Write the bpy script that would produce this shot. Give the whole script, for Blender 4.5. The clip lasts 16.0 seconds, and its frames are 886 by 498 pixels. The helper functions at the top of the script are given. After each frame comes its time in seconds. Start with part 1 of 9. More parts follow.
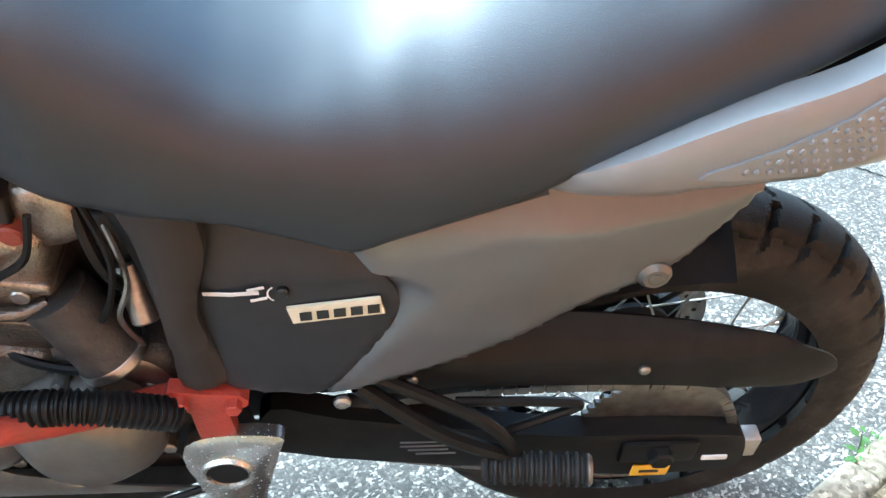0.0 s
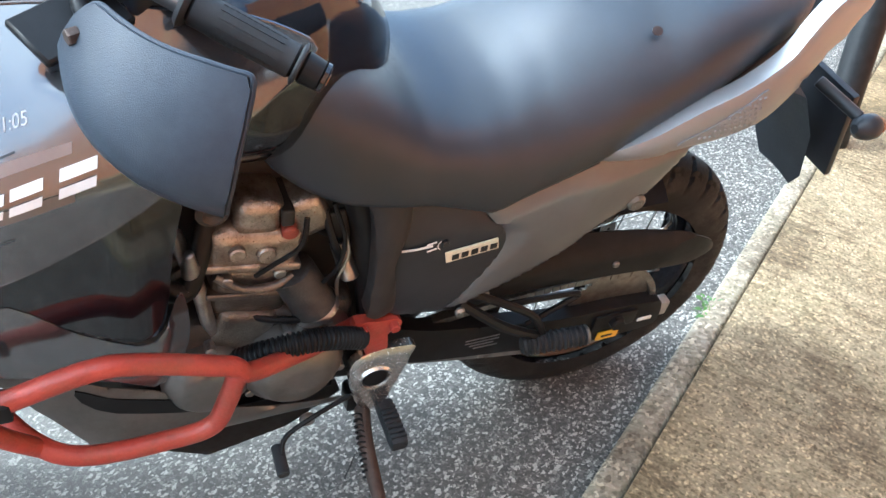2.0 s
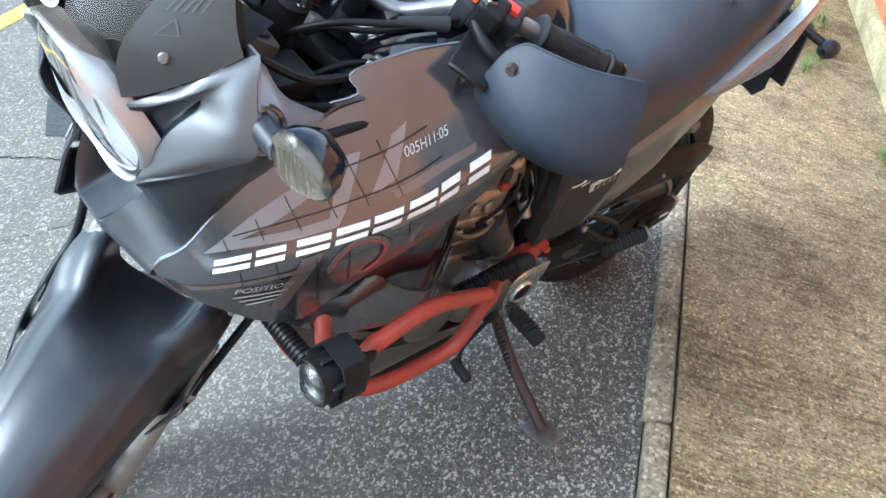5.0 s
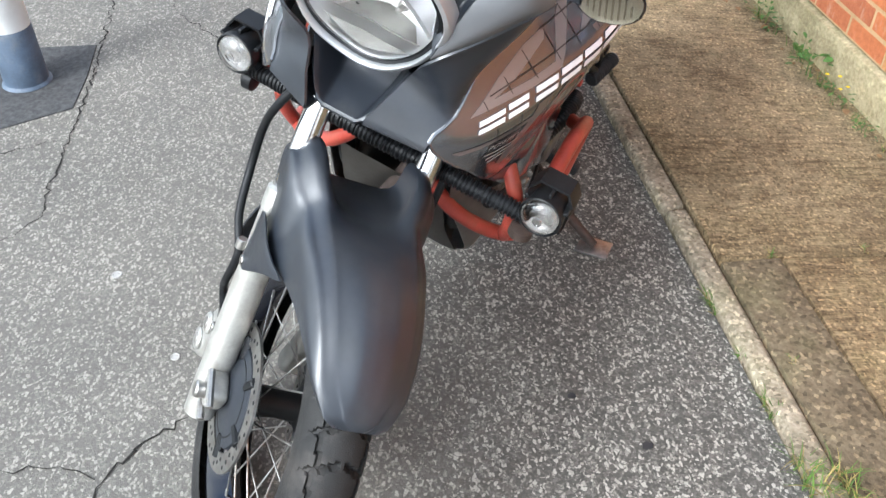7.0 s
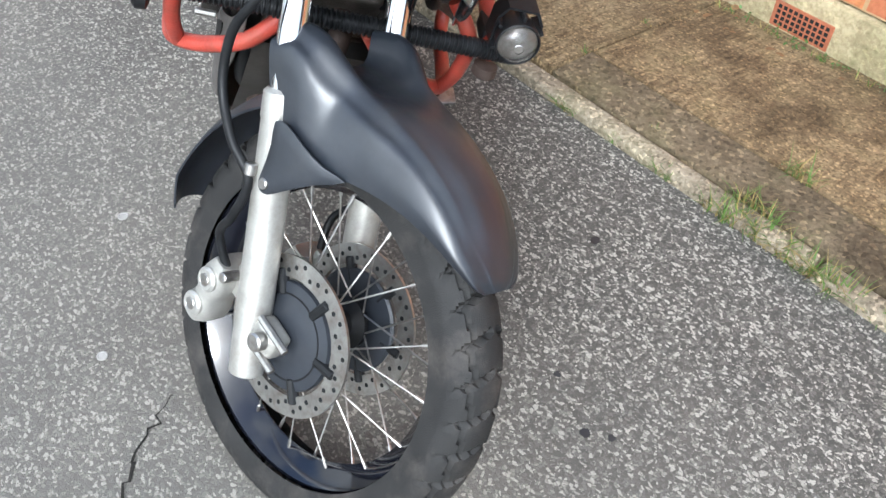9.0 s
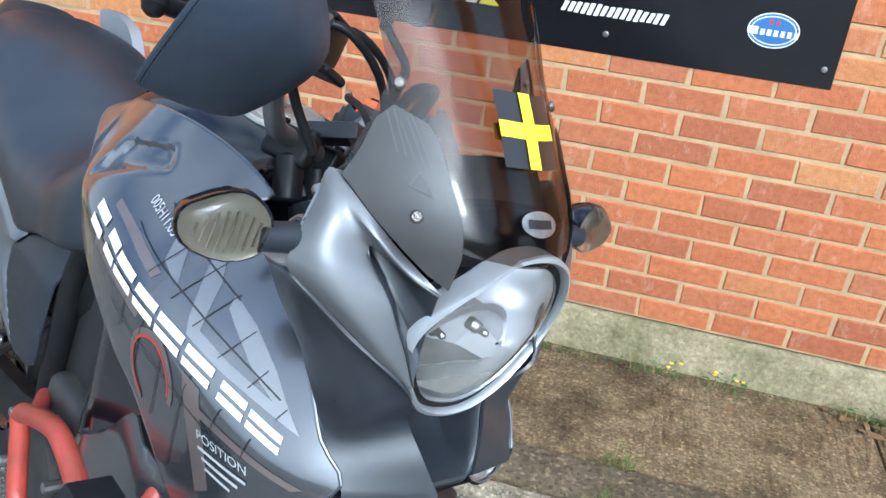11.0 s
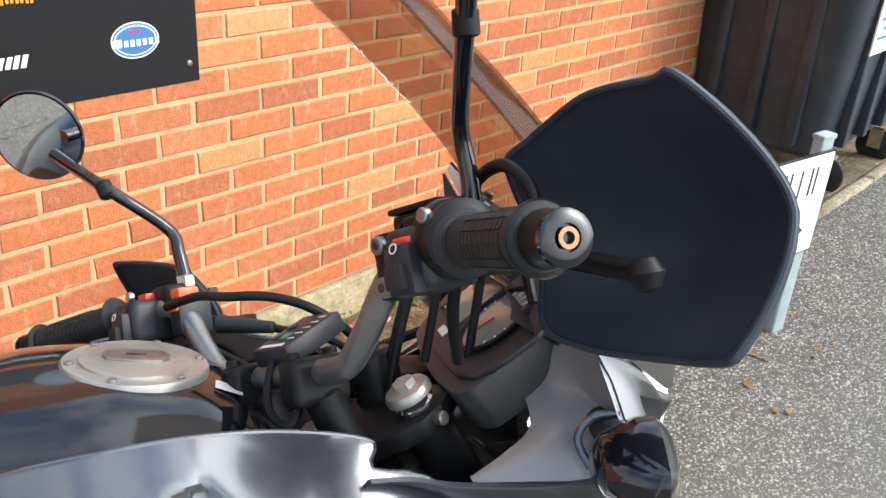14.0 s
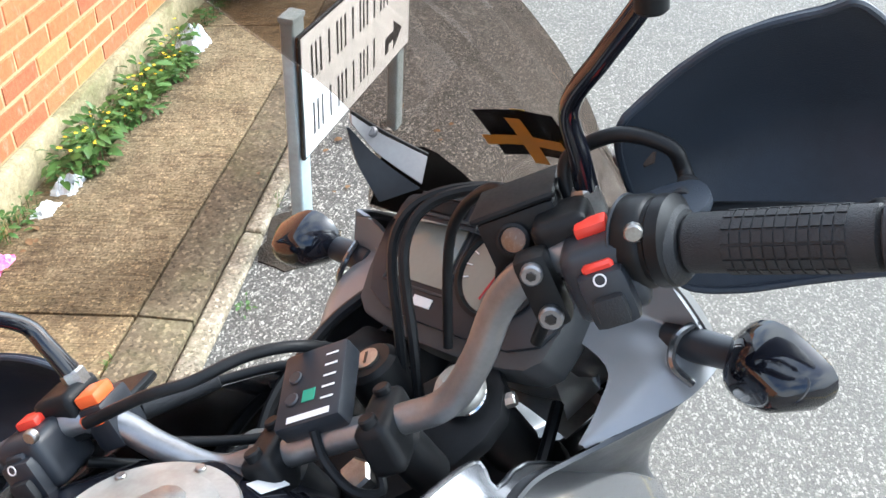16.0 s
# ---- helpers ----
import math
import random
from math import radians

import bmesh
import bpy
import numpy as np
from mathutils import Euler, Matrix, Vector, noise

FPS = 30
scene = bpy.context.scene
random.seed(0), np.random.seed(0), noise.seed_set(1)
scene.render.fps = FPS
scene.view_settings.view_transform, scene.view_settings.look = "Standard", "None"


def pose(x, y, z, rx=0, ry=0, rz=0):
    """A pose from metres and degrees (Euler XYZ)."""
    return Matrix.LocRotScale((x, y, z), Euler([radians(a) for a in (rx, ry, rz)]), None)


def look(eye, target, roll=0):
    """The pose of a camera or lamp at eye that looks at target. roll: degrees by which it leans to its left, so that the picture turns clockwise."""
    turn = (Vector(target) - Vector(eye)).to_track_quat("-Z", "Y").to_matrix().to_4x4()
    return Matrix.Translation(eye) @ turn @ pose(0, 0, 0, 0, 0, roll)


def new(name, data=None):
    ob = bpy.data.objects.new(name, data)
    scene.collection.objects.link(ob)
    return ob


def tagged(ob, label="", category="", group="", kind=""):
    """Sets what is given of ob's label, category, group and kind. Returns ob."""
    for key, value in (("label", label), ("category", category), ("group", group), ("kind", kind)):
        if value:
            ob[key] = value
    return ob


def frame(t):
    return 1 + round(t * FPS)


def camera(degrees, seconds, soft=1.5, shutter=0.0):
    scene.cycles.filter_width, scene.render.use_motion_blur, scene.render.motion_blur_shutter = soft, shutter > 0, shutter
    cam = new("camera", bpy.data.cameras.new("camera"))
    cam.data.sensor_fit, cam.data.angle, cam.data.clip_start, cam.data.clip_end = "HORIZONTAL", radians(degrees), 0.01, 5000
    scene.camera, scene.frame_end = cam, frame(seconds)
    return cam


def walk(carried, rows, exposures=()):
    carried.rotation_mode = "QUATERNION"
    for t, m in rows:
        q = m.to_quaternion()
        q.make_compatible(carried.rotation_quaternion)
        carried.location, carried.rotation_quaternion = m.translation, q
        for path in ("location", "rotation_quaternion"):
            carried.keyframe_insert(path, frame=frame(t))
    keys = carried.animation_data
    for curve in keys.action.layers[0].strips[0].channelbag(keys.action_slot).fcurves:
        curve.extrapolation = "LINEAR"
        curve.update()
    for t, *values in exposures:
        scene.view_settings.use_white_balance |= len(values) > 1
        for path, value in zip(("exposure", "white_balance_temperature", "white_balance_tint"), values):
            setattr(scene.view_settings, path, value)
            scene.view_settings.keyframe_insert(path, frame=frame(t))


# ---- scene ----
cam = camera(54.1, 16.0)
PATH = [
    (0, (0.306, -0.456, 1.058), (1.428, 0.835, 0.022), 2.6),
    (0.5, (0.163, -0.489, 1.128), (1.414, 0.637, 0.048), 4.3),
    (1, (-0.049, -0.522, 1.186), (1.309, 0.494, 0.125), 3.7),
    (1.5, (-0.197, -0.487, 1.219), (1.228, 0.427, 0.155), 5.2),
    (2, (-0.326, -0.421, 1.292), (1.141, 0.425, 0.228), 3.8),
    (2.5, (-0.492, -0.4, 1.344), (1.025, 0.371, 0.295), 2.7),
    (3, (-0.658, -0.381, 1.4), (0.878, 0.341, 0.343), 2.4),
    (3.5, (-0.744, -0.315, 1.437), (0.804, 0.381, 0.379), 2.6),
    (4, (-0.75, -0.164, 1.459), (0.789, 0.476, 0.353), 2.3),
    (4.2, (-0.748, -0.108, 1.464), (0.796, 0.467, 0.331), 2.5),
    (6.3, (-1.109, 0.464, 1.486), (0.508, 0.48, 0.308), 1.8),
    (6.5, (-1.107, 0.546, 1.486), (0.486, 0.513, 0.278), -0.3),
    (7, (-1.107, 0.745, 1.474), (0.387, 0.533, 0.162), -0.2),
    (7.5, (-1.139, 1.01, 1.435), (0.221, 0.605, 0.025), -2.7),
    (8, (-1.14, 1.172, 1.414), (0.113, 0.595, -0.034), 1.3),
    (8.5, (-1.018, 1.26, 1.39), (0.117, 0.497, -0.069), 1.6),
    (9, (-0.877, 1.317, 1.395), (0.143, 0.416, -0.071), 2.0),
    (9.5, (-0.69, 1.405, 1.415), (0.229, 0.252, 0.064), 1.4),
    (10, (-0.52, 1.479, 1.435), (0.275, 0.074, 0.254), 2.2),
    (10.2, (-0.46, 1.485, 1.451), (0.29, 0.004, 0.336), 2.9),
    (12.3, (0.215, 1.447, 1.55), (-0.092, -0.363, 0.756), 3.9),
    (12.5, (0.267, 1.393, 1.549), (-0.133, -0.401, 0.76), 2.6),
    (13, (0.387, 1.275, 1.57), (-0.303, -0.423, 0.77), 4.2),
    (13.5, (0.516, 1.178, 1.587), (-0.551, -0.293, 0.752), 6.1),
    (14, (0.666, 1.083, 1.589), (-0.68, -0.1, 0.701), 4.0),
    (14.5, (0.729, 0.991, 1.586), (-0.797, 0.068, 0.682), 6.4),
    (15, (0.712, 0.845, 1.599), (-0.915, 0.233, 0.61), 5.6),
    (15.5, (0.68, 0.73, 1.619), (-0.941, 0.425, 0.488), 6.6),
    (16, (0.685, 0.622, 1.636), (-0.903, 0.502, 0.426), 3.7),
]
walk(cam, [(t, look(eye, target, roll)) for t, eye, target, roll in PATH], exposures=[(0.0, 2.66, 4950, -8), (0.7, 2.54, 5250, -2), (2.5, 2.22, 5150, -2), (4.2, 1.96, 5050, -2), (7.0, 1.57, 5850, 5), (8.7, 1.40, 5850, 6), (10.2, 1.16, 5100, 0), (12.3, 1.00, 5700, 5), (14.1, 1.36, 6150, 5), (16.0, 1.92, 5700, 3)])

# ---- world, sun, exposure ----
world = bpy.data.worlds.new("sky")
scene.world = world
world.use_nodes = True
wn = world.node_tree
sky = wn.nodes.new("ShaderNodeTexSky")
sky.sky_type = "NISHITA"
sky.sun_disc = False
sky.sun_elevation = radians(42)
sky.sun_rotation = radians(-38)
sky.air_density, sky.dust_density, sky.ozone_density = 1.0, 5.0, 3.0
# broken white cloud over the blue
sky_grey = wn.nodes.new("ShaderNodeRGBToBW")
wn.links.new(sky.outputs[0], sky_grey.inputs[0])
sky_gain = wn.nodes.new("ShaderNodeMath")
sky_gain.operation = "MAXIMUM"
sky_gain.inputs[1].default_value = 6.0
wn.links.new(sky_grey.outputs[0], sky_gain.inputs[0])
sky_co = wn.nodes.new("ShaderNodeTexCoord")
cloud = wn.nodes.new("ShaderNodeTexNoise")
cloud.inputs["Scale"].default_value = 1.7
cloud.inputs["Detail"].default_value = 6.0
cloud.inputs["Roughness"].default_value = 0.55
wn.links.new(sky_co.outputs["Generated"], cloud.inputs["Vector"])
cloud_ramp = wn.nodes.new("ShaderNodeValToRGB")
cloud_ramp.color_ramp.elements[0].position = 0.37
cloud_ramp.color_ramp.elements[1].position = 0.58
wn.links.new(cloud.outputs["Fac"], cloud_ramp.inputs["Fac"])
sky_mix = wn.nodes.new("ShaderNodeMix")
sky_mix.data_type = "RGBA"
wn.links.new(cloud_ramp.outputs["Color"], sky_mix.inputs[0])
wn.links.new(sky.outputs[0], sky_mix.inputs[6])
# cloud is brighter on the sun's side of the sky
to_sun = wn.nodes.new("ShaderNodeVectorMath")
to_sun.operation = "DOT_PRODUCT"
wn.links.new(sky_co.outputs["Generated"], to_sun.inputs[0])
to_sun.inputs[1].default_value = Vector((-6.2, 7.9, 9.0)).normalized()
sun_side = wn.nodes.new("ShaderNodeMapRange")
sun_side.inputs["To Min"].default_value, sun_side.inputs["To Max"].default_value = 0.62, 1.38
wn.links.new(to_sun.outputs["Value"], sun_side.inputs["Value"])
cloud_light = wn.nodes.new("ShaderNodeMath")
cloud_light.operation = "MULTIPLY"
wn.links.new(sky_gain.outputs[0], cloud_light.inputs[0])
wn.links.new(sun_side.outputs[0], cloud_light.inputs[1])
wn.links.new(cloud_light.outputs[0], sky_mix.inputs[7])
wn.links.new(sky_mix.outputs[2], wn.nodes["Background"].inputs[0])
wn.nodes["Background"].inputs[1].default_value = 0.15

sun_data = bpy.data.lights.new("sun", "SUN")
sun_data.energy = 0.8
sun_data.angle = radians(14)
sun_data.color = (1.0, 0.99, 0.97)
sun_ob = new("sun", sun_data)
sun_ob.matrix_world = look((-6.2, 7.9, 9.0), (0, 0, 0))


# ---- material kit ----
def mat(name, color=(0.5, 0.5, 0.5), rough=0.5, metal=0.0, spec=0.5, coat=0.0):
    m = bpy.data.materials.new(name)
    m.use_nodes = True
    b = m.node_tree.nodes["Principled BSDF"]
    b.inputs["Base Color"].default_value = (*color, 1)
    b.inputs["Roughness"].default_value = rough
    b.inputs["Metallic"].default_value = metal
    b.inputs["Specular IOR Level"].default_value = spec
    b.inputs["Coat Weight"].default_value = coat
    b.inputs["Coat Roughness"].default_value = 0.08
    return m


class Kit:
    """Short names for building node trees."""

    def __init__(self, m):
        self.t = m.node_tree
        self.b = self.t.nodes["Principled BSDF"]
        self.co = self.node("ShaderNodeTexCoord").outputs["Object"]

    def node(self, kind, **attrs):
        n = self.t.nodes.new(kind)
        for k, v in attrs.items():
            setattr(n, k, v)
        return n

    def link(self, a, b):
        self.t.links.new(a, b)

    def noise(self, scale, detail=4.0, rough=0.55, co=None):
        n = self.node("ShaderNodeTexNoise")
        n.inputs["Scale"].default_value = scale
        n.inputs["Detail"].default_value = detail
        n.inputs["Roughness"].default_value = rough
        self.link(co or self.co, n.inputs["Vector"])
        return n.outputs["Fac"]

    def voronoi(self, scale, out="Distance", co=None, rnd=1.0):
        n = self.node("ShaderNodeTexVoronoi")
        n.inputs["Scale"].default_value = scale
        n.inputs["Randomness"].default_value = rnd
        self.link(co or self.co, n.inputs["Vector"])
        return n.outputs[out]

    def ramp(self, fac, stops):
        n = self.node("ShaderNodeValToRGB")
        e = n.color_ramp.elements
        while len(e) < len(stops):
            e.new(0.5)
        for i, (p, c) in enumerate(stops):
            e[i].position = p
            e[i].color = (*c, 1) if len(c) == 3 else c
        self.link(fac, n.inputs["Fac"])
        return n.outputs["Color"]

    def mix(self, fac, a, b, blend="MIX"):
        n = self.node("ShaderNodeMix", data_type="RGBA", blend_type=blend)
        for v, i in ((fac, 0), (a, 6), (b, 7)):
            if isinstance(v, (int, float)):
                n.inputs[i].default_value = v
            elif isinstance(v, tuple):
                n.inputs[i].default_value = (*v, 1)
            else:
                self.link(v, n.inputs[i])
        return n.outputs[2]

    def math(self, op, a, b=0.0):
        n = self.node("ShaderNodeMath", operation=op)
        for v, i in ((a, 0), (b, 1)):
            if isinstance(v, (int, float)):
                n.inputs[i].default_value = v
            else:
                self.link(v, n.inputs[i])
        return n.outputs[0]

    def mapped(self, scale=(1, 1, 1), rot=(0, 0, 0)):
        n = self.node("ShaderNodeMapping")
        n.inputs["Scale"].default_value = scale
        n.inputs["Rotation"].default_value = rot
        self.link(self.co, n.inputs["Vector"])
        return n.outputs[0]

    def color(self, c):
        self.link(c, self.b.inputs["Base Color"])

    def rough(self, fac, lo, hi):
        n = self.node("ShaderNodeMapRange")
        n.inputs["To Min"].default_value, n.inputs["To Max"].default_value = lo, hi
        self.link(fac, n.inputs["Value"])
        self.link(n.outputs[0], self.b.inputs["Roughness"])

    def bump(self, h, dist, strength=1.0):
        n = self.node("ShaderNodeBump")
        n.inputs["Distance"].default_value = dist
        n.inputs["Strength"].default_value = strength
        self.link(h, n.inputs["Height"])
        self.link(n.outputs[0], self.b.inputs["Normal"])


def worn(name, color, rough=0.5, metal=0.0, spec=0.5, coat=0.0, vary=0.25, scale=18.0, bump=0.0, grain=900.0, dirt=None, dirt_amount=0.3):
    """A surface with stains at one scale and grain at another."""
    m = mat(name, color, rough, metal, spec, coat)
    k = Kit(m)
    big = k.noise(scale, 5)
    fine = k.noise(scale * 9, 3)
    dark = tuple(c * (1 - vary) for c in color)
    light = tuple(min(1, c * (1 + vary * 0.6)) for c in color)
    c = k.ramp(big, [(0.3, dark), (0.7, light)])
    c = k.mix(0.25, c, k.ramp(fine, [(0.35, dark), (0.65, light)]))
    if dirt:
        f = k.math("MULTIPLY", k.ramp(k.noise(scale * 0.6, 8, 0.7), [(0.48, (0, 0, 0)), (0.72, (1, 1, 1))]), dirt_amount)
        c = k.mix(f, c, dirt)
    k.color(c)
    spread = 0.015 if coat or (metal > 0.9 and rough < 0.2) else 0.1
    k.rough(fine, max(0.02, rough - spread), min(1, rough + spread))
    if bump:
        k.bump(k.noise(grain, 2), bump)
    return m


def asphalt_material():
    m = mat("asphalt", rough=0.85, spec=0.3)
    k = Kit(m)
    # two sizes of stone chips, some stretched, in grey binder
    warp = k.node("ShaderNodeVectorMath", operation="ADD")
    k.link(k.co, warp.inputs[0])
    wob = k.node("ShaderNodeTexNoise")
    wob.inputs["Scale"].default_value = 60
    k.link(k.co, wob.inputs["Vector"])
    sc = k.node("ShaderNodeVectorMath", operation="SCALE")
    sc.inputs["Scale"].default_value = 0.012
    k.link(wob.outputs["Color"], sc.inputs[0])
    k.link(sc.outputs[0], warp.inputs[1])
    co = warp.outputs[0]

    def cells(scale, vec):
        n = k.node("ShaderNodeTexVoronoi")
        n.inputs["Scale"].default_value = scale
        k.link(vec, n.inputs["Vector"])
        e = k.node("ShaderNodeTexVoronoi", feature="DISTANCE_TO_EDGE")
        e.inputs["Scale"].default_value = scale
        k.link(vec, e.inputs["Vector"])
        sc2 = k.node("ShaderNodeSeparateColor")
        k.link(n.outputs["Color"], sc2.inputs[0])
        return sc2.outputs[0], k.ramp(e.outputs["Distance"], [(0.02, (0, 0, 0)), (0.09, (1, 1, 1))])

    # angular chips packed in dark binder, one set longer than wide
    pick, solid = cells(165, co)
    long_map = k.node("ShaderNodeMapping")
    long_map.inputs["Scale"].default_value = (0.55, 1.0, 1.0)
    long_map.inputs["Rotation"].default_value = (0, 0, 0.7)
    k.link(co, long_map.inputs["Vector"])
    pick2, solid2 = cells(165, long_map.outputs[0])
    tones = [(0.0, (0.058, 0.054, 0.048)), (0.42, (0.092, 0.086, 0.076)), (0.66, (0.140, 0.131, 0.115)), (0.84, (0.20, 0.187, 0.164)), (0.95, (0.36, 0.338, 0.298))]
    stone = k.mix(solid, (0.058, 0.054, 0.048), k.ramp(pick, tones))
    light = k.ramp(pick2, [(0.86, (0, 0, 0)), (0.92, (1, 1, 1))])
    base = k.mix(k.math("MULTIPLY", light, solid2), stone, (0.36, 0.338, 0.298))
    fine = k.noise(420, 2)
    base = k.mix(0.35, base, k.ramp(fine, [(0.3, (0.6, 0.6, 0.6)), (0.7, (1.35, 1.35, 1.35))]), "MULTIPLY")
    # strip by the kerb painted darker for damp and shade, drier grey further out
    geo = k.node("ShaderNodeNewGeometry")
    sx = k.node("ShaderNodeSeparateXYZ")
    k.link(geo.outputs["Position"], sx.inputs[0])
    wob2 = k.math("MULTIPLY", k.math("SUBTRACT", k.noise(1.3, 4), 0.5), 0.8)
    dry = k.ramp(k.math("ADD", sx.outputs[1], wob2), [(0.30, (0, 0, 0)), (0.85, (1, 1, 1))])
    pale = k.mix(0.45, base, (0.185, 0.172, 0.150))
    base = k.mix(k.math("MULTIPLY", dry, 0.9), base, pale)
    patch = k.noise(2.3, 6, 0.6)
    base = k.mix(0.35, base, k.ramp(patch, [(0.3, (0.62, 0.62, 0.62)), (0.7, (1.3, 1.28, 1.26))]), "MULTIPLY")
    k.color(base)
    k.rough(patch, 0.7, 0.95)
    k.bump(k.math("ADD", k.math("MULTIPLY", pick, solid), k.math("MULTIPLY", fine, 0.5)), 0.003, 0.8)
    return m


def concrete_material(name, a, b, moss=0.0, ridges=False, scale=160.0, damp=0.9, pits=0.75):
    m = mat(name, a, 0.9, spec=0.25)
    k = Kit(m)
    agg = k.voronoi(scale, "Color")
    sep = k.node("ShaderNodeSeparateColor")
    k.link(agg, sep.inputs[0])
    stains = k.noise(2.4, 9, 0.68)
    c = k.ramp(stains, [(0.34, b), (0.50, a), (0.70, tuple(min(1, v * 1.3) for v in a))])
    # exposed pebbles, dark and pale
    stone = k.ramp(sep.outputs[0], [(0.0, (0.40, 0.37, 0.32)), (0.25, (0.85, 0.83, 0.78)), (0.75, (1.1, 1.08, 1.05)), (0.90, (1.5, 1.45, 1.38)), (0.98, (2.2, 2.1, 1.95))])
    c = k.mix(pits, c, stone, "MULTIPLY")
    blot = k.ramp(k.noise(14, 9, 0.72), [(0.36, (0.38, 0.31, 0.22)), (0.56, (1.08, 1.06, 1.04))])
    c = k.mix(0.42, c, blot, "MULTIPLY")
    fine = k.ramp(k.noise(70, 6, 0.75), [(0.36, (0.55, 0.50, 0.44)), (0.60, (1.12, 1.11, 1.10))])
    c = k.mix(0.55, c, fine, "MULTIPLY")
    if moss:
        f = k.math("MULTIPLY", k.ramp(k.noise(5, 7, 0.7), [(0.5, (0, 0, 0)), (0.7, (1, 1, 1))]), moss)
        c = k.mix(f, c, (0.13, 0.135, 0.05))
    k.color(c)
    h = k.math("ADD", k.math("MULTIPLY", sep.outputs[0], 0.5), k.noise(60, 5))
    if ridges:
        w = k.noise(1.0, 4, 0.7, k.mapped((62, 9, 1), (0, 0, 0.05)))
        patchy = k.ramp(k.noise(3.1, 4), [(0.40, (0.2, 0.2, 0.2)), (0.60, (1, 1, 1))])
        h = k.math("ADD", h, k.math("MULTIPLY", w, 2.2))
        c2 = k.mix(k.math("MULTIPLY", patchy, 0.85), c, k.ramp(w, [(0.36, (0.42, 0.38, 0.32)), (0.56, (1.12, 1.10, 1.08))]), "MULTIPLY")
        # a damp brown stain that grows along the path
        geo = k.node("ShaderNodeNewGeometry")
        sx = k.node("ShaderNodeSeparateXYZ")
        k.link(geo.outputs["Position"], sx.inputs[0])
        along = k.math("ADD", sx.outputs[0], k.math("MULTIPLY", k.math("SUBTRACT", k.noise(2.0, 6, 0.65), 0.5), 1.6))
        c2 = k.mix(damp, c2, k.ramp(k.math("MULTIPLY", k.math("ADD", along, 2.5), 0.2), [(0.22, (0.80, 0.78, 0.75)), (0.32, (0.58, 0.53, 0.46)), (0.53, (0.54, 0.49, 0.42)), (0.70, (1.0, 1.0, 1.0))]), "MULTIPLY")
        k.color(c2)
    k.bump(h, 0.006, 0.8)
    return m


def brick_material(name, island):
    m = mat(name, (0.42, 0.15, 0.08), 0.85, spec=0.25)
    k = Kit(m)
    if island:
        rnd = k.node("ShaderNodeNewGeometry").outputs["Random Per Island"]
    else:
        rnd = k.node("ShaderNodeObjectInfo").outputs["Random"]
    # world-sized grain, shifted brick by brick
    geo = k.node("ShaderNodeNewGeometry")
    k.co = geo.outputs["Position"]
    tone = k.ramp(rnd, [(0.0, (0.34, 0.112, 0.053)), (0.25, (0.41, 0.132, 0.055)), (0.55, (0.46, 0.155, 0.060)), (0.8, (0.39, 0.138, 0.066)), (0.93, (0.48, 0.20, 0.075)), (1.0, (0.46, 0.26, 0.12))])
    grain = k.noise(55, 6, 0.7)
    c = k.mix(0.6, tone, k.ramp(grain, [(0.3, (0.62, 0.6, 0.6)), (0.6, (1.1, 1.1, 1.1))]), "MULTIPLY")
    bloom = k.math("MULTIPLY", k.ramp(k.noise(22, 6, 0.75, k.mapped((1.2, 1, 0.5))), [(0.56, (0, 0, 0)), (0.74, (1, 1, 1))]), 0.45)
    c = k.mix(bloom, c, (0.58, 0.44, 0.34))
    k.color(c)
    k.bump(k.math("ADD", grain, k.noise(240, 3)), 0.003, 0.8)
    return m


MORTAR = worn("mortar", (0.46, 0.315, 0.17), 0.95, spec=0.2, vary=0.25, scale=9, bump=0.002, grain=300)
BRICK = brick_material("brick_clay", False)
BRICK_ISLAND = brick_material("brick_clay_far", True)
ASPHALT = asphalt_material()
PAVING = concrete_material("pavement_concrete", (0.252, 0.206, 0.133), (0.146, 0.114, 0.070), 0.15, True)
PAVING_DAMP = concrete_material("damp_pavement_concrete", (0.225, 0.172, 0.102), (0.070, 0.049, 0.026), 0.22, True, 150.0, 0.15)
AGGREGATE = concrete_material("exposed_aggregate", (0.130, 0.106, 0.071), (0.060, 0.046, 0.029), 0.25, False, 105)
KERB = concrete_material("kerb_concrete", (0.26, 0.23, 0.18), (0.14, 0.118, 0.087), 0.3, False, 120)
PLINTH = concrete_material("plinth_render", (0.36, 0.31, 0.195), (0.19, 0.178, 0.09), 0.5, False, 90, 0.9, 0.2)
BLACK_PAINT = worn("black_sign_sheet", (0.008, 0.008, 0.010), 0.16, spec=0.6, vary=0.2)



# ---- building kit ----
def mesh_from(bm, name, material, smooth=True):
    me = bpy.data.meshes.new(name)
    bmesh.ops.recalc_face_normals(bm, faces=bm.faces)
    bm.to_mesh(me)
    bm.free()
    for m in material if isinstance(material, (list, tuple)) else (material,):
        me.materials.append(m)
    if smooth:
        me.shade_smooth()
        me.set_sharp_from_angle(angle=radians(38))
    return me


def part(name, bm, material, parent=None, label="", smooth=True, m=None):
    ob = new(name, mesh_from(bm, name, material, smooth))
    if m is not None:
        ob.matrix_world = m
    if parent is not None:
        ob.parent = parent
    if label:
        ob["label"] = label
    return ob


def thing(name, label, category, m=None, group="", kind=""):
    ob = new(name)
    ob.empty_display_size = 0.05
    if m is not None:
        ob.matrix_world = m
    return tagged(ob, label, category, group, kind)


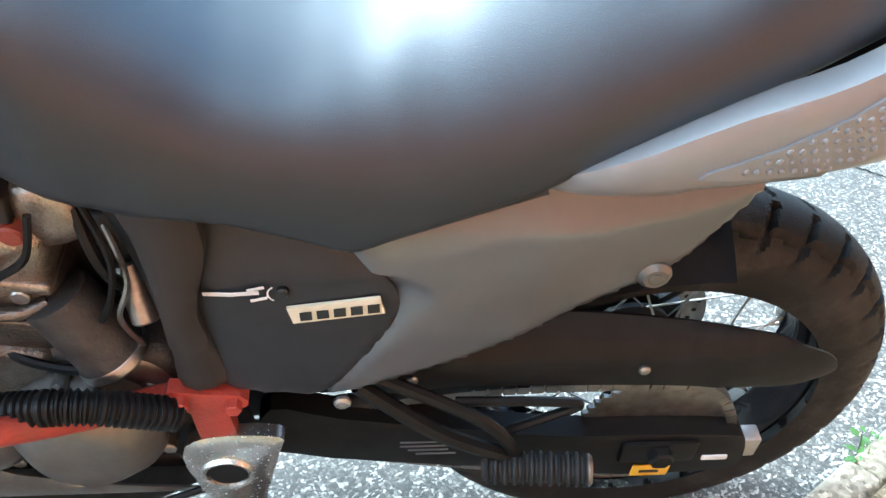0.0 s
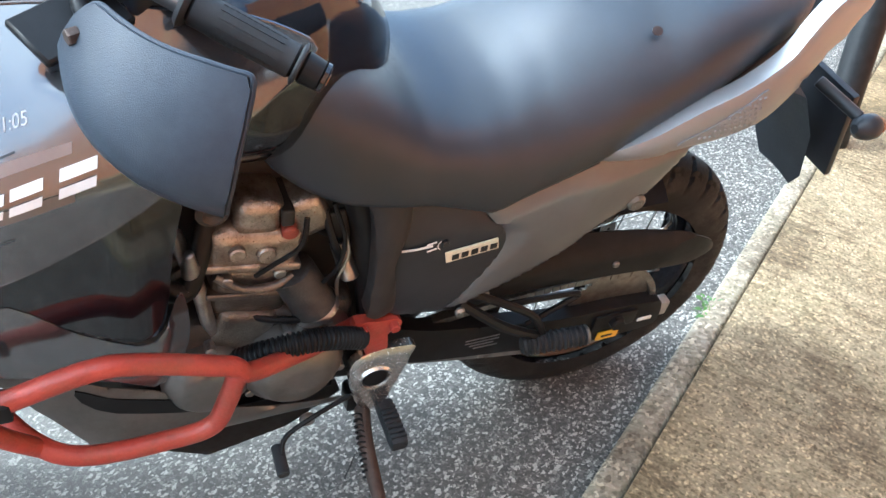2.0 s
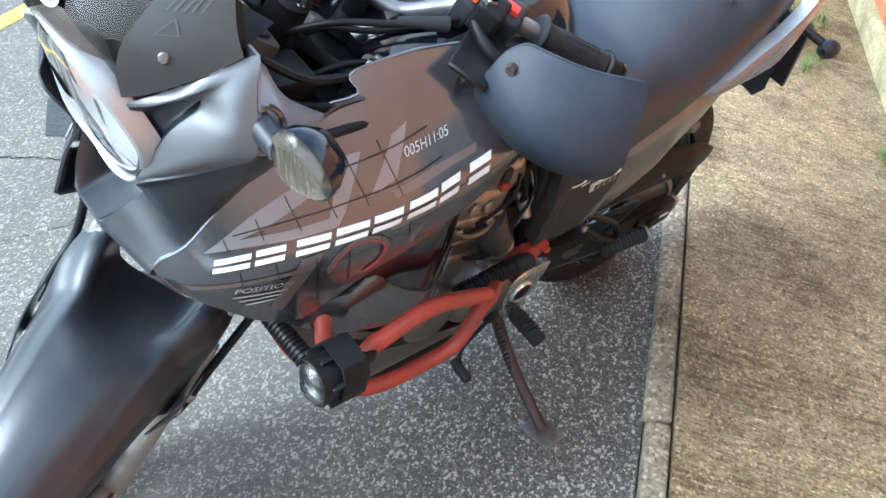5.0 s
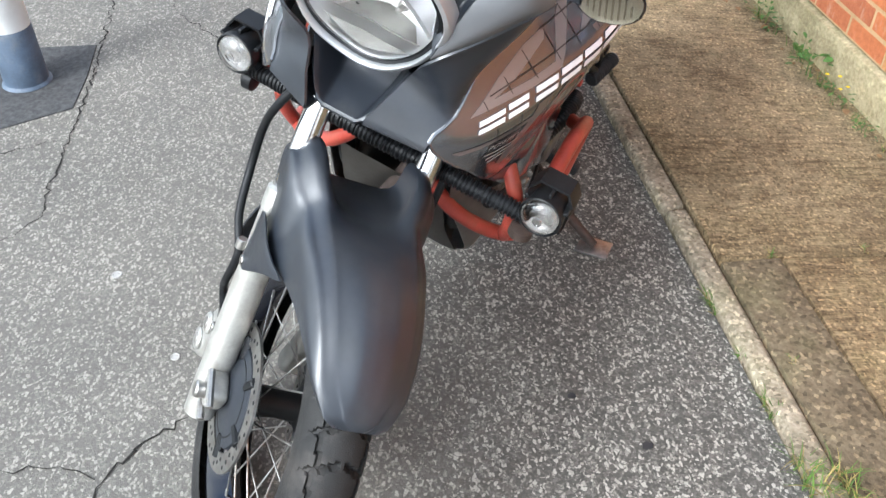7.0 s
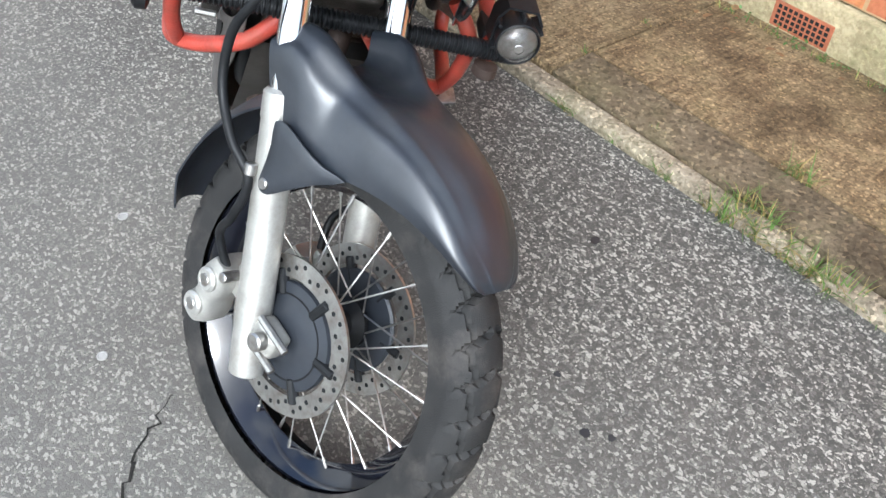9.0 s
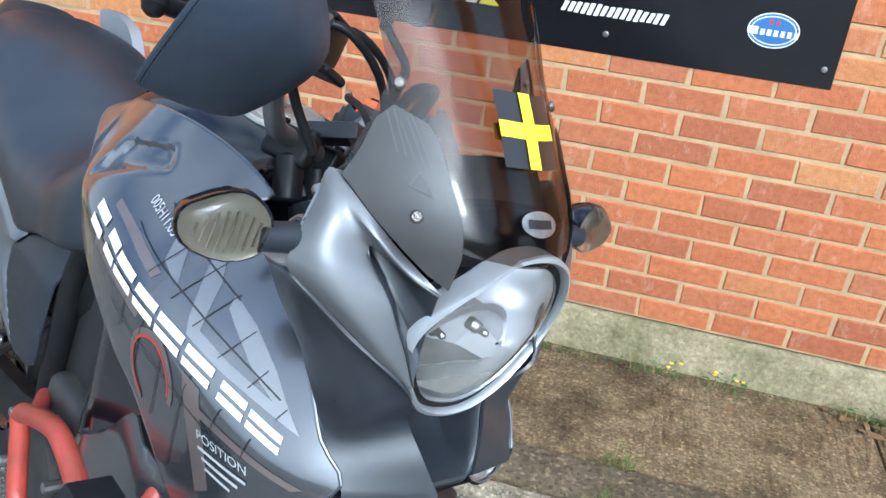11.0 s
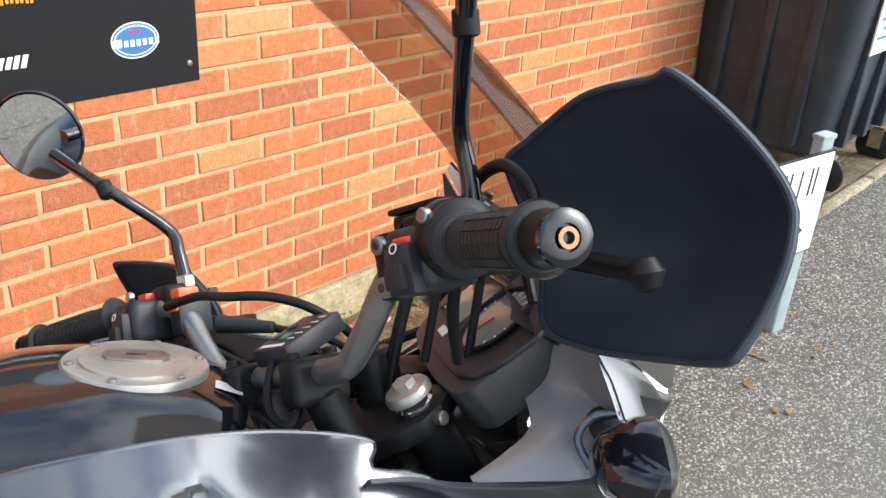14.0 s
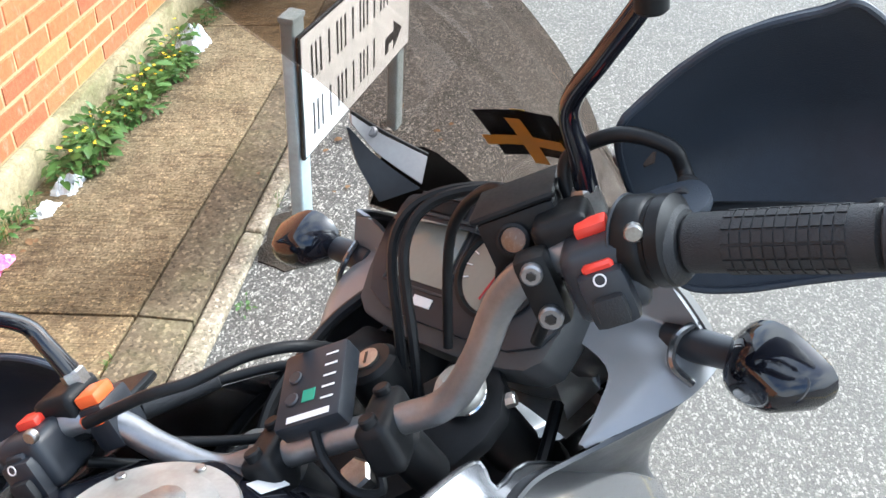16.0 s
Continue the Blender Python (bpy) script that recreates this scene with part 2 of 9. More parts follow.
def add_box(bm, lo, hi, bevel=0.0, seg=1, m=None):
    g = bmesh.ops.create_cube(bm, size=1.0)
    vs = g["verts"]
    c = [(a + b) / 2 for a, b in zip(lo, hi)]
    for v in vs:
        v.co = Vector([c[i] + v.co[i] * (hi[i] - lo[i]) for i in range(3)])
    if m is not None:
        bmesh.ops.transform(bm, matrix=m, verts=vs)
    if bevel:
        es = list({e for v in vs for e in v.link_edges})
        bmesh.ops.bevel(bm, geom=es, offset=bevel, segments=seg, affect="EDGES", profile=0.6)
    return bm


def box(lo, hi, bevel=0.0, seg=2, m=None):
    return add_box(bmesh.new(), lo, hi, bevel, seg, m)


def grid_faces(bm, rings, closed=True, cap=True, wrap=False):
    """Skins rows of points: each row joins the next."""
    rows = [[bm.verts.new(p) for p in r] for r in rings]
    n = len(rows[0])
    pairs = list(zip(rows, rows[1:])) + ([(rows[-1], rows[0])] if wrap else [])
    for a, b in pairs:
        for i in range(n if closed else n - 1):
            j = (i + 1) % n
            bm.faces.new((a[i], a[j], b[j], b[i]))
    if cap and closed and not wrap:
        bm.faces.new(rows[0][::-1])
        bm.faces.new(rows[-1])
    return bm


def smooth_path(pts, steps=6):
    """Points along a smooth curve through the given ones."""
    p = [Vector(q) for q in pts]
    if len(p) < 3:
        return p
    out = []
    for i in range(len(p) - 1):
        a, b, c, d = p[max(i - 1, 0)], p[i], p[i + 1], p[min(i + 2, len(p) - 1)]
        for s in range(steps):
            t = s / steps
            out.append(0.5 * (2 * b + (c - a) * t + (2 * a - 5 * b + 4 * c - d) * t * t + (3 * b - a - 3 * c + d) * t**3))
    return out + [p[-1]]


def tube(pts, r, sides=10, steps=6, bm=None, ribs=0.0, pitch=0.0):
    """A round tube along a smooth path; r is one radius or one for each point. ribs: corrugation height at that pitch."""
    bm = bm or bmesh.new()
    path = smooth_path(pts, steps)
    if pitch:
        dense, carry = [path[0]], 0.0
        for a, b in zip(path, path[1:]):
            n = max(1, round((b - a).length / pitch * 4))
            dense += [a.lerp(b, k / n) for k in range(1, n + 1)]
        path = dense
    n = len(path)
    rs = [r] * n if isinstance(r, (int, float)) else [np.interp(i / (n - 1), np.linspace(0, 1, len(r)), r) for i in range(n)]
    side, rings, run = None, [], 0.0
    for i, p in enumerate(path):
        d = (path[min(i + 1, n - 1)] - path[max(i - 1, 0)]).normalized()
        if side is None:
            side = d.orthogonal().normalized()
        side = (side - d * side.dot(d)).normalized()
        up = d.cross(side)
        if i:
            run += (p - path[i - 1]).length
        rr = rs[i] + (ribs * (1 if int(run / pitch * 2) % 2 else -1) if pitch else 0)
        rings.append([p + (side * math.cos(a) + up * math.sin(a)) * rr for a in np.linspace(0, 2 * math.pi, sides, endpoint=False)])
    return grid_faces(bm, rings)


def lathe(profile, sides=32, m=None, bm=None, cap=True):
    """Turns (radius, height) points round the z axis."""
    bm = bm or bmesh.new()
    rings = [[Vector((r * math.cos(a), r * math.sin(a), h)) for a in np.linspace(0, 2 * math.pi, sides, endpoint=False)] for r, h in profile]
    if m is not None:
        rings = [[m @ v for v in ring] for ring in rings]
    return grid_faces(bm, rings, cap=cap)


def rod(a, b, r, sides=12, bm=None, r2=None, bevel=0.0):
    """A cylinder between two points, with softened ends."""
    a, b = Vector(a), Vector(b)
    h = (b - a).length
    m = Matrix.Translation(a) @ (b - a).to_track_quat("Z", "Y").to_matrix().to_4x4()
    r2 = r if r2 is None else r2
    e = bevel or min(r, r2) * 0.18
    return lathe([(r - e, 0), (r, e), (r2, h - e), (r2 - e, h)], sides, m, bm)


def plate(outline, thick, m=None, bevel=0.0, bm=None, holes=()):
    """A flat plate: outline of (x, y), extruded thick along z, in the pose m."""
    own = bmesh.new()
    vs = [own.verts.new((x, y, 0)) for x, y in outline]
    f = own.faces.new(vs)
    g = bmesh.ops.extrude_face_region(own, geom=[f])
    bmesh.ops.translate(own, verts=[v for v in g["geom"] if isinstance(v, bmesh.types.BMVert)], vec=(0, 0, thick))
    if bevel:
        bmesh.ops.bevel(own, geom=list(own.edges), offset=bevel, segments=2, affect="EDGES", profile=0.6)
    if m is not None:
        bmesh.ops.transform(own, matrix=m, verts=own.verts)
    if bm is None:
        return own
    tmp = bpy.data.meshes.new("tmp")
    own.to_mesh(tmp)
    own.free()
    bm.from_mesh(tmp)
    bpy.data.meshes.remove(tmp)
    return bm


def rounded(outline, steps=4):
    """A closed outline smoothed through its points."""
    n, out = len(outline), []
    p = [Vector((x, y, 0)) for x, y in outline]
    for i in range(n):
        a, b, c, d = p[i - 1], p[i], p[(i + 1) % n], p[(i + 2) % n]
        for s in range(steps):
            t = s / steps
            q = 0.5 * (2 * b + (c - a) * t + (2 * a - 5 * b + 4 * c - d) * t * t + (3 * b - a - 3 * c + d) * t**3)
            out.append((q.x, q.y))
    return out


# ---- the setting ----
WALL_Y = -0.96
PLINTH_TOP = 0.107

bm = bmesh.new()
add_box(bm, (-60, -0.098, -0.4), (60, 120, 0.0))
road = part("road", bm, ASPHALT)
tagged(road, "grey asphalt road with pale stone chips, painted darker by the kerb", "road", kind="structure")
bm = bmesh.new()
add_box(bm, (-60, -120, -0.4), (60, -0.1, -0.09))
ground = part("ground", bm, KERB)
tagged(ground, "bare ground under the pavement", "ground", kind="structure")

# kerb stones laid end to end beside the road
random.seed(11)
KERB_Y0, KERB_Y1 = -0.162, -0.098
kerb = thing("kerb", "low weathered concrete kerb along the road edge", "kerb", kind="structure")
joints = [-14.0, -10.5, -7.2, -4.1, -3.2, -2.3, -1.42, -0.46, 0.62, 1.55, 2.46, 3.4, 5.4, 9.0, 14.0]
for a, b in zip(joints, joints[1:]):
    z = 0.026 + random.uniform(-0.004, 0.004)
    bm = box((a + 0.004, KERB_Y0, -0.1), (b - 0.004, KERB_Y1 + random.uniform(-0.004, 0.004), z), 0.018, 3)
    part("kerb_stone", bm, KERB, kerb)

# pavement slabs of ribbed concrete, falling from the kerb to the wall
pavement = thing("pavement", "ribbed yellowish concrete pavement, stained and mossy", "pavement", kind="structure")


def slab(x0, x1, y0, y1, z0, z1, material=None):
    """A slab whose top falls from z1 at y1 (kerb side) to z0 at y0 (wall side), with a worn, slightly uneven edge."""
    bm = box((x0, y0, -0.12), (x1, y1, 0.0), 0.006, 2)
    for v in bm.verts:
        if v.co.z > -0.06:
            v.co.z += z0 + (z1 - z0) * (v.co.y - y0) / (y1 - y0)
    return part("slab", bm, material or PAVING, pavement)


def fall(y):
    return 0.033 - 0.115 * max(0.0, -0.25 - y)


slabs = [(-3.0, -0.985), (-0.978, 0.388), (0.393, 3.2), (3.205, 14.0), (-14.0, -3.005)]
for a, b in slabs:
    if b < 0.39:
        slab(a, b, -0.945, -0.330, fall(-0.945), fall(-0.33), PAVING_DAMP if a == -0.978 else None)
        slab(a, b, -0.322, -0.166, 0.026, 0.030, AGGREGATE)
    else:
        # the farthest slab only borrows the darker concrete for its tone
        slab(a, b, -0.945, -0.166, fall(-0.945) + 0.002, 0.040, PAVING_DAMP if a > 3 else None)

# rendered plinth and brick wall
WALL_X0, WALL_X1 = -3.62, 6.0
wall = part("wall_north", box((WALL_X0, WALL_Y - 0.24, PLINTH_TOP), (WALL_X1, WALL_Y - 0.0035, 2.3)), MORTAR, smooth=False)
tagged(wall, "orange-red brick wall in stretcher bond with sandy mortar", "wall", kind="structure")
bm = box((WALL_X0, WALL_Y - 0.24, -0.2), (WALL_X1, WALL_Y + 0.022, PLINTH_TOP - 0.008), 0.012, 2)
plinth = part("plinth", bm, PLINTH)
tagged(plinth, "mossy rendered plinth at the foot of the wall", "plinth", kind="structure")

# name board fixed to the wall
SIGN_X, SIGN_Z = -0.607, 0.909


# ---- motorcycle materials ----
SEAT_VINYL = worn("seat_vinyl", (0.015, 0.020, 0.029), 0.33, spec=0.70, vary=0.25, scale=14, bump=0.0003, grain=1400)
MATT_PLASTIC = worn("matt_black_plastic", (0.018, 0.021, 0.027), 0.42, spec=0.42, vary=0.3, scale=20, dirt=(0.06, 0.06, 0.06), dirt_amount=0.12)
GLOSS_BLACK = worn("gloss_black_paint", (0.006, 0.0065, 0.010), 0.09, spec=0.5, coat=0.3, vary=0.15)
GREY_PAINT = worn("graphite_metallic_paint", (0.138, 0.142, 0.154), 0.19, metal=0.78, coat=1.0, vary=0.12, scale=8)
# the shroud's graphite again, darkened to carry the tail's dimmer light
TAIL_GRAPHITE = worn("graphite_paint_darkened", (0.115, 0.120, 0.131), 0.30, metal=0.35, coat=0.8, vary=0.12, scale=8)
SILVER_PAINT = worn("silver_metallic_paint", (0.122, 0.124, 0.129), 0.48, metal=0.65, coat=0.35, vary=0.10, scale=8)
PALE_SILVER = worn("pale_silver_paint", (0.235, 0.240, 0.255), 0.36, metal=0.3, coat=0.4, vary=0.08, scale=8)
FENDER_PLASTIC = worn("scuffed_fender_plastic", (0.014, 0.017, 0.023), 0.33, spec=0.70, vary=0.35, scale=11, bump=0.00015, grain=900, dirt=(0.07, 0.07, 0.07), dirt_amount=0.3)
RED_BAR = worn("faded_red_powder_coat", (0.34, 0.046, 0.030), 0.42, spec=0.5, vary=0.3, scale=25, bump=0.0008, grain=220, dirt=(0.16, 0.07, 0.04), dirt_amount=0.6)
RUBBER = worn("tyre_rubber", (0.018, 0.0175, 0.017), 0.66, spec=0.25, vary=0.35, scale=22, bump=0.0008, grain=500, dirt=(0.115, 0.100, 0.088), dirt_amount=0.4)
GRIP_RUBBER = worn("grip_rubber", (0.019, 0.020, 0.022), 0.6, spec=0.35, vary=0.25, scale=40, bump=0.0006, grain=900)
CHROME = worn("chrome", (0.72, 0.72, 0.73), 0.10, metal=1.0, vary=0.1)
ALLOY = worn("cast_alloy", (0.56, 0.55, 0.53), 0.42, metal=0.85, vary=0.25, scale=35, bump=0.0008, grain=420, dirt=(0.16, 0.13, 0.10), dirt_amount=0.25)
BRIGHT_ALLOY = worn("polished_cast_alloy", (0.74, 0.72, 0.69), 0.24, metal=0.95, vary=0.15, scale=30)
FORK_ALLOY = worn("fork_leg_paint", (0.42, 0.41, 0.38), 0.36, metal=0.6, vary=0.2, scale=25, dirt=(0.17, 0.14, 0.10), dirt_amount=0.5)
ENGINE_METAL = worn("corroded_engine_metal", (0.19, 0.175, 0.158), 0.33, metal=0.8, vary=0.4, scale=40, bump=0.0015, grain=300, dirt=(0.07, 0.056, 0.045), dirt_amount=0.5)
ENGINE_DARK = worn("engine_grey_paint", (0.05, 0.048, 0.046), 0.5, metal=0.35, vary=0.4, scale=30, bump=0.001, grain=300, dirt=(0.12, 0.09, 0.06), dirt_amount=0.5)
ENGINE_BLACK = worn("plain_engine_black", (0.014, 0.013, 0.012), 0.6, vary=0.4, scale=30)
STEEL = worn("dull_steel", (0.40, 0.39, 0.37), 0.35, metal=0.95, vary=0.3, scale=60, dirt=(0.14, 0.08, 0.05), dirt_amount=0.5)
RUSTY = worn("rusty_steel", (0.065, 0.046, 0.038), 0.6, metal=0.5, vary=0.4, scale=50, bump=0.001, grain=300)
GUARD_PLASTIC = worn("hand_guard_plastic", (0.023, 0.030, 0.043), 0.44, spec=0.28, vary=0.3, scale=9, bump=0.0004, grain=800, dirt=(0.075, 0.08, 0.085), dirt_amount=0.3)
FRAME_BLACK = worn("satin_frame_paint", (0.009, 0.0095, 0.0105), 0.42, spec=0.2, vary=0.4, scale=40, dirt=(0.04, 0.04, 0.04), dirt_amount=0.12)
BELLY = worn("dusty_grey_belly_plastic", (0.19, 0.178, 0.165), 0.34, metal=0.7, vary=0.25, scale=12, dirt=(0.07, 0.055, 0.042), dirt_amount=0.5)
WHITE_DECAL = worn("white_decal", (0.72, 0.72, 0.72), 0.35, vary=0.08)
PALE_DECAL = worn("pale_grey_decal", (0.24, 0.24, 0.25), 0.3, metal=0.6, coat=0.5, vary=0.08)
PALE_TEXT = worn("pale_text_decal", (0.42, 0.42, 0.42), 0.35, coat=0.3, vary=0.1)
# printed stripe grey, with some brown reflection put into its warm tint
WARM_DECAL = worn("warm_grey_decal", (0.19, 0.155, 0.145), 0.3, metal=0.5, coat=0.5, vary=0.1)
BLACK_DECAL = worn("black_decal", (0.008, 0.008, 0.009), 0.3, coat=0.4, vary=0.1)
RED_DECAL = worn("red_decal", (0.45, 0.03, 0.03), 0.3, coat=0.4, vary=0.1)
CREAM_BADGE = worn("cream_badge", (0.66, 0.62, 0.48), 0.35, vary=0.1)
YELLOW = worn("yellow_label", (0.80, 0.48, 0.03), 0.4, vary=0.1)
TAPE_BACK = worn("tape_back", (0.42, 0.17, 0.012), 0.5, vary=0.1)
YELLOW_TAPE = worn("yellow_tape", (0.85, 0.62, 0.02), 0.4, vary=0.1)
RED_SWITCH = worn("red_switch", (0.75, 0.05, 0.03), 0.4, vary=0.1)
ORANGE_SWITCH = worn("orange_switch", (0.80, 0.13, 0.03), 0.4, vary=0.1)
BRASS = worn("brass", (0.34, 0.19, 0.10), 0.3, metal=1.0, vary=0.2, scale=80)
BAR_ALLOY = worn("handlebar_alloy", (0.26, 0.26, 0.27), 0.38, metal=0.85, vary=0.2, scale=30)
LCD = worn("lcd_glass", (0.20, 0.22, 0.20), 0.08, vary=0.1, coat=0.5)
MIRROR_GLASS = mat("mirror_glass", (0.85, 0.85, 0.86), 0.02, 1.0)


def glass_material(name, color, rough=0.02, ior=1.45):
    m = mat(name, color, rough)
    b = m.node_tree.nodes["Principled BSDF"]
    b.inputs["Transmission Weight"].default_value = 1.0
    b.inputs["IOR"].default_value = ior
    return m


LAMP_GLASS = glass_material("lamp_glass", (0.97, 0.97, 0.97), 0.01)


def tinted_sheet(name, color):
    """A thin tinted sheet: what lies behind shows through darkened, and it mirrors the sky at its edges."""
    m = bpy.data.materials.new(name)
    m.use_nodes = True
    t = m.node_tree
    t.nodes.remove(t.nodes["Principled BSDF"])
    clear = t.nodes.new("ShaderNodeBsdfTransparent")
    clear.inputs["Color"].default_value = (*color, 1)
    shine = t.nodes.new("ShaderNodeBsdfGlossy")
    shine.inputs["Roughness"].default_value = 0.03
    graze = t.nodes.new("ShaderNodeLayerWeight")
    power = t.nodes.new("ShaderNodeMath")
    power.operation = "POWER"
    power.inputs[1].default_value = 5.0
    t.links.new(graze.outputs["Facing"], power.inputs[0])
    fres = t.nodes.new("ShaderNodeMath")
    fres.operation = "MULTIPLY_ADD"
    fres.inputs[1].default_value = 0.35
    fres.inputs[2].default_value = 0.03
    t.links.new(power.outputs[0], fres.inputs[0])
    mix = t.nodes.new("ShaderNodeMixShader")
    t.links.new(fres.outputs[0], mix.inputs[0])
    t.links.new(clear.outputs[0], mix.inputs[1])
    t.links.new(shine.outputs[0], mix.inputs[2])
    t.links.new(mix.outputs[0], t.nodes["Material Output"].inputs[0])
    return m


SMOKE = tinted_sheet("smoked_screen", (0.66, 0.61, 0.575))
INDICATOR_LENS = glass_material("smoked_indicator_lens", (0.74, 0.71, 0.64), 0.10, 1.35)
AMBER = worn("amber_reflector", (0.16, 0.085, 0.05), 0.25, vary=0.2, scale=60)
REFLECTOR = mat("lamp_reflector", (0.86, 0.86, 0.87), 0.32, 1.0)

# ---- the motorcycle ----
# x forward from the rear axle, y to its left, z up; it leans on its side stand with the bars turned left
BIKE = Matrix.Translation((1.214, 0.1257, 0.0)) @ pose(0, 0, 0, 0, 0, 145) @ pose(0, 0, 0, -15, 0, 0)
bike = thing("motorcycle", "grey and black touring motorcycle on its side stand", "motorcycle", BIKE)
HEAD = Vector((1.055, 0, 1.1))
STEER = Matrix.Translation(HEAD) @ Matrix.Rotation(radians(39), 4, Vector((-0.4617, 0, 0.887)).normalized()) @ Matrix.Translation(-HEAD)


def forward_right(y):
    """The fairing sits a little further forward on its right side."""
    t = max(0.0, min(1.0, (-y - 0.02) / 0.07))
    return 0.027 * t * t * (3 - 2 * t)


def bpart(name, bm, material, parent=None, label="", smooth=True, steer=False, mirror=False, fair=False):
    """A part in motorcycle coordinates; fair: it follows the fairing, which sits slightly askew to the right."""
    if mirror:
        bmesh.ops.transform(bm, matrix=Matrix.Diagonal((1, -1, 1, 1)), verts=bm.verts)
    if fair:
        for v in bm.verts:
            v.co.x += forward_right(v.co.y)
            v.co.y -= 0.066 * max(0.0, v.co.z - 0.95)
    if steer:
        bmesh.ops.transform(bm, matrix=STEER, verts=bm.verts)
    ob = new(name, mesh_from(bm, name, material, smooth))
    ob.parent = parent or bike
    if label:
        ob["label"] = label
    return ob


def lerp(x, pts):
    """A smooth curve through (x, value) points, with no overshoot."""
    n = len(pts)
    if x <= pts[0][0]:
        return pts[0][1]
    if x >= pts[-1][0]:
        return pts[-1][1]
    i = max(k for k in range(n - 1) if pts[k][0] <= x)

    def grade(k):
        return (pts[k + 1][1] - pts[k][1]) / (pts[k + 1][0] - pts[k][0])

    def slope(k):
        if k == 0:
            return grade(0)
        if k == n - 1:
            return grade(n - 2)
        a, c = grade(k - 1), grade(k)
        return 0.0 if a * c <= 0 else 2 * a * c / (a + c)

    h = pts[i + 1][0] - pts[i][0]
    t = (x - pts[i][0]) / h
    return (1 + 2 * t) * (1 - t) ** 2 * pts[i][1] + t * (1 - t) ** 2 * h * slope(i) + t * t * (3 - 2 * t) * pts[i + 1][1] + t * t * (t - 1) * h * slope(i + 1)


def panel(outline, surface, thick=0.004, step=0.02, bm=None, smooth=3, edge=0.0):
    """A curved body panel: a side outline of (x, z) laid on y = surface(x, z), with thickness inwards and a rolled edge."""
    own = bmesh.new()
    pts = rounded(outline, smooth) if smooth else outline
    sheet = own.faces.new([own.verts.new((x, 0, z)) for x, z in pts])
    if edge:
        bmesh.ops.inset_region(own, faces=[sheet], thickness=max(0.004, edge * 1.6), use_even_offset=True)
    xs, zs = [p[0] for p in pts], [p[1] for p in pts]
    for axis, lo, hi in ((0, min(xs), max(xs)), (2, min(zs), max(zs))):
        n = int((hi - lo) / step)
        for i in range(1, n + 1):
            co, no = [0, 0, 0], [0, 0, 0]
            co[axis], no[axis] = lo + (hi - lo) * i / (n + 1), 1
            bmesh.ops.bisect_plane(own, geom=own.verts[:] + own.edges[:] + own.faces[:], plane_co=co, plane_no=no)
    bmesh.ops.remove_doubles(own, verts=own.verts, dist=0.0004)
    top = own.faces[:]
    rim = {v for e in own.edges if e.is_boundary for v in e.verts}
    if thick:
        g = bmesh.ops.extrude_face_region(own, geom=top, use_keep_orig=True)
        back = [v for v in g["geom"] if isinstance(v, bmesh.types.BMVert)]
        backset = set(back)
    else:
        backset = set()
    for v in own.verts:
        y = surface(v.co.x, v.co.z)
        v.co.y = y - thick if v in backset else y - (edge if v in rim else 0)
    if bm is None:
        return own
    tmp = bpy.data.meshes.new("tmp")
    own.to_mesh(tmp)
    own.free()
    bm.from_mesh(tmp)
    bpy.data.meshes.remove(tmp)
    return bm


def loft(sections, bm=None, cap=True):
    return grid_faces(bm or bmesh.new(), sections, closed=True, cap=cap)


def body_ring(x, half, lo, hi, n=28, power=2.6, flare=0.0):
    """A rounded cross-section of a seat or tank at x."""
    out = []
    for a in np.linspace(0, 2 * math.pi, n, endpoint=False):
        c, s = math.cos(a), math.sin(a)
        y = half * math.copysign(abs(c) ** (2 / power), c)
        z = (hi + lo) / 2 + (hi - lo) / 2 * math.copysign(abs(s) ** (2 / power), s)
        y *= 1 + flare * (1 - (z - lo) / (hi - lo))
        out.append(Vector((x, y, z)))
    return out


def screw(p, d, r=0.007, material=STEEL, parent=None, steer=False, name="screw", fair=False):
    p, d = Vector(p), Vector(d).normalized()
    bm = rod(p - d * 0.004, p + d * r * 0.55, r, 12, bevel=r * 0.3)
    add = rod(p + d * r * 0.5, p + d * r * 0.6, r * 0.45, 6, bm)
    return bpart(name, add, material, parent, steer=steer, fair=fair)


# -- wheels --
def tyre_mesh(R, width, crown, blocks, depth, lug):
    """A tyre with a block tread: grooves cut across and along."""
    bm = bmesh.new()
    n, m = blocks * 14, 46
    rings = []
    for i in range(n):
        a = 2 * math.pi * i / n
        ring = []
        for j in range(m):
            t = -1 + 2 * j / (m - 1)
            ang = t * radians(118)
            y = math.sin(ang) * width / 2 if abs(ang) < math.pi / 2 else math.copysign(width / 2 * (1 - 0.10 * (abs(ang) - math.pi / 2)), ang)
            r = R - crown + math.cos(ang) * crown if abs(ang) < math.pi / 2 else R - crown + math.cos(ang) * crown * 1.25
            f = (i / 14 + lug * abs(t) * 1.0) % 1.0
            if (0.04 < abs(t) < 0.72 and f < 0.17) or abs(abs(t) - 0.34 - 0.05 * (f > 0.55)) < 0.022:
                r -= depth * math.cos(ang)
            ring.append(Vector((r * math.cos(a), y, r * math.sin(a))))
        rings.append(ring)
    grid_faces(bm, rings, closed=False, wrap=True)
    return bm


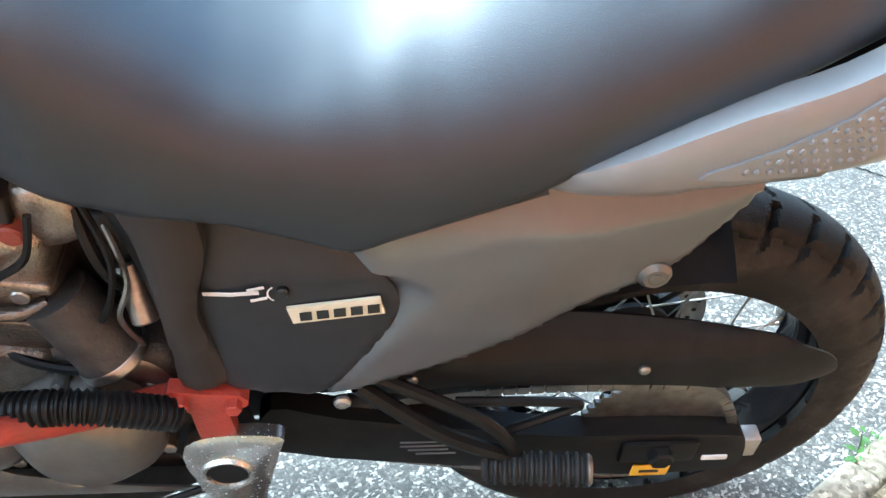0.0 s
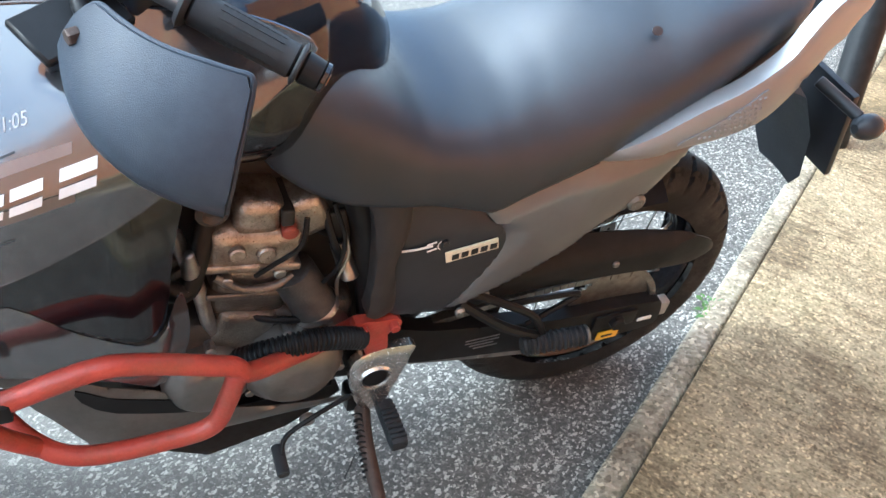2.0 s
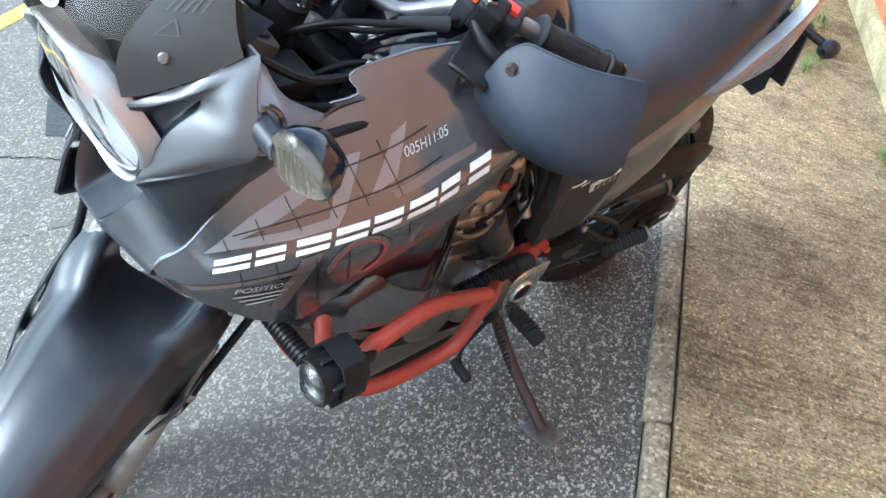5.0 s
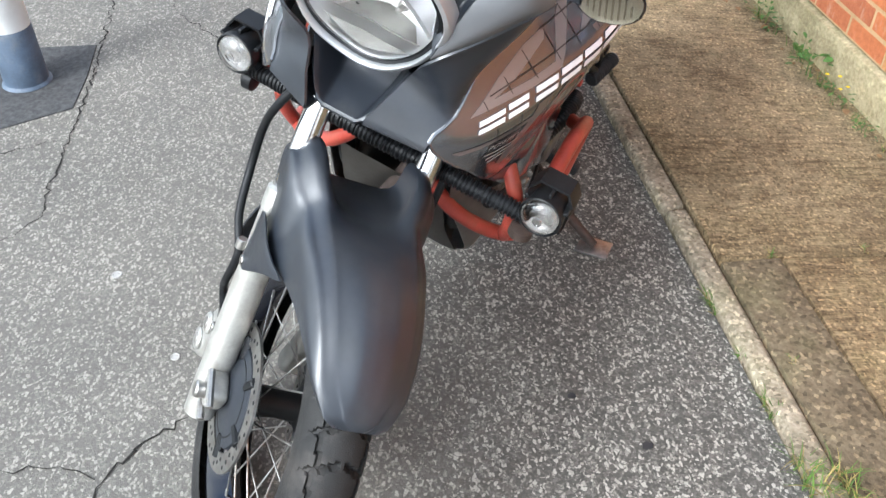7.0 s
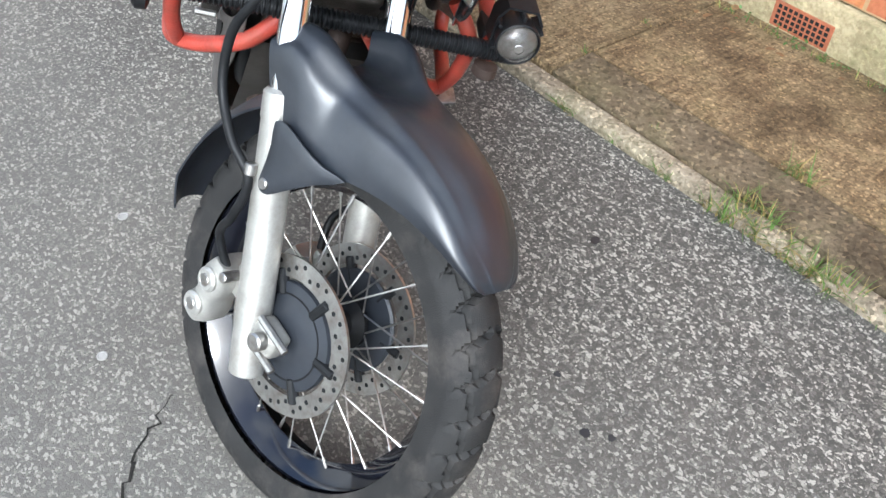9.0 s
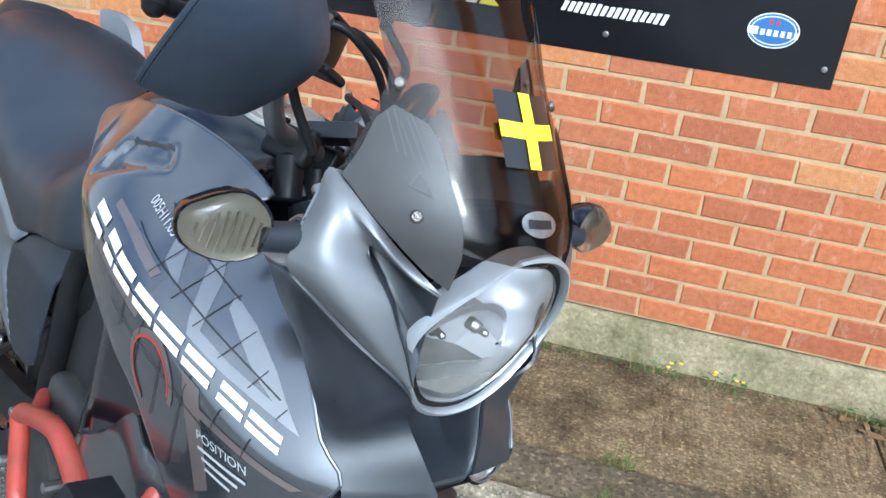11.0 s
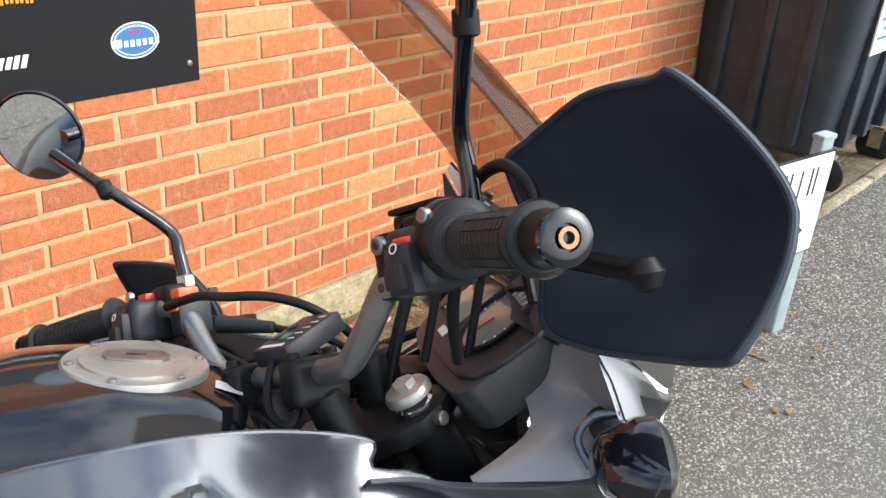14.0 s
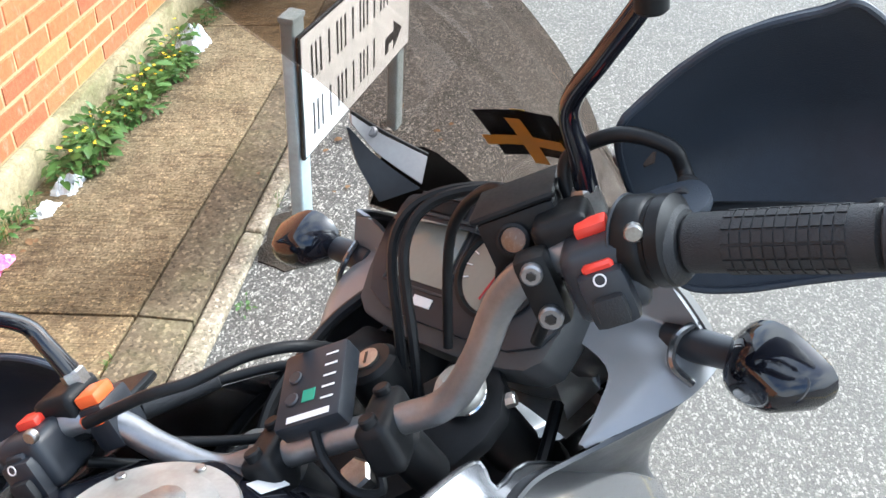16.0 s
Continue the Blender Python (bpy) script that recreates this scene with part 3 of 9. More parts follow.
def wheel(name, centre, R, width, crown, rim_r, rim_w, blocks, hub_r, hub_w, steer, label):
    at = Matrix.Translation(centre)
    turn = at @ Matrix.Rotation(radians(90), 4, "X")
    h = rim_w / 2
    prof = [(rim_r + 0.010, -h), (rim_r + 0.010, -h + 0.004), (rim_r - 0.002, -h + 0.012), (rim_r - 0.010, -h * 0.4), (rim_r - 0.018, 0), (rim_r - 0.010, h * 0.4), (rim_r - 0.002, h - 0.012), (rim_r + 0.010, h - 0.004), (rim_r + 0.010, h), (rim_r + 0.004, h), (rim_r - 0.010, h - 0.012), (rim_r - 0.028, 0), (rim_r - 0.010, -h + 0.012), (rim_r + 0.004, -h)]
    rim = bmesh.new()
    rings = [[turn @ Vector((r * math.cos(a), r * math.sin(a), z)) for r, z in prof] for a in np.linspace(0, 2 * math.pi, 72, endpoint=False)]
    grid_faces(rim, rings, closed=True, wrap=True)
    w = bpart(name, rim, GLOSS_BLACK, label=label, steer=steer)
    ty = tyre_mesh(R, width, crown, blocks, 0.013, 0.9)
    bmesh.ops.transform(ty, matrix=at, verts=ty.verts)
    bpart("tyre", ty, RUBBER, w, "worn black rubber tyre with block tread", steer=steer)
    hub = lathe([(hub_r * 0.5, -hub_w / 2), (hub_r, -hub_w / 2 + 0.004), (hub_r, -hub_w / 2 + 0.012), (hub_r * 0.62, -hub_w * 0.3), (hub_r * 0.55, 0), (hub_r * 0.62, hub_w * 0.3), (hub_r, hub_w / 2 - 0.012), (hub_r, hub_w / 2 - 0.004), (hub_r * 0.5, hub_w / 2)], 32, turn)
    bpart("hub", hub, FRAME_BLACK, w, steer=steer)
    c = Vector(centre)
    for i in range(32):
        side = 1 if i % 2 else -1
        a = 2 * math.pi * i / 32
        b = a + (0.62 if (i // 2) % 2 else -0.62)
        p = c + Vector((hub_r * 0.9 * math.cos(b), side * (hub_w / 2 - 0.008), hub_r * 0.9 * math.sin(b)))
        q = c + Vector(((rim_r - 0.018) * math.cos(a), side * 0.008, (rim_r - 0.018) * math.sin(a)))
        bm = rod(p, q, 0.0016, 6)
        d = (q - p).normalized()
        rod(q - d * 0.020, q, 0.0029, 6, bm)
        bpart("spoke", bm, STEEL, w, steer=steer)
    return w


def brake_disc(centre, r, inner, y, thick, holes, parent, steer):
    """A drilled disc with carrier arms, standing at y."""
    bm = bmesh.new()
    n = 72
    m = Matrix.Translation((centre[0], y, centre[2])) @ Matrix.Rotation(radians(90), 4, "X")
    rings = [[m @ Vector((rr * math.cos(a), rr * math.sin(a), z)) for rr, z in ((inner, -thick / 2), (r, -thick / 2), (r, thick / 2), (inner, thick / 2))] for a in np.linspace(0, 2 * math.pi, n, endpoint=False)]
    grid_faces(bm, rings, wrap=True)
    d = bpart("brake_disc", bm, STEEL, parent, "drilled steel brake disc", steer=steer)
    hb = bmesh.new()
    for i in range(holes):
        a = 2 * math.pi * i / holes
        rr = inner + (r - inner) * (0.3, 0.7, 0.5)[i % 3]
        p = Vector((centre[0] + rr * math.cos(a), y, centre[2] + rr * math.sin(a)))
        rod(p - Vector((0, thick / 2 + 0.0006, 0)), p + Vector((0, thick / 2 + 0.0006, 0)), 0.0042, 8, hb)
    bpart("disc_hole", hb, FRAME_BLACK, d, steer=steer)
    carrier = lathe([(inner * 0.45, -0.004), (inner * 0.75, -0.005), (inner * 0.75, 0.005), (inner * 0.45, 0.004)], 36, m)
    for i in range(6):
        a = 2 * math.pi * i / 6 + 0.3
        p = Vector((centre[0] + inner * 0.7 * math.cos(a), y, centre[2] + inner * 0.7 * math.sin(a)))
        q = Vector((centre[0] + (inner + 0.012) * math.cos(a), y, centre[2] + (inner + 0.012) * math.sin(a)))
        bpart("carrier_arm", rod(p, q, 0.009, 8), FRAME_BLACK, d, steer=steer)
    bpart("disc_carrier", carrier, FRAME_BLACK, d, steer=steer)
    return d


REAR = (0.04, 0.0, 0.322)
FRONT = (1.553, 0.0, 0.326)
rear_wheel = wheel("rear_wheel", REAR, 0.326, 0.132, 0.062, 0.224, 0.09, 34, 0.062, 0.13, False, "black spoked rear wheel")
front_wheel = wheel("front_wheel", FRONT, 0.333, 0.104, 0.050, 0.250, 0.07, 36, 0.045, 0.12, True, "black spoked front wheel")
brake_disc(REAR, 0.12, 0.085, -0.085, 0.005, 36, rear_wheel, False)
for s in (1, -1):
    brake_disc(FRONT, 0.128, 0.094, s * 0.074, 0.0045, 42, front_wheel, True)
    hubcap = lathe([(0.03, 0.0), (0.084, 0.0), (0.088, 0.004), (0.086, 0.010), (0.06, 0.014), (0.04, 0.022), (0.03, 0.022)], 40, Matrix.Translation((FRONT[0], s * 0.066, FRONT[2])) @ Matrix.Rotation(radians(-90 * s), 4, "X"))
    bpart("hub_cover", hubcap, MATT_PLASTIC, front_wheel, steer=True)
spr = bmesh.new()
prof = []
for i in range(47 * 4):
    a = 2 * math.pi * i / (47 * 4)
    rr = 0.104 if i % 4 in (1, 2) else 0.097
    prof.append((rr * math.cos(a), rr * math.sin(a)))
plate(prof, 0.006, Matrix.Translation((REAR[0], 0.098, REAR[2])) @ Matrix.Rotation(radians(90), 4, "X"), bm=spr)
bpart("sprocket", spr, STEEL, rear_wheel, "toothed steel sprocket")

# -- swingarm, chain, guards --
SWING = [(0.52, 0.425), (0.44, 0.402), (0.30, 0.374), (0.165, 0.350), (0.05, 0.348), (-0.055, 0.340), (-0.076, 0.325), (-0.083, 0.275), (-0.06, 0.258), (0.05, 0.250), (0.16, 0.262), (0.28, 0.285), (0.52, 0.335)]
swing = bpart("swingarm", panel(SWING, lambda x, z: 0.130, 0.035, 0.05, edge=0.004), FRAME_BLACK, label="black steel swingarm with warning labels")
bpart("swingarm_leg", panel(SWING, lambda x, z: 0.128, 0.035, 0.05, edge=0.004), FRAME_BLACK, swing, mirror=True)
bpart("label", box((0.014, 0.1295, 0.257), (0.064, 0.1325, 0.281), 0.001), YELLOW, swing, "yellow warning label")
bpart("label", box((-0.058, 0.1295, 0.292), (-0.024, 0.1325, 0.301), 0.001), WHITE_DECAL, swing, "small white label")
bpart("label_mark", box((0.028, 0.1325, 0.266), (0.054, 0.1335, 0.272), 0.0005), BLACK_DECAL, swing)
for i, (x0, x1, z) in enumerate(((0.30, 0.37, 0.352), (0.30, 0.37, 0.343), (0.31, 0.36, 0.334), (0.30, 0.35, 0.325))):
    bpart("label_line", box((x0, 0.1295, z), (x1, 0.1312, z + 0.0025), 0.0005), PALE_DECAL, swing)
bpart("axle_nut", rod((REAR[0], 0.12, REAR[2]), (REAR[0], 0.152, REAR[2]), 0.017, 6), FRAME_BLACK, swing)
bpart("axle_plate", box((REAR[0] - 0.05, 0.130, 0.298), (REAR[0] + 0.05, 0.138, 0.342), 0.006), FRAME_BLACK, swing)
bpart("adjuster", box((-0.10, 0.100, 0.285), (-0.075, 0.125, 0.325), 0.004), ALLOY, swing, "alloy chain adjuster")
bpart("shock_absorber", tube([(0.47, 0.02, 0.36), (0.44, 0.02, 0.50), (0.42, 0.02, 0.68)], 0.042, 16, 6, ribs=0.008, pitch=0.03), FRAME_BLACK, label="black coil-over shock absorber")
bpart("linkage", tube([(0.50, 0.06, 0.46), (0.40, 0.07, 0.43), (0.30, 0.07, 0.40)], 0.030, 12), FRAME_BLACK)
guard = panel([(0.42, 0.520), (0.30, 0.548), (0.20, 0.556), (0.05, 0.546), (-0.04, 0.533), (-0.090, 0.516), (-0.135, 0.488), (-0.150, 0.458), (-0.120, 0.444), (-0.085, 0.442), (-0.018, 0.455), (0.08, 0.464), (0.186, 0.468), (0.30, 0.470), (0.40, 0.462)], lambda x, z: 0.134 - 0.9 * max(0.0, z - 0.515) - 0.15 * max(0.0, -0.02 - x), 0.006, 0.02, edge=0.003)
gob = bpart("chain_guard", guard, FRAME_BLACK, label="black plastic chain guard, dusty")
bpart("guard_stay", tube([(0.31, 0.140, 0.454), (0.20, 0.142, 0.452), (0.165, 0.142, 0.444), (0.20, 0.142, 0.420), (0.26, 0.142, 0.385)], 0.006, 8), FRAME_BLACK, gob)
for x, z in ((0.36, 0.49), (0.10, 0.50)):
    screw((x, 0.135, z), (0, 1, 0), 0.007, STEEL, gob)
hug = bmesh.new()
rings = []
for a in np.linspace(radians(35), radians(92), 12):
    r = 0.352
    rings.append([Vector((REAR[0] + r * math.cos(a), y, REAR[2] + r * math.sin(a) - 0.02 * (abs(y) / 0.08) ** 2)) for y in np.linspace(-0.085, 0.12, 9)])
grid_faces(hug, rings, closed=False, cap=False)
bmesh.ops.solidify(hug, geom=hug.faces[:], thickness=0.004)
bpart("hugger", hug, MATT_PLASTIC)


def chain_run(pts):
    bm = bmesh.new()
    path = smooth_path(pts, 10)
    run, made = 0.0, 0
    for a, b in zip(path, path[1:]):
        n = max(1, round((b - a).length / 0.0079))
        for i in range(n):
            p = a.lerp(b, (i + 0.5) / n)
            d = (b - a).normalized()
            m = Matrix.Translation(p) @ d.to_track_quat("X", "Z").to_matrix().to_4x4()
            w = 0.0095 if made % 2 else 0.0070
            add_box(bm, (-0.0072, -w, -0.0065), (0.0072, w, 0.0065), 0.0, m=m)
            made += 1
    return bm


c = Vector(REAR)
loop = [(0.53, 0.098, 0.375), (0.27, 0.098, 0.42), (0.04, 0.098, 0.424), (-0.02, 0.098, 0.405), (-0.06, 0.098, 0.335), (-0.04, 0.098, 0.26), (0.02, 0.098, 0.222), (0.10, 0.098, 0.222), (0.28, 0.098, 0.252), (0.53, 0.098, 0.310)]
bpart("chain", chain_run(loop), STEEL, label="oily steel drive chain")

# -- frame and engine --
bm = tube([(0.56, 0.13, 0.40), (0.585, 0.135, 0.60), (0.63, 0.13, 0.80), (0.80, 0.08, 0.93), (1.02, 0.04, 1.0)], 0.022, 10)
frame_l = bpart("frame", bm, FRAME_BLACK, label="black steel motorcycle frame")
for s in (1, -1):
    if s < 0:
        bpart("frame_tube", tube([(0.56, -0.13, 0.40), (0.585, -0.135, 0.60), (0.63, -0.13, 0.80), (0.80, -0.08, 0.93), (1.02, -0.04, 1.0)], 0.022, 10), FRAME_BLACK, frame_l)
    bpart("frame_tube", tube([(1.08, s * 0.05, 0.90), (1.10, s * 0.11, 0.66), (1.06, s * 0.12, 0.46), (0.92, s * 0.11, 0.33), (0.62, s * 0.11, 0.31)], 0.017, 10), FRAME_BLACK, frame_l)
    bpart("frame_tube", tube([(0.58, s * 0.12, 0.78), (0.30, s * 0.12, 0.80), (-0.05, s * 0.09, 0.88)], 0.014, 8), FRAME_BLACK, frame_l)
bpart("head_tube", rod((1.105, 0, 1.0), (1.165, 0, 0.89), 0.03, 20), FRAME_BLACK, frame_l)
strap = panel([(0.640, 0.818), (0.60, 0.812), (0.556, 0.802), (0.546, 0.748), (0.551, 0.713), (0.562, 0.659), (0.552, 0.600), (0.550, 0.545), (0.592, 0.545), (0.593, 0.600), (0.595, 0.668), (0.600, 0.742), (0.612, 0.785)], lambda x, z: 0.180 + 0.008 * math.sin((z - 0.53) / 0.3 * 3.1) - 0.25 * abs(x - 0.578), 0.03, 0.012, edge=0.004)
STRAP_PLASTIC = worn("faded_frame_cover", (0.030, 0.027, 0.026), 0.5, spec=0.3, vary=0.25, scale=16)
bpart("frame_cover", strap, STRAP_PLASTIC, label="matt black frame side cover")

engine = bpart("engine", box((0.60, -0.155, 0.36), (0.96, 0.145, 0.56), 0.03, 3), ENGINE_DARK, label="grimy twin-cylinder engine, grey and corroded silver")


# added dark blocks stop the road showing through round the engine
bpart("engine_backing", box((0.52, -0.12, 0.34), (0.70, 0.085, 0.80), 0.02, 2), ENGINE_BLACK, engine)
bpart("engine_backing", box((0.69, -0.12, 0.54), (1.03, 0.080, 0.84), 0.02, 2), ENGINE_BLACK, engine)


def engine_cover(x, z, r, y0, y1, material, bolts=6, name="engine_cover", flat=0.7):
    m = Matrix.Translation((x, y0, z)) @ Matrix.Rotation(radians(-90), 4, "X")
    h = y1 - y0
    bm = lathe([(r * 0.9, 0), (r, 0.002), (r, h * 0.45), (r * 0.93, h * 0.62), (r * flat, h * 0.9), (r * flat * 0.85, h), (r * flat * 0.4, h)], 40, m)
    ob = bpart(name, bm, material, engine)
    for i in range(bolts):
        a = 2 * math.pi * i / bolts + 0.4
        p = (x + r * 1.04 * math.cos(a), y0 + h * 0.5, z + r * 1.04 * math.sin(a))
        bpart("cover_bolt", rod((p[0], y0 - 0.01, p[2]), p, 0.0085, 8), STEEL, ob)
    return ob


engine_cover(0.705, 0.455, 0.082, 0.14, 0.205, BELLY)
engine_cover(0.835, 0.45, 0.07, 0.14, 0.19, BELLY, 5)
engine_cover(0.60, 0.40, 0.06, 0.12, 0.15, FRAME_BLACK, 4, "sprocket_cover")
engine_cover(0.74, 0.45, 0.10, -0.215, -0.15, ENGINE_DARK)


def cylinder_bank(base, tip, wide, name):
    """A finned barrel with its head and valve cover, along base to tip."""
    base, tip = Vector(base), Vector(tip)
    d = tip - base
    q = Matrix.Translation(base) @ d.to_track_quat("Z", "Y").to_matrix().to_4x4()
    L = d.length
    bm = box((-wide * 0.8, -wide, 0), (wide * 0.8, wide, L * 0.55), 0.012, 2, q)
    ob = bpart(name, bm, ENGINE_METAL, engine)
    for i in range(5):
        z = L * (0.08 + 0.09 * i)
        bpart("fin", box((-wide * 0.9, -wide * 1.08, z), (wide * 0.9, wide * 1.08, z + 0.005), 0.002, 1, q), ENGINE_METAL, ob)
    bpart("head", box((-wide * 0.95, -wide * 1.12, L * 0.55), (wide * 0.95, wide * 1.12, L * 0.82), 0.014, 3, q), ENGINE_METAL, ob)
    bpart("valve_cover", box((-wide * 0.8, -wide * 1.05, L * 0.82), (wide * 0.8, wide * 1.05, L), 0.02, 3, q), ALLOY, ob)
    for sx in (-1, 1):
        for sy in (-1, 1):
            p = q @ Vector((sx * wide * 0.75, sy * wide * 1.0, L * 0.80))
            e = q @ Vector((sx * wide * 0.75, sy * wide * 1.0, L * 0.90))
            bpart("head_bolt", rod(p, e, 0.008, 8), STEEL, ob)
    return ob


cylinder_bank((0.88, 0.0, 0.53), (1.02, 0.0, 0.74), 0.10, "front_cylinder")
# castings, hoses and pipes that crowd the left side of the cylinder
HEAD_METAL = worn("stained_head_alloy", (0.40, 0.345, 0.295), 0.31, metal=0.85, vary=0.45, scale=45, bump=0.001, grain=300, dirt=(0.10, 0.065, 0.04), dirt_amount=0.8)


def tilted(lo, hi, deg, bevel=0.010):
    """A bevelled casting turned in the side plane about its middle."""
    c = [(p + q) / 2 for p, q in zip(lo, hi)]
    return box(lo, hi, bevel, 3, Matrix.Translation(c) @ Matrix.Rotation(radians(deg), 4, "Y") @ Matrix.Translation([-v for v in c]))


clutter = [
    ("cam_cover", tilted((0.718, 0.05, 0.728), (0.786, 0.144, 0.790), -8, 0.021), HEAD_METAL),
    ("cam_cover", tilted((0.652, 0.05, 0.705), (0.712, 0.140, 0.782), 22, 0.021), HEAD_METAL),
    ("cylinder_head", tilted((0.690, 0.04, 0.662), (0.828, 0.148, 0.742), -10, 0.026), HEAD_METAL),
    ("head_flange", tilted((0.694, 0.04, 0.668), (0.832, 0.151, 0.682), -10, 0.005), HEAD_METAL),
    ("barrel", tilted((0.700, 0.04, 0.560), (0.822, 0.141, 0.672), -10, 0.024), ENGINE_METAL),
    ("barrel_flange", tilted((0.698, 0.04, 0.606), (0.830, 0.146, 0.618), -10, 0.004), ENGINE_METAL),
    ("casting_rib", tube([(0.815, 0.142, 0.665), (0.780, 0.152, 0.640), (0.735, 0.150, 0.632), (0.705, 0.142, 0.640)], 0.007, 10), ENGINE_METAL),
    ("plug_tube", lathe([(0.010, 0), (0.013, 0.004), (0.013, 0.050), (0.010, 0.056), (0.007, 0.080), (0.004, 0.082)], 16, Matrix.Translation((0.846, 0.150, 0.660)) @ Vector((0.05, 0.15, 1.0)).to_track_quat("Z", "Y").to_matrix().to_4x4()), STEEL),
    ("crankcase_boss", tilted((0.735, 0.04, 0.470), (0.830, 0.150, 0.575), -18, 0.018), ENGINE_METAL),
    ("boss", rod((0.745, 0.13, 0.700), (0.745, 0.156, 0.702), 0.014, 14), HEAD_METAL),
    ("boss", rod((0.785, 0.13, 0.712), (0.785, 0.158, 0.714), 0.012, 14), HEAD_METAL),
    ("boss", rod((0.725, 0.13, 0.655), (0.725, 0.152, 0.655), 0.009, 12), STEEL),
    ("boss", rod((0.800, 0.13, 0.655), (0.800, 0.152, 0.655), 0.009, 12), STEEL),
    ("plug_cap", rod((0.708, 0.10, 0.735), (0.712, 0.150, 0.732), 0.012, 14), RED_BAR),
    ("casting", tilted((0.706, 0.06, 0.745), (0.724, 0.148, 0.775), 0, 0.005), ENGINE_BLACK),
    ("oil_filter", lathe([(0.020, 0), (0.033, 0.004), (0.035, 0.010), (0.035, 0.085), (0.037, 0.088), (0.037, 0.100), (0.030, 0.106), (0.012, 0.108)], 28, Matrix.Translation((0.706, 0.128, 0.640)) @ Vector((-0.42, 0.10, -0.90)).to_track_quat("Z", "Y").to_matrix().to_4x4()), ENGINE_DARK),
    ("filter_ring", lathe([(0.037, 0.090), (0.0385, 0.092), (0.0385, 0.101), (0.031, 0.107), (0.014, 0.109)], 28, Matrix.Translation((0.706, 0.128, 0.640)) @ Vector((-0.42, 0.10, -0.90)).to_track_quat("Z", "Y").to_matrix().to_4x4()), STEEL),
    ("water_fitting", lathe([(0.010, 0), (0.020, 0.004), (0.022, 0.014), (0.014, 0.018), (0.008, 0.012)], 22, Matrix.Translation((0.815, 0.135, 0.792)) @ Matrix.Rotation(radians(-90), 4, "X")), ENGINE_DARK),
    ("solenoid", rod((0.632, 0.12, 0.672), (0.618, 0.15, 0.618), 0.014, 16), STEEL),
    ("connector", tilted((0.622, 0.10, 0.690), (0.650, 0.135, 0.745), 12, 0.006), ENGINE_BLACK),
    ("pipe", tube([(0.80, 0.12, 0.50), (0.825, 0.14, 0.56), (0.838, 0.13, 0.64), (0.86, 0.10, 0.72)], 0.011, 10), STEEL),
    ("hose", tube([(0.63, 0.13, 0.54), (0.68, 0.155, 0.548), (0.74, 0.150, 0.556), (0.79, 0.13, 0.57)], 0.0055, 8), FRAME_BLACK),
    ("hose", tube([(0.62, 0.10, 0.60), (0.635, 0.14, 0.66), (0.648, 0.145, 0.70), (0.66, 0.13, 0.75)], 0.0060, 8), FRAME_BLACK),
    ("hose", tube([(0.90, 0.17, 0.70), (0.86, 0.165, 0.67), (0.84, 0.15, 0.70), (0.82, 0.12, 0.75)], 0.015, 12), FRAME_BLACK),
    ("wire", tube([(0.64, 0.13, 0.74), (0.625, 0.15, 0.68), (0.64, 0.155, 0.63), (0.632, 0.14, 0.57)], 0.003, 6), STEEL),
    ("wire", tube([(0.65, 0.14, 0.77), (0.634, 0.152, 0.71), (0.642, 0.158, 0.66), (0.66, 0.15, 0.62)], 0.0035, 6), FRAME_BLACK),
    ("wire", tube([(0.69, 0.150, 0.76), (0.70, 0.162, 0.72), (0.735, 0.160, 0.69), (0.76, 0.15, 0.66)], 0.004, 6), FRAME_BLACK),
    ("cover_rim", lathe([(0.05, 0), (0.056, 0.004), (0.05, 0.008)], 28, Matrix.Translation((0.665, 0.14, 0.50)) @ Matrix.Rotation(radians(-90), 4, "X")), STEEL),
]
for n, b, m in clutter:
    bpart(n, b, m, engine)
bpart("breather_hose", tube([(0.80, 0.19, 0.525), (0.745, 0.205, 0.555), (0.675, 0.205, 0.557), (0.60, 0.185, 0.51)], 0.017, 12, 8, ribs=0.0016, pitch=0.0075), FRAME_BLACK, engine, "black corrugated hose")
bpart("exhaust_header", tube([(1.02, 0.03, 0.60), (1.10, 0.03, 0.55), (1.10, -0.02, 0.42), (1.0, -0.09, 0.34), (0.80, -0.12, 0.30)], 0.021, 12), RUSTY, engine, "rust-brown exhaust header")

# footrest brackets
bm = panel([(0.610, 0.536), (0.570, 0.530), (0.538, 0.527), (0.532, 0.510), (0.553, 0.492), (0.549, 0.441), (0.586, 0.441), (0.592, 0.497), (0.612, 0.512)], lambda x, z: 0.180, 0.022, 0.03, smooth=2, edge=0.004)
br = bpart("bar_bracket", bm, RED_BAR, label="faded red crash bar bracket")
for x, z in ((0.598, 0.522), (0.546, 0.516)):
    bpart("bolt", rod((x, 0.17, z), (x, 0.188, z), 0.009, 6), RED_BAR, br)
hang = bmesh.new()
panel([(0.612, 0.420), (0.580, 0.456), (0.505, 0.454), (0.506, 0.424), (0.524, 0.345), (0.540, 0.290), (0.566, 0.278), (0.594, 0.318)], lambda x, z: 0.184 - 0.05 * max(0, 0.40 - z), 0.02, 0.012, hang, edge=0.004)
hanger = bpart("footrest_hanger", hang, BRIGHT_ALLOY, label="cast silver footrest hanger")
bpart("hanger_hole", rod((0.566, 0.150, 0.388), (0.566, 0.1856, 0.388), 0.025, 24), FRAME_BLACK, hanger)
bpart("hanger_ring", lathe([(0.024, 0), (0.031, 0.0), (0.028, 0.005), (0.024, 0.004)], 28, Matrix.Translation((0.566, 0.1835, 0.388)) @ Matrix.Rotation(radians(-90), 4, "X"), cap=False), BRIGHT_ALLOY, hanger)
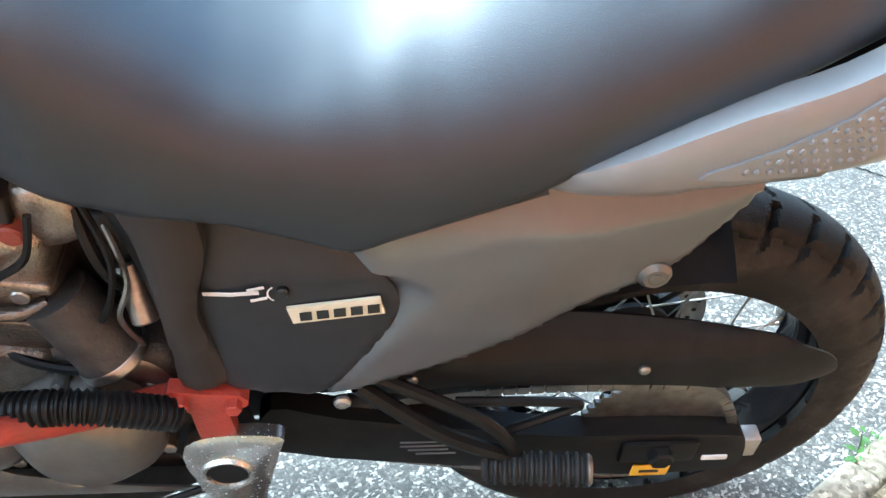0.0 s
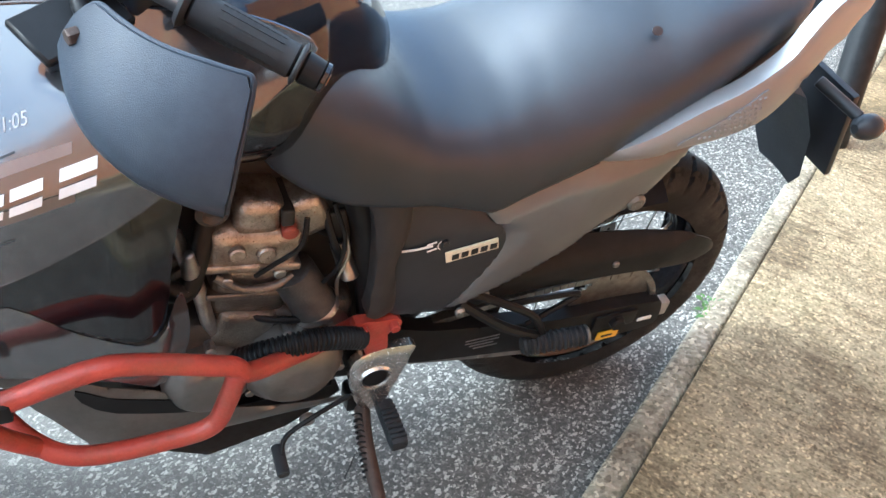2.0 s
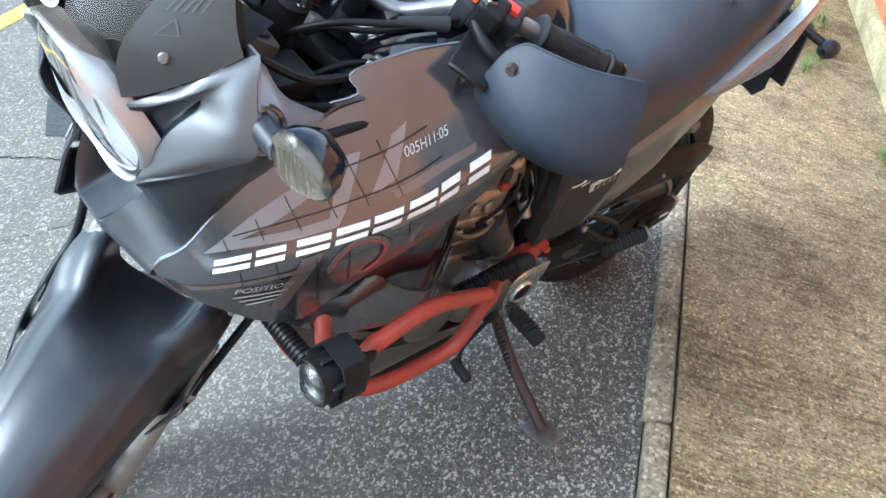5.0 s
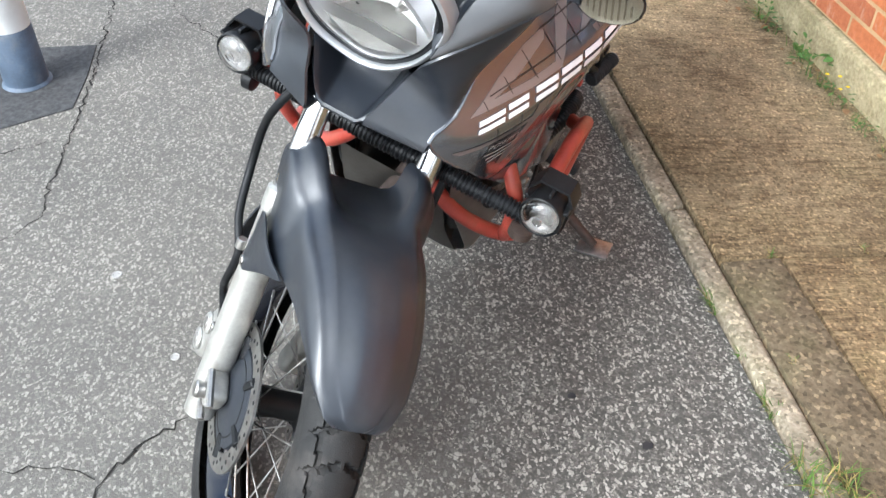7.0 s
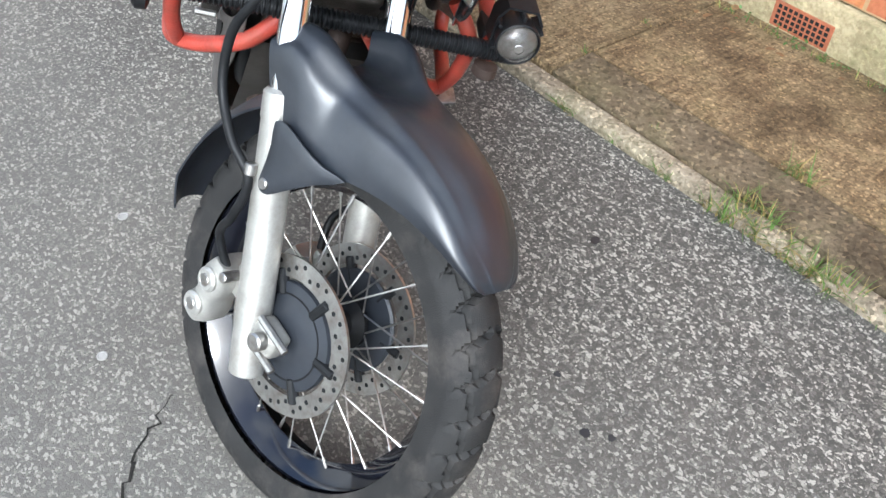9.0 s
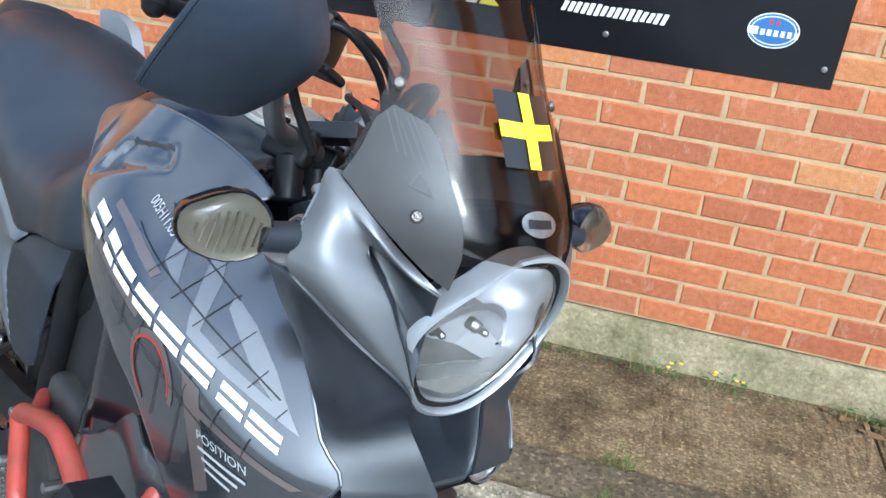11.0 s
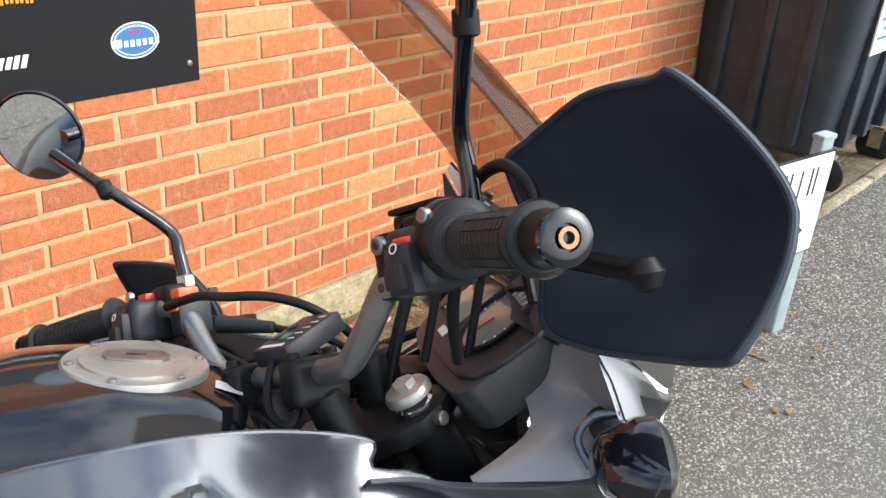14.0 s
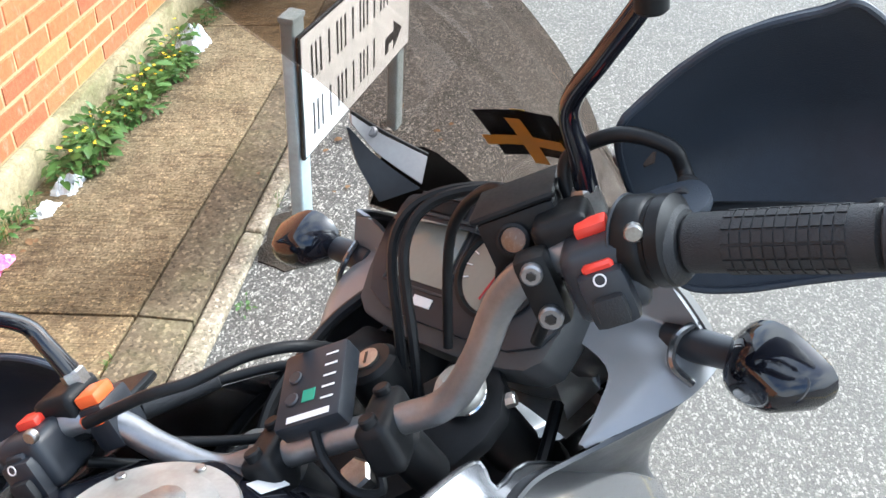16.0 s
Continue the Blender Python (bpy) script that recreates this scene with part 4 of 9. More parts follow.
peg = bmesh.new()
add_box(peg, (0.520, 0.17, 0.268), (0.552, 0.265, 0.296), 0.008, 2)
fr = bpart("footrest", peg, GRIP_RUBBER, label="black rubber footrest")
for i in range(7):
    bpart("rib", box((0.522, 0.19 + i * 0.010, 0.294), (0.550, 0.195 + i * 0.010, 0.301), 0.001), GRIP_RUBBER, fr)
bpart("shift_lever", tube([(0.60, 0.17, 0.33), (0.66, 0.185, 0.32), (0.72, 0.20, 0.295), (0.735, 0.23, 0.275)], 0.0045, 8), FRAME_BLACK)
bpart("shift_rubber", rod((0.735, 0.20, 0.275), (0.737, 0.255, 0.270), 0.011, 14), GRIP_RUBBER)
for s in (1, -1):
    bpart("passenger_hanger", tube([(0.42, s * 0.15, 0.505), (0.33, s * 0.165, 0.43), (0.245, s * 0.165, 0.375)], 0.010, 8), FRAME_BLACK)
    bpart("passenger_hanger", tube([(0.40, s * 0.15, 0.52), (0.28, s * 0.165, 0.45), (0.235, s * 0.165, 0.38)], 0.008, 8), FRAME_BLACK)
    rub = tube([(0.275, s * 0.17, 0.36), (0.215, s * 0.1775, 0.366), (0.155, s * 0.185, 0.372)], 0.0185, 14, 8, ribs=0.0022, pitch=0.0105)
    pg = bpart("passenger_footrest", rub, GRIP_RUBBER, label="folded ribbed rubber passenger footrest")
    bpart("end_cap", rod((0.155, s * 0.185, 0.372), (0.146, s * 0.186, 0.373), 0.0195, 16), BELLY, pg)

# side stand on the ground
bm = tube([(0.565, 0.135, 0.285), (0.575, 0.20, 0.235), (0.572, 0.30, 0.165), (0.568, 0.385, 0.115)], [0.016, 0.014, 0.013, 0.012], 10)
stand = bpart("side_stand", bm, RUSTY, label="rusty black side stand with steel foot")
fm = BIKE.inverted() @ Matrix.Translation(BIKE @ Vector((0.568, 0.392, 0.108))) @ pose(0, 0, 0, 0, 0, 145)
fz = (BIKE @ Vector((0.568, 0.392, 0.108))).z
foot = box((-0.032, -0.045, -fz + 0.0005), (0.034, 0.040, -fz + 0.008), 0.003, 2)
bmesh.ops.transform(foot, matrix=fm, verts=foot.verts)
bpart("stand_foot", foot, STEEL, stand, "worn bare steel foot")
spring = bmesh.new()
tube([(0.585 + 0.008 * math.cos(a), 0.175 + a * 0.0012, 0.27 - a * 0.0011 + 0.008 * math.sin(a)) for a in np.linspace(0, 70, 150)], 0.0018, 5, 1, spring)
bpart("stand_spring", spring, FRAME_BLACK, stand)
bpart("stand_pivot", box((0.535, 0.12, 0.255), (0.60, 0.16, 0.31), 0.01, 2), FRAME_BLACK, stand)

# belly pan
for s in (1, -1):
    bm = panel([(1.14, 0.62), (1.06, 0.54), (0.92, 0.47), (0.80, 0.375), (0.61, 0.325), (0.60, 0.295), (0.70, 0.235), (0.84, 0.205), (0.96, 0.27), (1.06, 0.42), (1.14, 0.56)], lambda x, z: 0.175 - 0.9 * max(0, 0.34 - z) ** 1.2 - 0.25 * max(0, x - 0.98) ** 1.0, 0.006, 0.025, edge=0.004)
    bel = bpart("belly_pan", bm, BELLY, label="dusty silver-grey belly panel", mirror=s < 0)
    bpart("belly_bolt", rod((0.675, s * 0.165, 0.288), (0.675, s * 0.178, 0.288), 0.014, 16), STEEL, bel)
    bpart("belly_slot", panel([(1.02, 0.50), (0.96, 0.47), (0.87, 0.43), (0.85, 0.40), (0.90, 0.41), (1.0, 0.455)], lambda x, z: 0.177 - 0.25 * max(0, x - 0.98), 0.004, 0.03), FRAME_BLACK, bel, mirror=s < 0)
bm = bmesh.new()
rings = []
for x, w, z in ((0.60, 0.12, 0.27), (0.70, 0.14, 0.225), (0.84, 0.145, 0.197), (0.96, 0.13, 0.255), (1.06, 0.12, 0.40), (1.13, 0.11, 0.55)):
    rings.append([Vector((x, y, z + 0.25 * max(0, abs(y) / 0.145 - 0.7) * 0.1)) for y in np.linspace(-w, w, 9)])
grid_faces(bm, rings, closed=False, cap=False)
bmesh.ops.solidify(bm, geom=bm.faces[:], thickness=0.006)
bpart("belly_floor", bm, BELLY)

# crash bars with fog lamps
for s in (1, -1):
    R0 = 0.0145
    bm = tube([(0.60, s * 0.15, 0.50), (0.70, s * 0.20, 0.53), (0.79, s * 0.255, 0.585), (0.812, s * 0.262, 0.612), (0.83, s * 0.264, 0.625), (0.93, s * 0.270, 0.672), (0.99, s * 0.272, 0.682), (1.10, s * 0.275, 0.655), (1.175, s * 0.275, 0.64)], R0, 14)
    bar = bpart("crash_bar", bm, RED_BAR, label="faded red tubular crash bar")
    bpart("lower_bar", tube([(0.808, s * 0.262, 0.605), (0.828, s * 0.262, 0.53), (0.848, s * 0.262, 0.485), (0.90, s * 0.260, 0.470), (1.01, s * 0.255, 0.468), (1.07, s * 0.235, 0.485), (1.12, s * 0.18, 0.52), (1.145, s * 0.12, 0.56), (1.15, s * 0.07, 0.62)], R0, 14), RED_BAR, bar)
    bpart("front_bar", tube([(1.075, s * 0.235, 0.487), (1.12, s * 0.245, 0.56), (1.14, s * 0.24, 0.64), (1.13, s * 0.20, 0.70)], R0 * 0.95, 14), RED_BAR, bar)
    fog = bpart("fog_lamp", lathe([(0.020, -0.055), (0.030, -0.05), (0.034, -0.03), (0.037, -0.005), (0.038, 0.010), (0.036, 0.012), (0.033, 0.008)], 28, Matrix.Translation((1.20, s * 0.300, 0.690)) @ Matrix.Rotation(radians(90), 4, "Y"), cap=False), FRAME_BLACK, label="small round black fog lamp")
    bpart("reflector", lathe([(0.034, 0.006), (0.026, -0.004), (0.024, -0.014), (0.004, -0.018)], 28, Matrix.Translation((1.20, s * 0.300, 0.690)) @ Matrix.Rotation(radians(90), 4, "Y")), STEEL, fog)
    bpart("lens", lathe([(0.0335, 0.008), (0.030, 0.016), (0.020, 0.022), (0.008, 0.0245), (0.008, 0.022), (0.020, 0.0195), (0.030, 0.013), (0.0335, 0.005)], 28, Matrix.Translation((1.20, s * 0.300, 0.690)) @ Matrix.Rotation(radians(90), 4, "Y")), LAMP_GLASS, fog)
    for k in range(6):
        a = k * math.pi / 3
        bpart("fin", box((1.145, s * 0.300 - 0.003, 0.722), (1.20, s * 0.300 + 0.003, 0.735), 0.001, 1, Matrix.Translation((0, s * 0.30, 0.69)) @ Matrix.Rotation(a, 4, "X") @ Matrix.Translation((0, -s * 0.30, -0.69))), FRAME_BLACK, fog)
    bk = bmesh.new()
    prof = [(-0.040, 0.668), (-0.040, 0.716), (-0.026, 0.738), (0.026, 0.738), (0.040, 0.716), (0.040, 0.668), (0.036, 0.668), (0.036, 0.714), (0.024, 0.734), (-0.024, 0.734), (-0.036, 0.714), (-0.036, 0.668)]
    loft([[Vector((x, s * 0.30 + y, z)) for y, z in prof] for x in (1.140, 1.182)], bk)
    add_box(bk, (1.080, s * 0.275 - 0.016, 0.636), (1.145, s * 0.275 + 0.016, 0.668), 0.006, 2)
    bpart("bracket", bk, FRAME_BLACK, fog)
    bpart("knob", lathe([(0.010, 0), (0.021, 0.004), (0.022, 0.02), (0.016, 0.026)], 18, Matrix.Translation((1.17, s * 0.275, 0.62)) @ Matrix.Rotation(radians(180 if s > 0 else 90), 4, "X")), RUSTY if s > 0 else FRAME_BLACK, fog)
bpart("lamp_bar", tube([(1.17, -0.31, 0.645), (1.185, -0.15, 0.655), (1.19, 0, 0.657), (1.185, 0.15, 0.655), (1.17, 0.31, 0.645)], 0.0155, 12, 10, ribs=0.0014, pitch=0.008), FRAME_BLACK, label="black corrugated sleeve over the lamp bar")

# -- seat --
SEAT = [  # x, half width, top
    (0.765, 0.10, 0.955), (0.735, 0.150, 0.995), (0.69, 0.176, 1.000), (0.64, 0.190, 0.985), (0.58, 0.190, 0.944), (0.52, 0.184, 0.902), (0.47, 0.184, 0.895),
    (0.42, 0.186, 0.905), (0.37, 0.187, 0.934), (0.32, 0.188, 0.968), (0.27, 0.188, 0.996), (0.20, 0.184, 1.020), (0.10, 0.172, 1.038), (0.0, 0.150, 1.044), (-0.07, 0.122, 1.044), (-0.115, 0.085, 1.036),
]
SEAT_LOW = [(-0.115, 0.985), (-0.02, 0.955), (0.035, 0.928), (0.085, 0.902), (0.171, 0.862), (0.23, 0.826), (0.267, 0.802), (0.385, 0.748), (0.422, 0.732), (0.451, 0.742), (0.522, 0.766), (0.616, 0.786), (0.684, 0.808), (0.765, 0.86)]


def seat_ring(x, half, lo, hi, n=44):
    """A padded section: upright lower flanks, a soft shoulder and a gently domed top."""
    mid = lo + 0.30 * (hi - lo)
    hump = max(0.0, min(1.0, (0.44 - x) / 0.15))
    step = max(0.0, min(1.0, (0.46 - x) / 0.12, (x - 0.06) / 0.14))
    step = step * step * (3 - 2 * step)
    out = []
    for a in np.linspace(0, 2 * math.pi, n, endpoint=False):
        c, d = math.cos(a), math.sin(a)
        p = 3.3 - 0.4 * hump - 1.1 * step if d > 0 else 7.0
        y = half * math.copysign(abs(c) ** (2 / p), c)
        z = mid + (hi - mid if d > 0 else mid - lo) * math.copysign(abs(d) ** (2 / p), d)
        out.append(Vector((x, y, z)))
    return out


rings = []
for x in np.linspace(0.765, -0.115, 64):
    w, hi = (lerp(-x, [(-q[0], q[k]) for q in SEAT]) for k in (1, 2))
    rings.append(seat_ring(x, w, lerp(x, SEAT_LOW), hi))
seat = loft(rings)
# added dark body that closes the gap under the seat
bpart("under_seat_filler", loft([body_ring(x, w, lo, hi, 20, 4) for x, w, lo, hi in ((0.66, 0.12, 0.66, 0.84), (0.55, 0.150, 0.60, 0.80), (0.40, 0.160, 0.62, 0.76), (0.25, 0.155, 0.68, 0.82), (0.10, 0.125, 0.74, 0.89))]), FRAME_BLACK, label="black filler under the seat")
bpart("seat", seat, SEAT_VINYL, label="black vinyl two-level dual seat, slightly scuffed")
bpart("seat_mark", plate([(0.009 * math.cos(a), 0.007 * math.sin(a)) for a in np.linspace(0, 2 * math.pi, 9, endpoint=False)], 0.0015, Matrix.Translation((0.20, 0.125, 0.993)) @ Matrix.Rotation(radians(-38), 4, "X")), FENDER_PLASTIC)

# -- tank --
TANK = [(1.02, 0.10, 0.90, 1.05), (0.98, 0.135, 0.86, 1.093), (0.92, 0.165, 0.84, 1.118), (0.84, 0.185, 0.83, 1.133), (0.764, 0.19, 0.83, 1.131), (0.70, 0.168, 0.83, 1.118), (0.64, 0.125, 0.84, 1.085), (0.59, 0.09, 0.86, 1.035), (0.56, 0.05, 0.90, 0.985)]
xs = np.linspace(1.02, 0.56, 30)
rings = []
for x in xs:
    w, lo, hi = (lerp(-x, [(-q[0], q[k]) for q in TANK]) for k in (1, 2, 3))
    rings.append(body_ring(x, w, lo, hi, 40, 2.5))
tank = bpart("fuel_tank", loft(rings), GLOSS_BLACK, label="gloss black fuel tank")
cm = Matrix.Translation((0.878, 0.0, 1.118)) @ Matrix.Rotation(radians(7), 4, "Y")
cap = lathe([(0.0705, -0.01), (0.0705, 0.006), (0.0685, 0.009), (0.060, 0.0092), (0.054, 0.0096), (0.0535, 0.012), (0.045, 0.0135), (0.002, 0.0145)], 48, cm)
cap_ob = bpart("fuel_cap", cap, FORK_ALLOY, tank, "silver fuel filler cap")
for i in range(6):
    a = 2 * math.pi * i / 6 + 0.3
    bpart("cap_bolt", rod(cm @ Vector((0.062 * math.cos(a), 0.062 * math.sin(a), 0.008)), cm @ Vector((0.062 * math.cos(a), 0.062 * math.sin(a), 0.012)), 0.0045, 10), STEEL, cap_ob)
bpart("key_flap", plate(rounded([(-0.026, -0.014), (0.026, -0.014), (0.026, 0.014), (-0.026, 0.014)], 3), 0.003, cm @ Matrix.Translation((0, 0, 0.0135)), 0.001), STEEL, cap_ob)
bpart("keyhole", box((-0.010, -0.002, 0.0164), (0.010, 0.002, 0.0172), 0.0003, 1, cm), BLACK_DECAL, cap_ob)
bpart("tank_sticker", box((-0.014, -0.010, 0.0), (0.014, 0.010, 0.0012), 0.0004, 1, Matrix.Translation((0.968, -0.022, 1.1005)) @ Matrix.Rotation(radians(22), 4, "Y")), WHITE_DECAL, tank, "small white sticker")


# -- side shrouds and their markings --
SHROUD_Y = [(0.68, 0.185), (0.75, 0.205), (0.80, 0.228), (0.87, 0.256), (0.95, 0.268), (1.02, 0.269), (1.08, 0.263), (1.15, 0.247), (1.22, 0.225), (1.29, 0.196), (1.33, 0.170), (1.365, 0.136)]
SHROUD_RIDGE = [(0.68, 1.01), (0.75, 1.00), (0.90, 0.98), (1.00, 0.955), (1.06, 0.940), (1.15, 0.905), (1.29, 0.850), (1.36, 0.835)]
DENT = [(0.872, 1.066), (0.950, 1.084), (0.982, 1.056), (0.857, 1.000)]


def pressed(outline, x, z, soft):
    """How far inside a pressed hollow: 0 outside to 1 on its floor."""
    d = 1.0
    for (x0, z0), (x1, z1) in zip(outline, outline[1:] + outline[:1]):
        ex, ez = x1 - x0, z1 - z0
        d = min(d, (ez * (x - x0) - ex * (z - z0)) / math.hypot(ex, ez))
    t = max(0.0, min(1.0, d / soft))
    return t * t * (3 - 2 * t)


def shroud_y(x, z):
    """Widest along a falling ridge; above it the panel rolls well inwards, below it slightly."""
    up = z - lerp(x, SHROUD_RIDGE)
    y = lerp(x, SHROUD_Y)
    if up > 0:
        y -= lerp(x, [(0.75, 0.75), (0.90, 0.95), (1.05, 1.15), (1.20, 1.05), (1.36, 0.9)]) * (math.hypot(up, 0.02) - 0.02) ** 1.06
    else:
        y -= 0.22 * (math.hypot(up, 0.02) - 0.02)
    return y - 0.013 * pressed(DENT, x, z, 0.013)


SHROUD = [(1.362, 0.852), (1.327, 0.888), (1.289, 0.927), (1.216, 0.989), (1.147, 1.041), (1.094, 1.060), (1.098, 1.076), (1.06, 1.090), (1.00, 1.102), (0.93, 1.110), (0.86, 1.106), (0.79, 1.092), (0.73, 1.068), (0.70, 1.046), (0.735, 1.018), (0.80, 0.987), (0.862, 0.945), (0.927, 0.901), (0.985, 0.866), (1.044, 0.834), (1.083, 0.812), (1.12, 0.765), (1.165, 0.702), (1.222, 0.720), (1.287, 0.777), (1.338, 0.817)]
LIFT = 0.0011


def decal(outline, material, parent, mirror, name="marking", lift=LIFT, smooth=0):
    bm = panel(outline, lambda x, z: shroud_y(x, z) + lift, 0.0, 0.02, smooth=smooth)
    return bpart(name, bm, material, parent, mirror=mirror)


def slant(x0, z0, w, h, lean, up):
    """A slanted block along the marking's base line: up is the rise per metre towards the rear."""
    return [(x0, z0), (x0 - w, z0 + w * up), (x0 - w - lean, z0 + w * up + h), (x0 - lean, z0 + h)]


def strip(a, b, w):
    """A thin line from a to b."""
    d = (Vector((b[0] - a[0], b[1] - a[1])).normalized())
    n = Vector((-d.y, d.x)) * (w / 2)
    k = max(2, int(math.hypot(b[0] - a[0], b[1] - a[1]) / 0.02))
    top = [(a[0] + (b[0] - a[0]) * i / k + n.x, a[1] + (b[1] - a[1]) * i / k + n.y) for i in range(k + 1)]
    low = [(a[0] + (b[0] - a[0]) * i / k - n.x, a[1] + (b[1] - a[1]) * i / k - n.y) for i in range(k, -1, -1)]
    return top + low


def text_outline(body, size, origin, up, lean, material, parent, mirror, lift=LIFT + 0.0006, name="lettering"):
    """Lettering laid on the shroud, running rearwards on the left side and forwards on the right."""
    cu = bpy.data.curves.new("text", "FONT")
    cu.body, cu.size, cu.shear = body, size, 0.0
    ob = bpy.data.objects.new("text", cu)
    scene.collection.objects.link(ob)
    bpy.context.view_layer.update()
    me = bpy.data.meshes.new_from_object(ob.evaluated_get(bpy.context.evaluated_depsgraph_get()))
    bpy.data.objects.remove(ob)
    bm = bmesh.new()
    bm.from_mesh(me)
    bpy.data.meshes.remove(me)
    wide = max((v.co.x for v in bm.verts), default=0.0)
    for v in bm.verts:
        u, h = v.co.x, v.co.y
        if mirror:
            u = wide - u
        x = origin[0] - u - h * lean
        z = origin[1] + u * up + h
        v.co = Vector((x, shroud_y(x, z) + lift, z))
    return bpart(name, bm, material, parent, mirror=mirror)


def shroud(mirror):
    bm = panel(SHROUD, shroud_y, 0.006, 0.006, smooth=3)
    sh = bpart("side_shroud", bm, GREY_PAINT, label="graphite fairing side panel with white and black graphics", mirror=mirror)
    edge = rounded(SHROUD, 3)
    edge = [(x, shroud_y(x, z) - 0.0022, z) for x, z in edge + edge[:1]]
    bpart("rolled_edge", tube(edge, 0.0026, 8, 1), GREY_PAINT, sh, mirror=mirror)
    # pale angular bands and warm stripes round the lettering
    decal([(1.313, 0.885), (1.255, 0.930), (1.205, 0.962), (1.165, 0.981), (1.172, 0.966), (1.238, 0.922), (1.272, 0.905), (1.215, 0.921), (1.168, 0.938), (1.145, 0.985), (1.130, 1.003), (1.112, 1.008), (1.128, 0.980), (1.148, 0.946), (1.160, 0.930), (1.215, 0.911), (1.272, 0.896)], PALE_DECAL, sh, mirror, smooth=0)
    decal([(1.070, 1.026), (1.047, 1.038), (1.079, 0.983), (1.114, 0.965)], PALE_DECAL, sh, mirror)
    decal([(1.089, 0.971), (1.030, 0.993), (0.960, 1.012), (0.962, 1.003), (1.030, 0.983), (1.084, 0.963)], WARM_DECAL, sh, mirror)
    decal([(1.100, 0.934), (1.040, 0.953), (0.965, 0.972), (0.967, 0.957), (1.040, 0.936), (1.092, 0.917)], WARM_DECAL, sh, mirror)
    decal([(1.340, 0.835), (1.270, 0.852), (1.193, 0.870), (1.199, 0.858), (1.270, 0.843), (1.330, 0.829)], WARM_DECAL, sh, mirror)
    decal([(1.180, 0.897), (1.208, 0.887), (1.222, 0.820), (1.229, 0.765), (1.208, 0.750), (1.196, 0.820)], WARM_DECAL, sh, mirror)
    # a drawn grid of thin black lines
    long_lines = [((1.277, 0.909), (1.012, 1.003)), ((1.174, 0.977), (1.023, 1.033)), ((1.263, 0.832), (1.029, 0.912))]
    short_lines = [((1.288, 0.904), (1.286, 0.891)), ((1.248, 0.929), (1.245, 0.908)), ((1.210, 0.957), (1.202, 0.922)), ((1.170, 0.982), (1.159, 0.939)), ((1.132, 1.004), (1.119, 0.954)), ((1.090, 1.020), (1.076, 0.966)), ((1.279, 0.866), (1.275, 0.839)), ((1.238, 0.880), (1.229, 0.837)), ((1.193, 0.898), (1.156, 0.752)), ((1.151, 0.914), (1.124, 0.805)), ((1.110, 0.928), (1.090, 0.858)), ((1.071, 0.943), (1.052, 0.886))]
    for a, b in long_lines + short_lines:
        decal(strip(a, b, 0.0016), BLACK_DECAL, sh, mirror, lift=LIFT * 1.5)
    # white slanted bars stand for the model lettering, growing towards the rear
    for i in range(8):
        x = 1.309 - 0.0468 * i
        z, h = 0.8625 + 0.310 * 0.0468 * i, 0.0175 + 0.0014 * i
        w, lean = (0.041, 0.034, 0.040, 0.041, 0.038, 0.041, 0.031, 0.036)[i], 0.006
        lf = LIFT * 2.2
        bm = bmesh.new()
        for lo, hi in ((0.0, 0.38), (0.60, 1.0)):
            bar = slant(x - lean * lo, z + h * lo, w, h * (hi - lo), lean * (hi - lo), 0.310)
            panel(bar, lambda a, b: shroud_y(a, b) + lf, 0.0, 0.02, bm, smooth=0)
        bpart("marking", bm, WHITE_DECAL, sh, mirror=mirror)
    # a red arc inside a warm ring, cut off by the panel's edge
    for r0, r1, a0, a1, material, lf in ((0.0475, 0.044, -15, 235, RED_DECAL, 1.8), (0.056, 0.047, -25, 240, WARM_DECAL, 1.2)):
        rings = []
        for a in np.linspace(radians(a0), radians(a1), 40):
            ring = []
            for r in (r0, r1):
                px, pz = 1.124 + r * math.cos(a) * 0.78, 0.861 + r * math.sin(a)
                ring.append(Vector((px, shroud_y(px, pz) + LIFT * lf, pz)))
            rings.append(ring)
        bpart("marking", grid_faces(bmesh.new(), rings, closed=False), material, sh, mirror=mirror)
    text_outline("005H11:05", 0.0150, (1.062, 1.004), 0.29, 0.15, PALE_TEXT, sh, mirror)
    text_outline("POSITION", 0.0165, (1.284, 0.822), 0.075, 0.1, PALE_TEXT, sh, mirror)
    for k in range(3):
        decal(strip((1.284 - 0.010 * k, 0.811 - 0.0115 * k), (1.214 + 0.006 * k, 0.817 - 0.0115 * k), 0.0042), PALE_TEXT, sh, mirror, lift=LIFT * 1.6)
    return sh


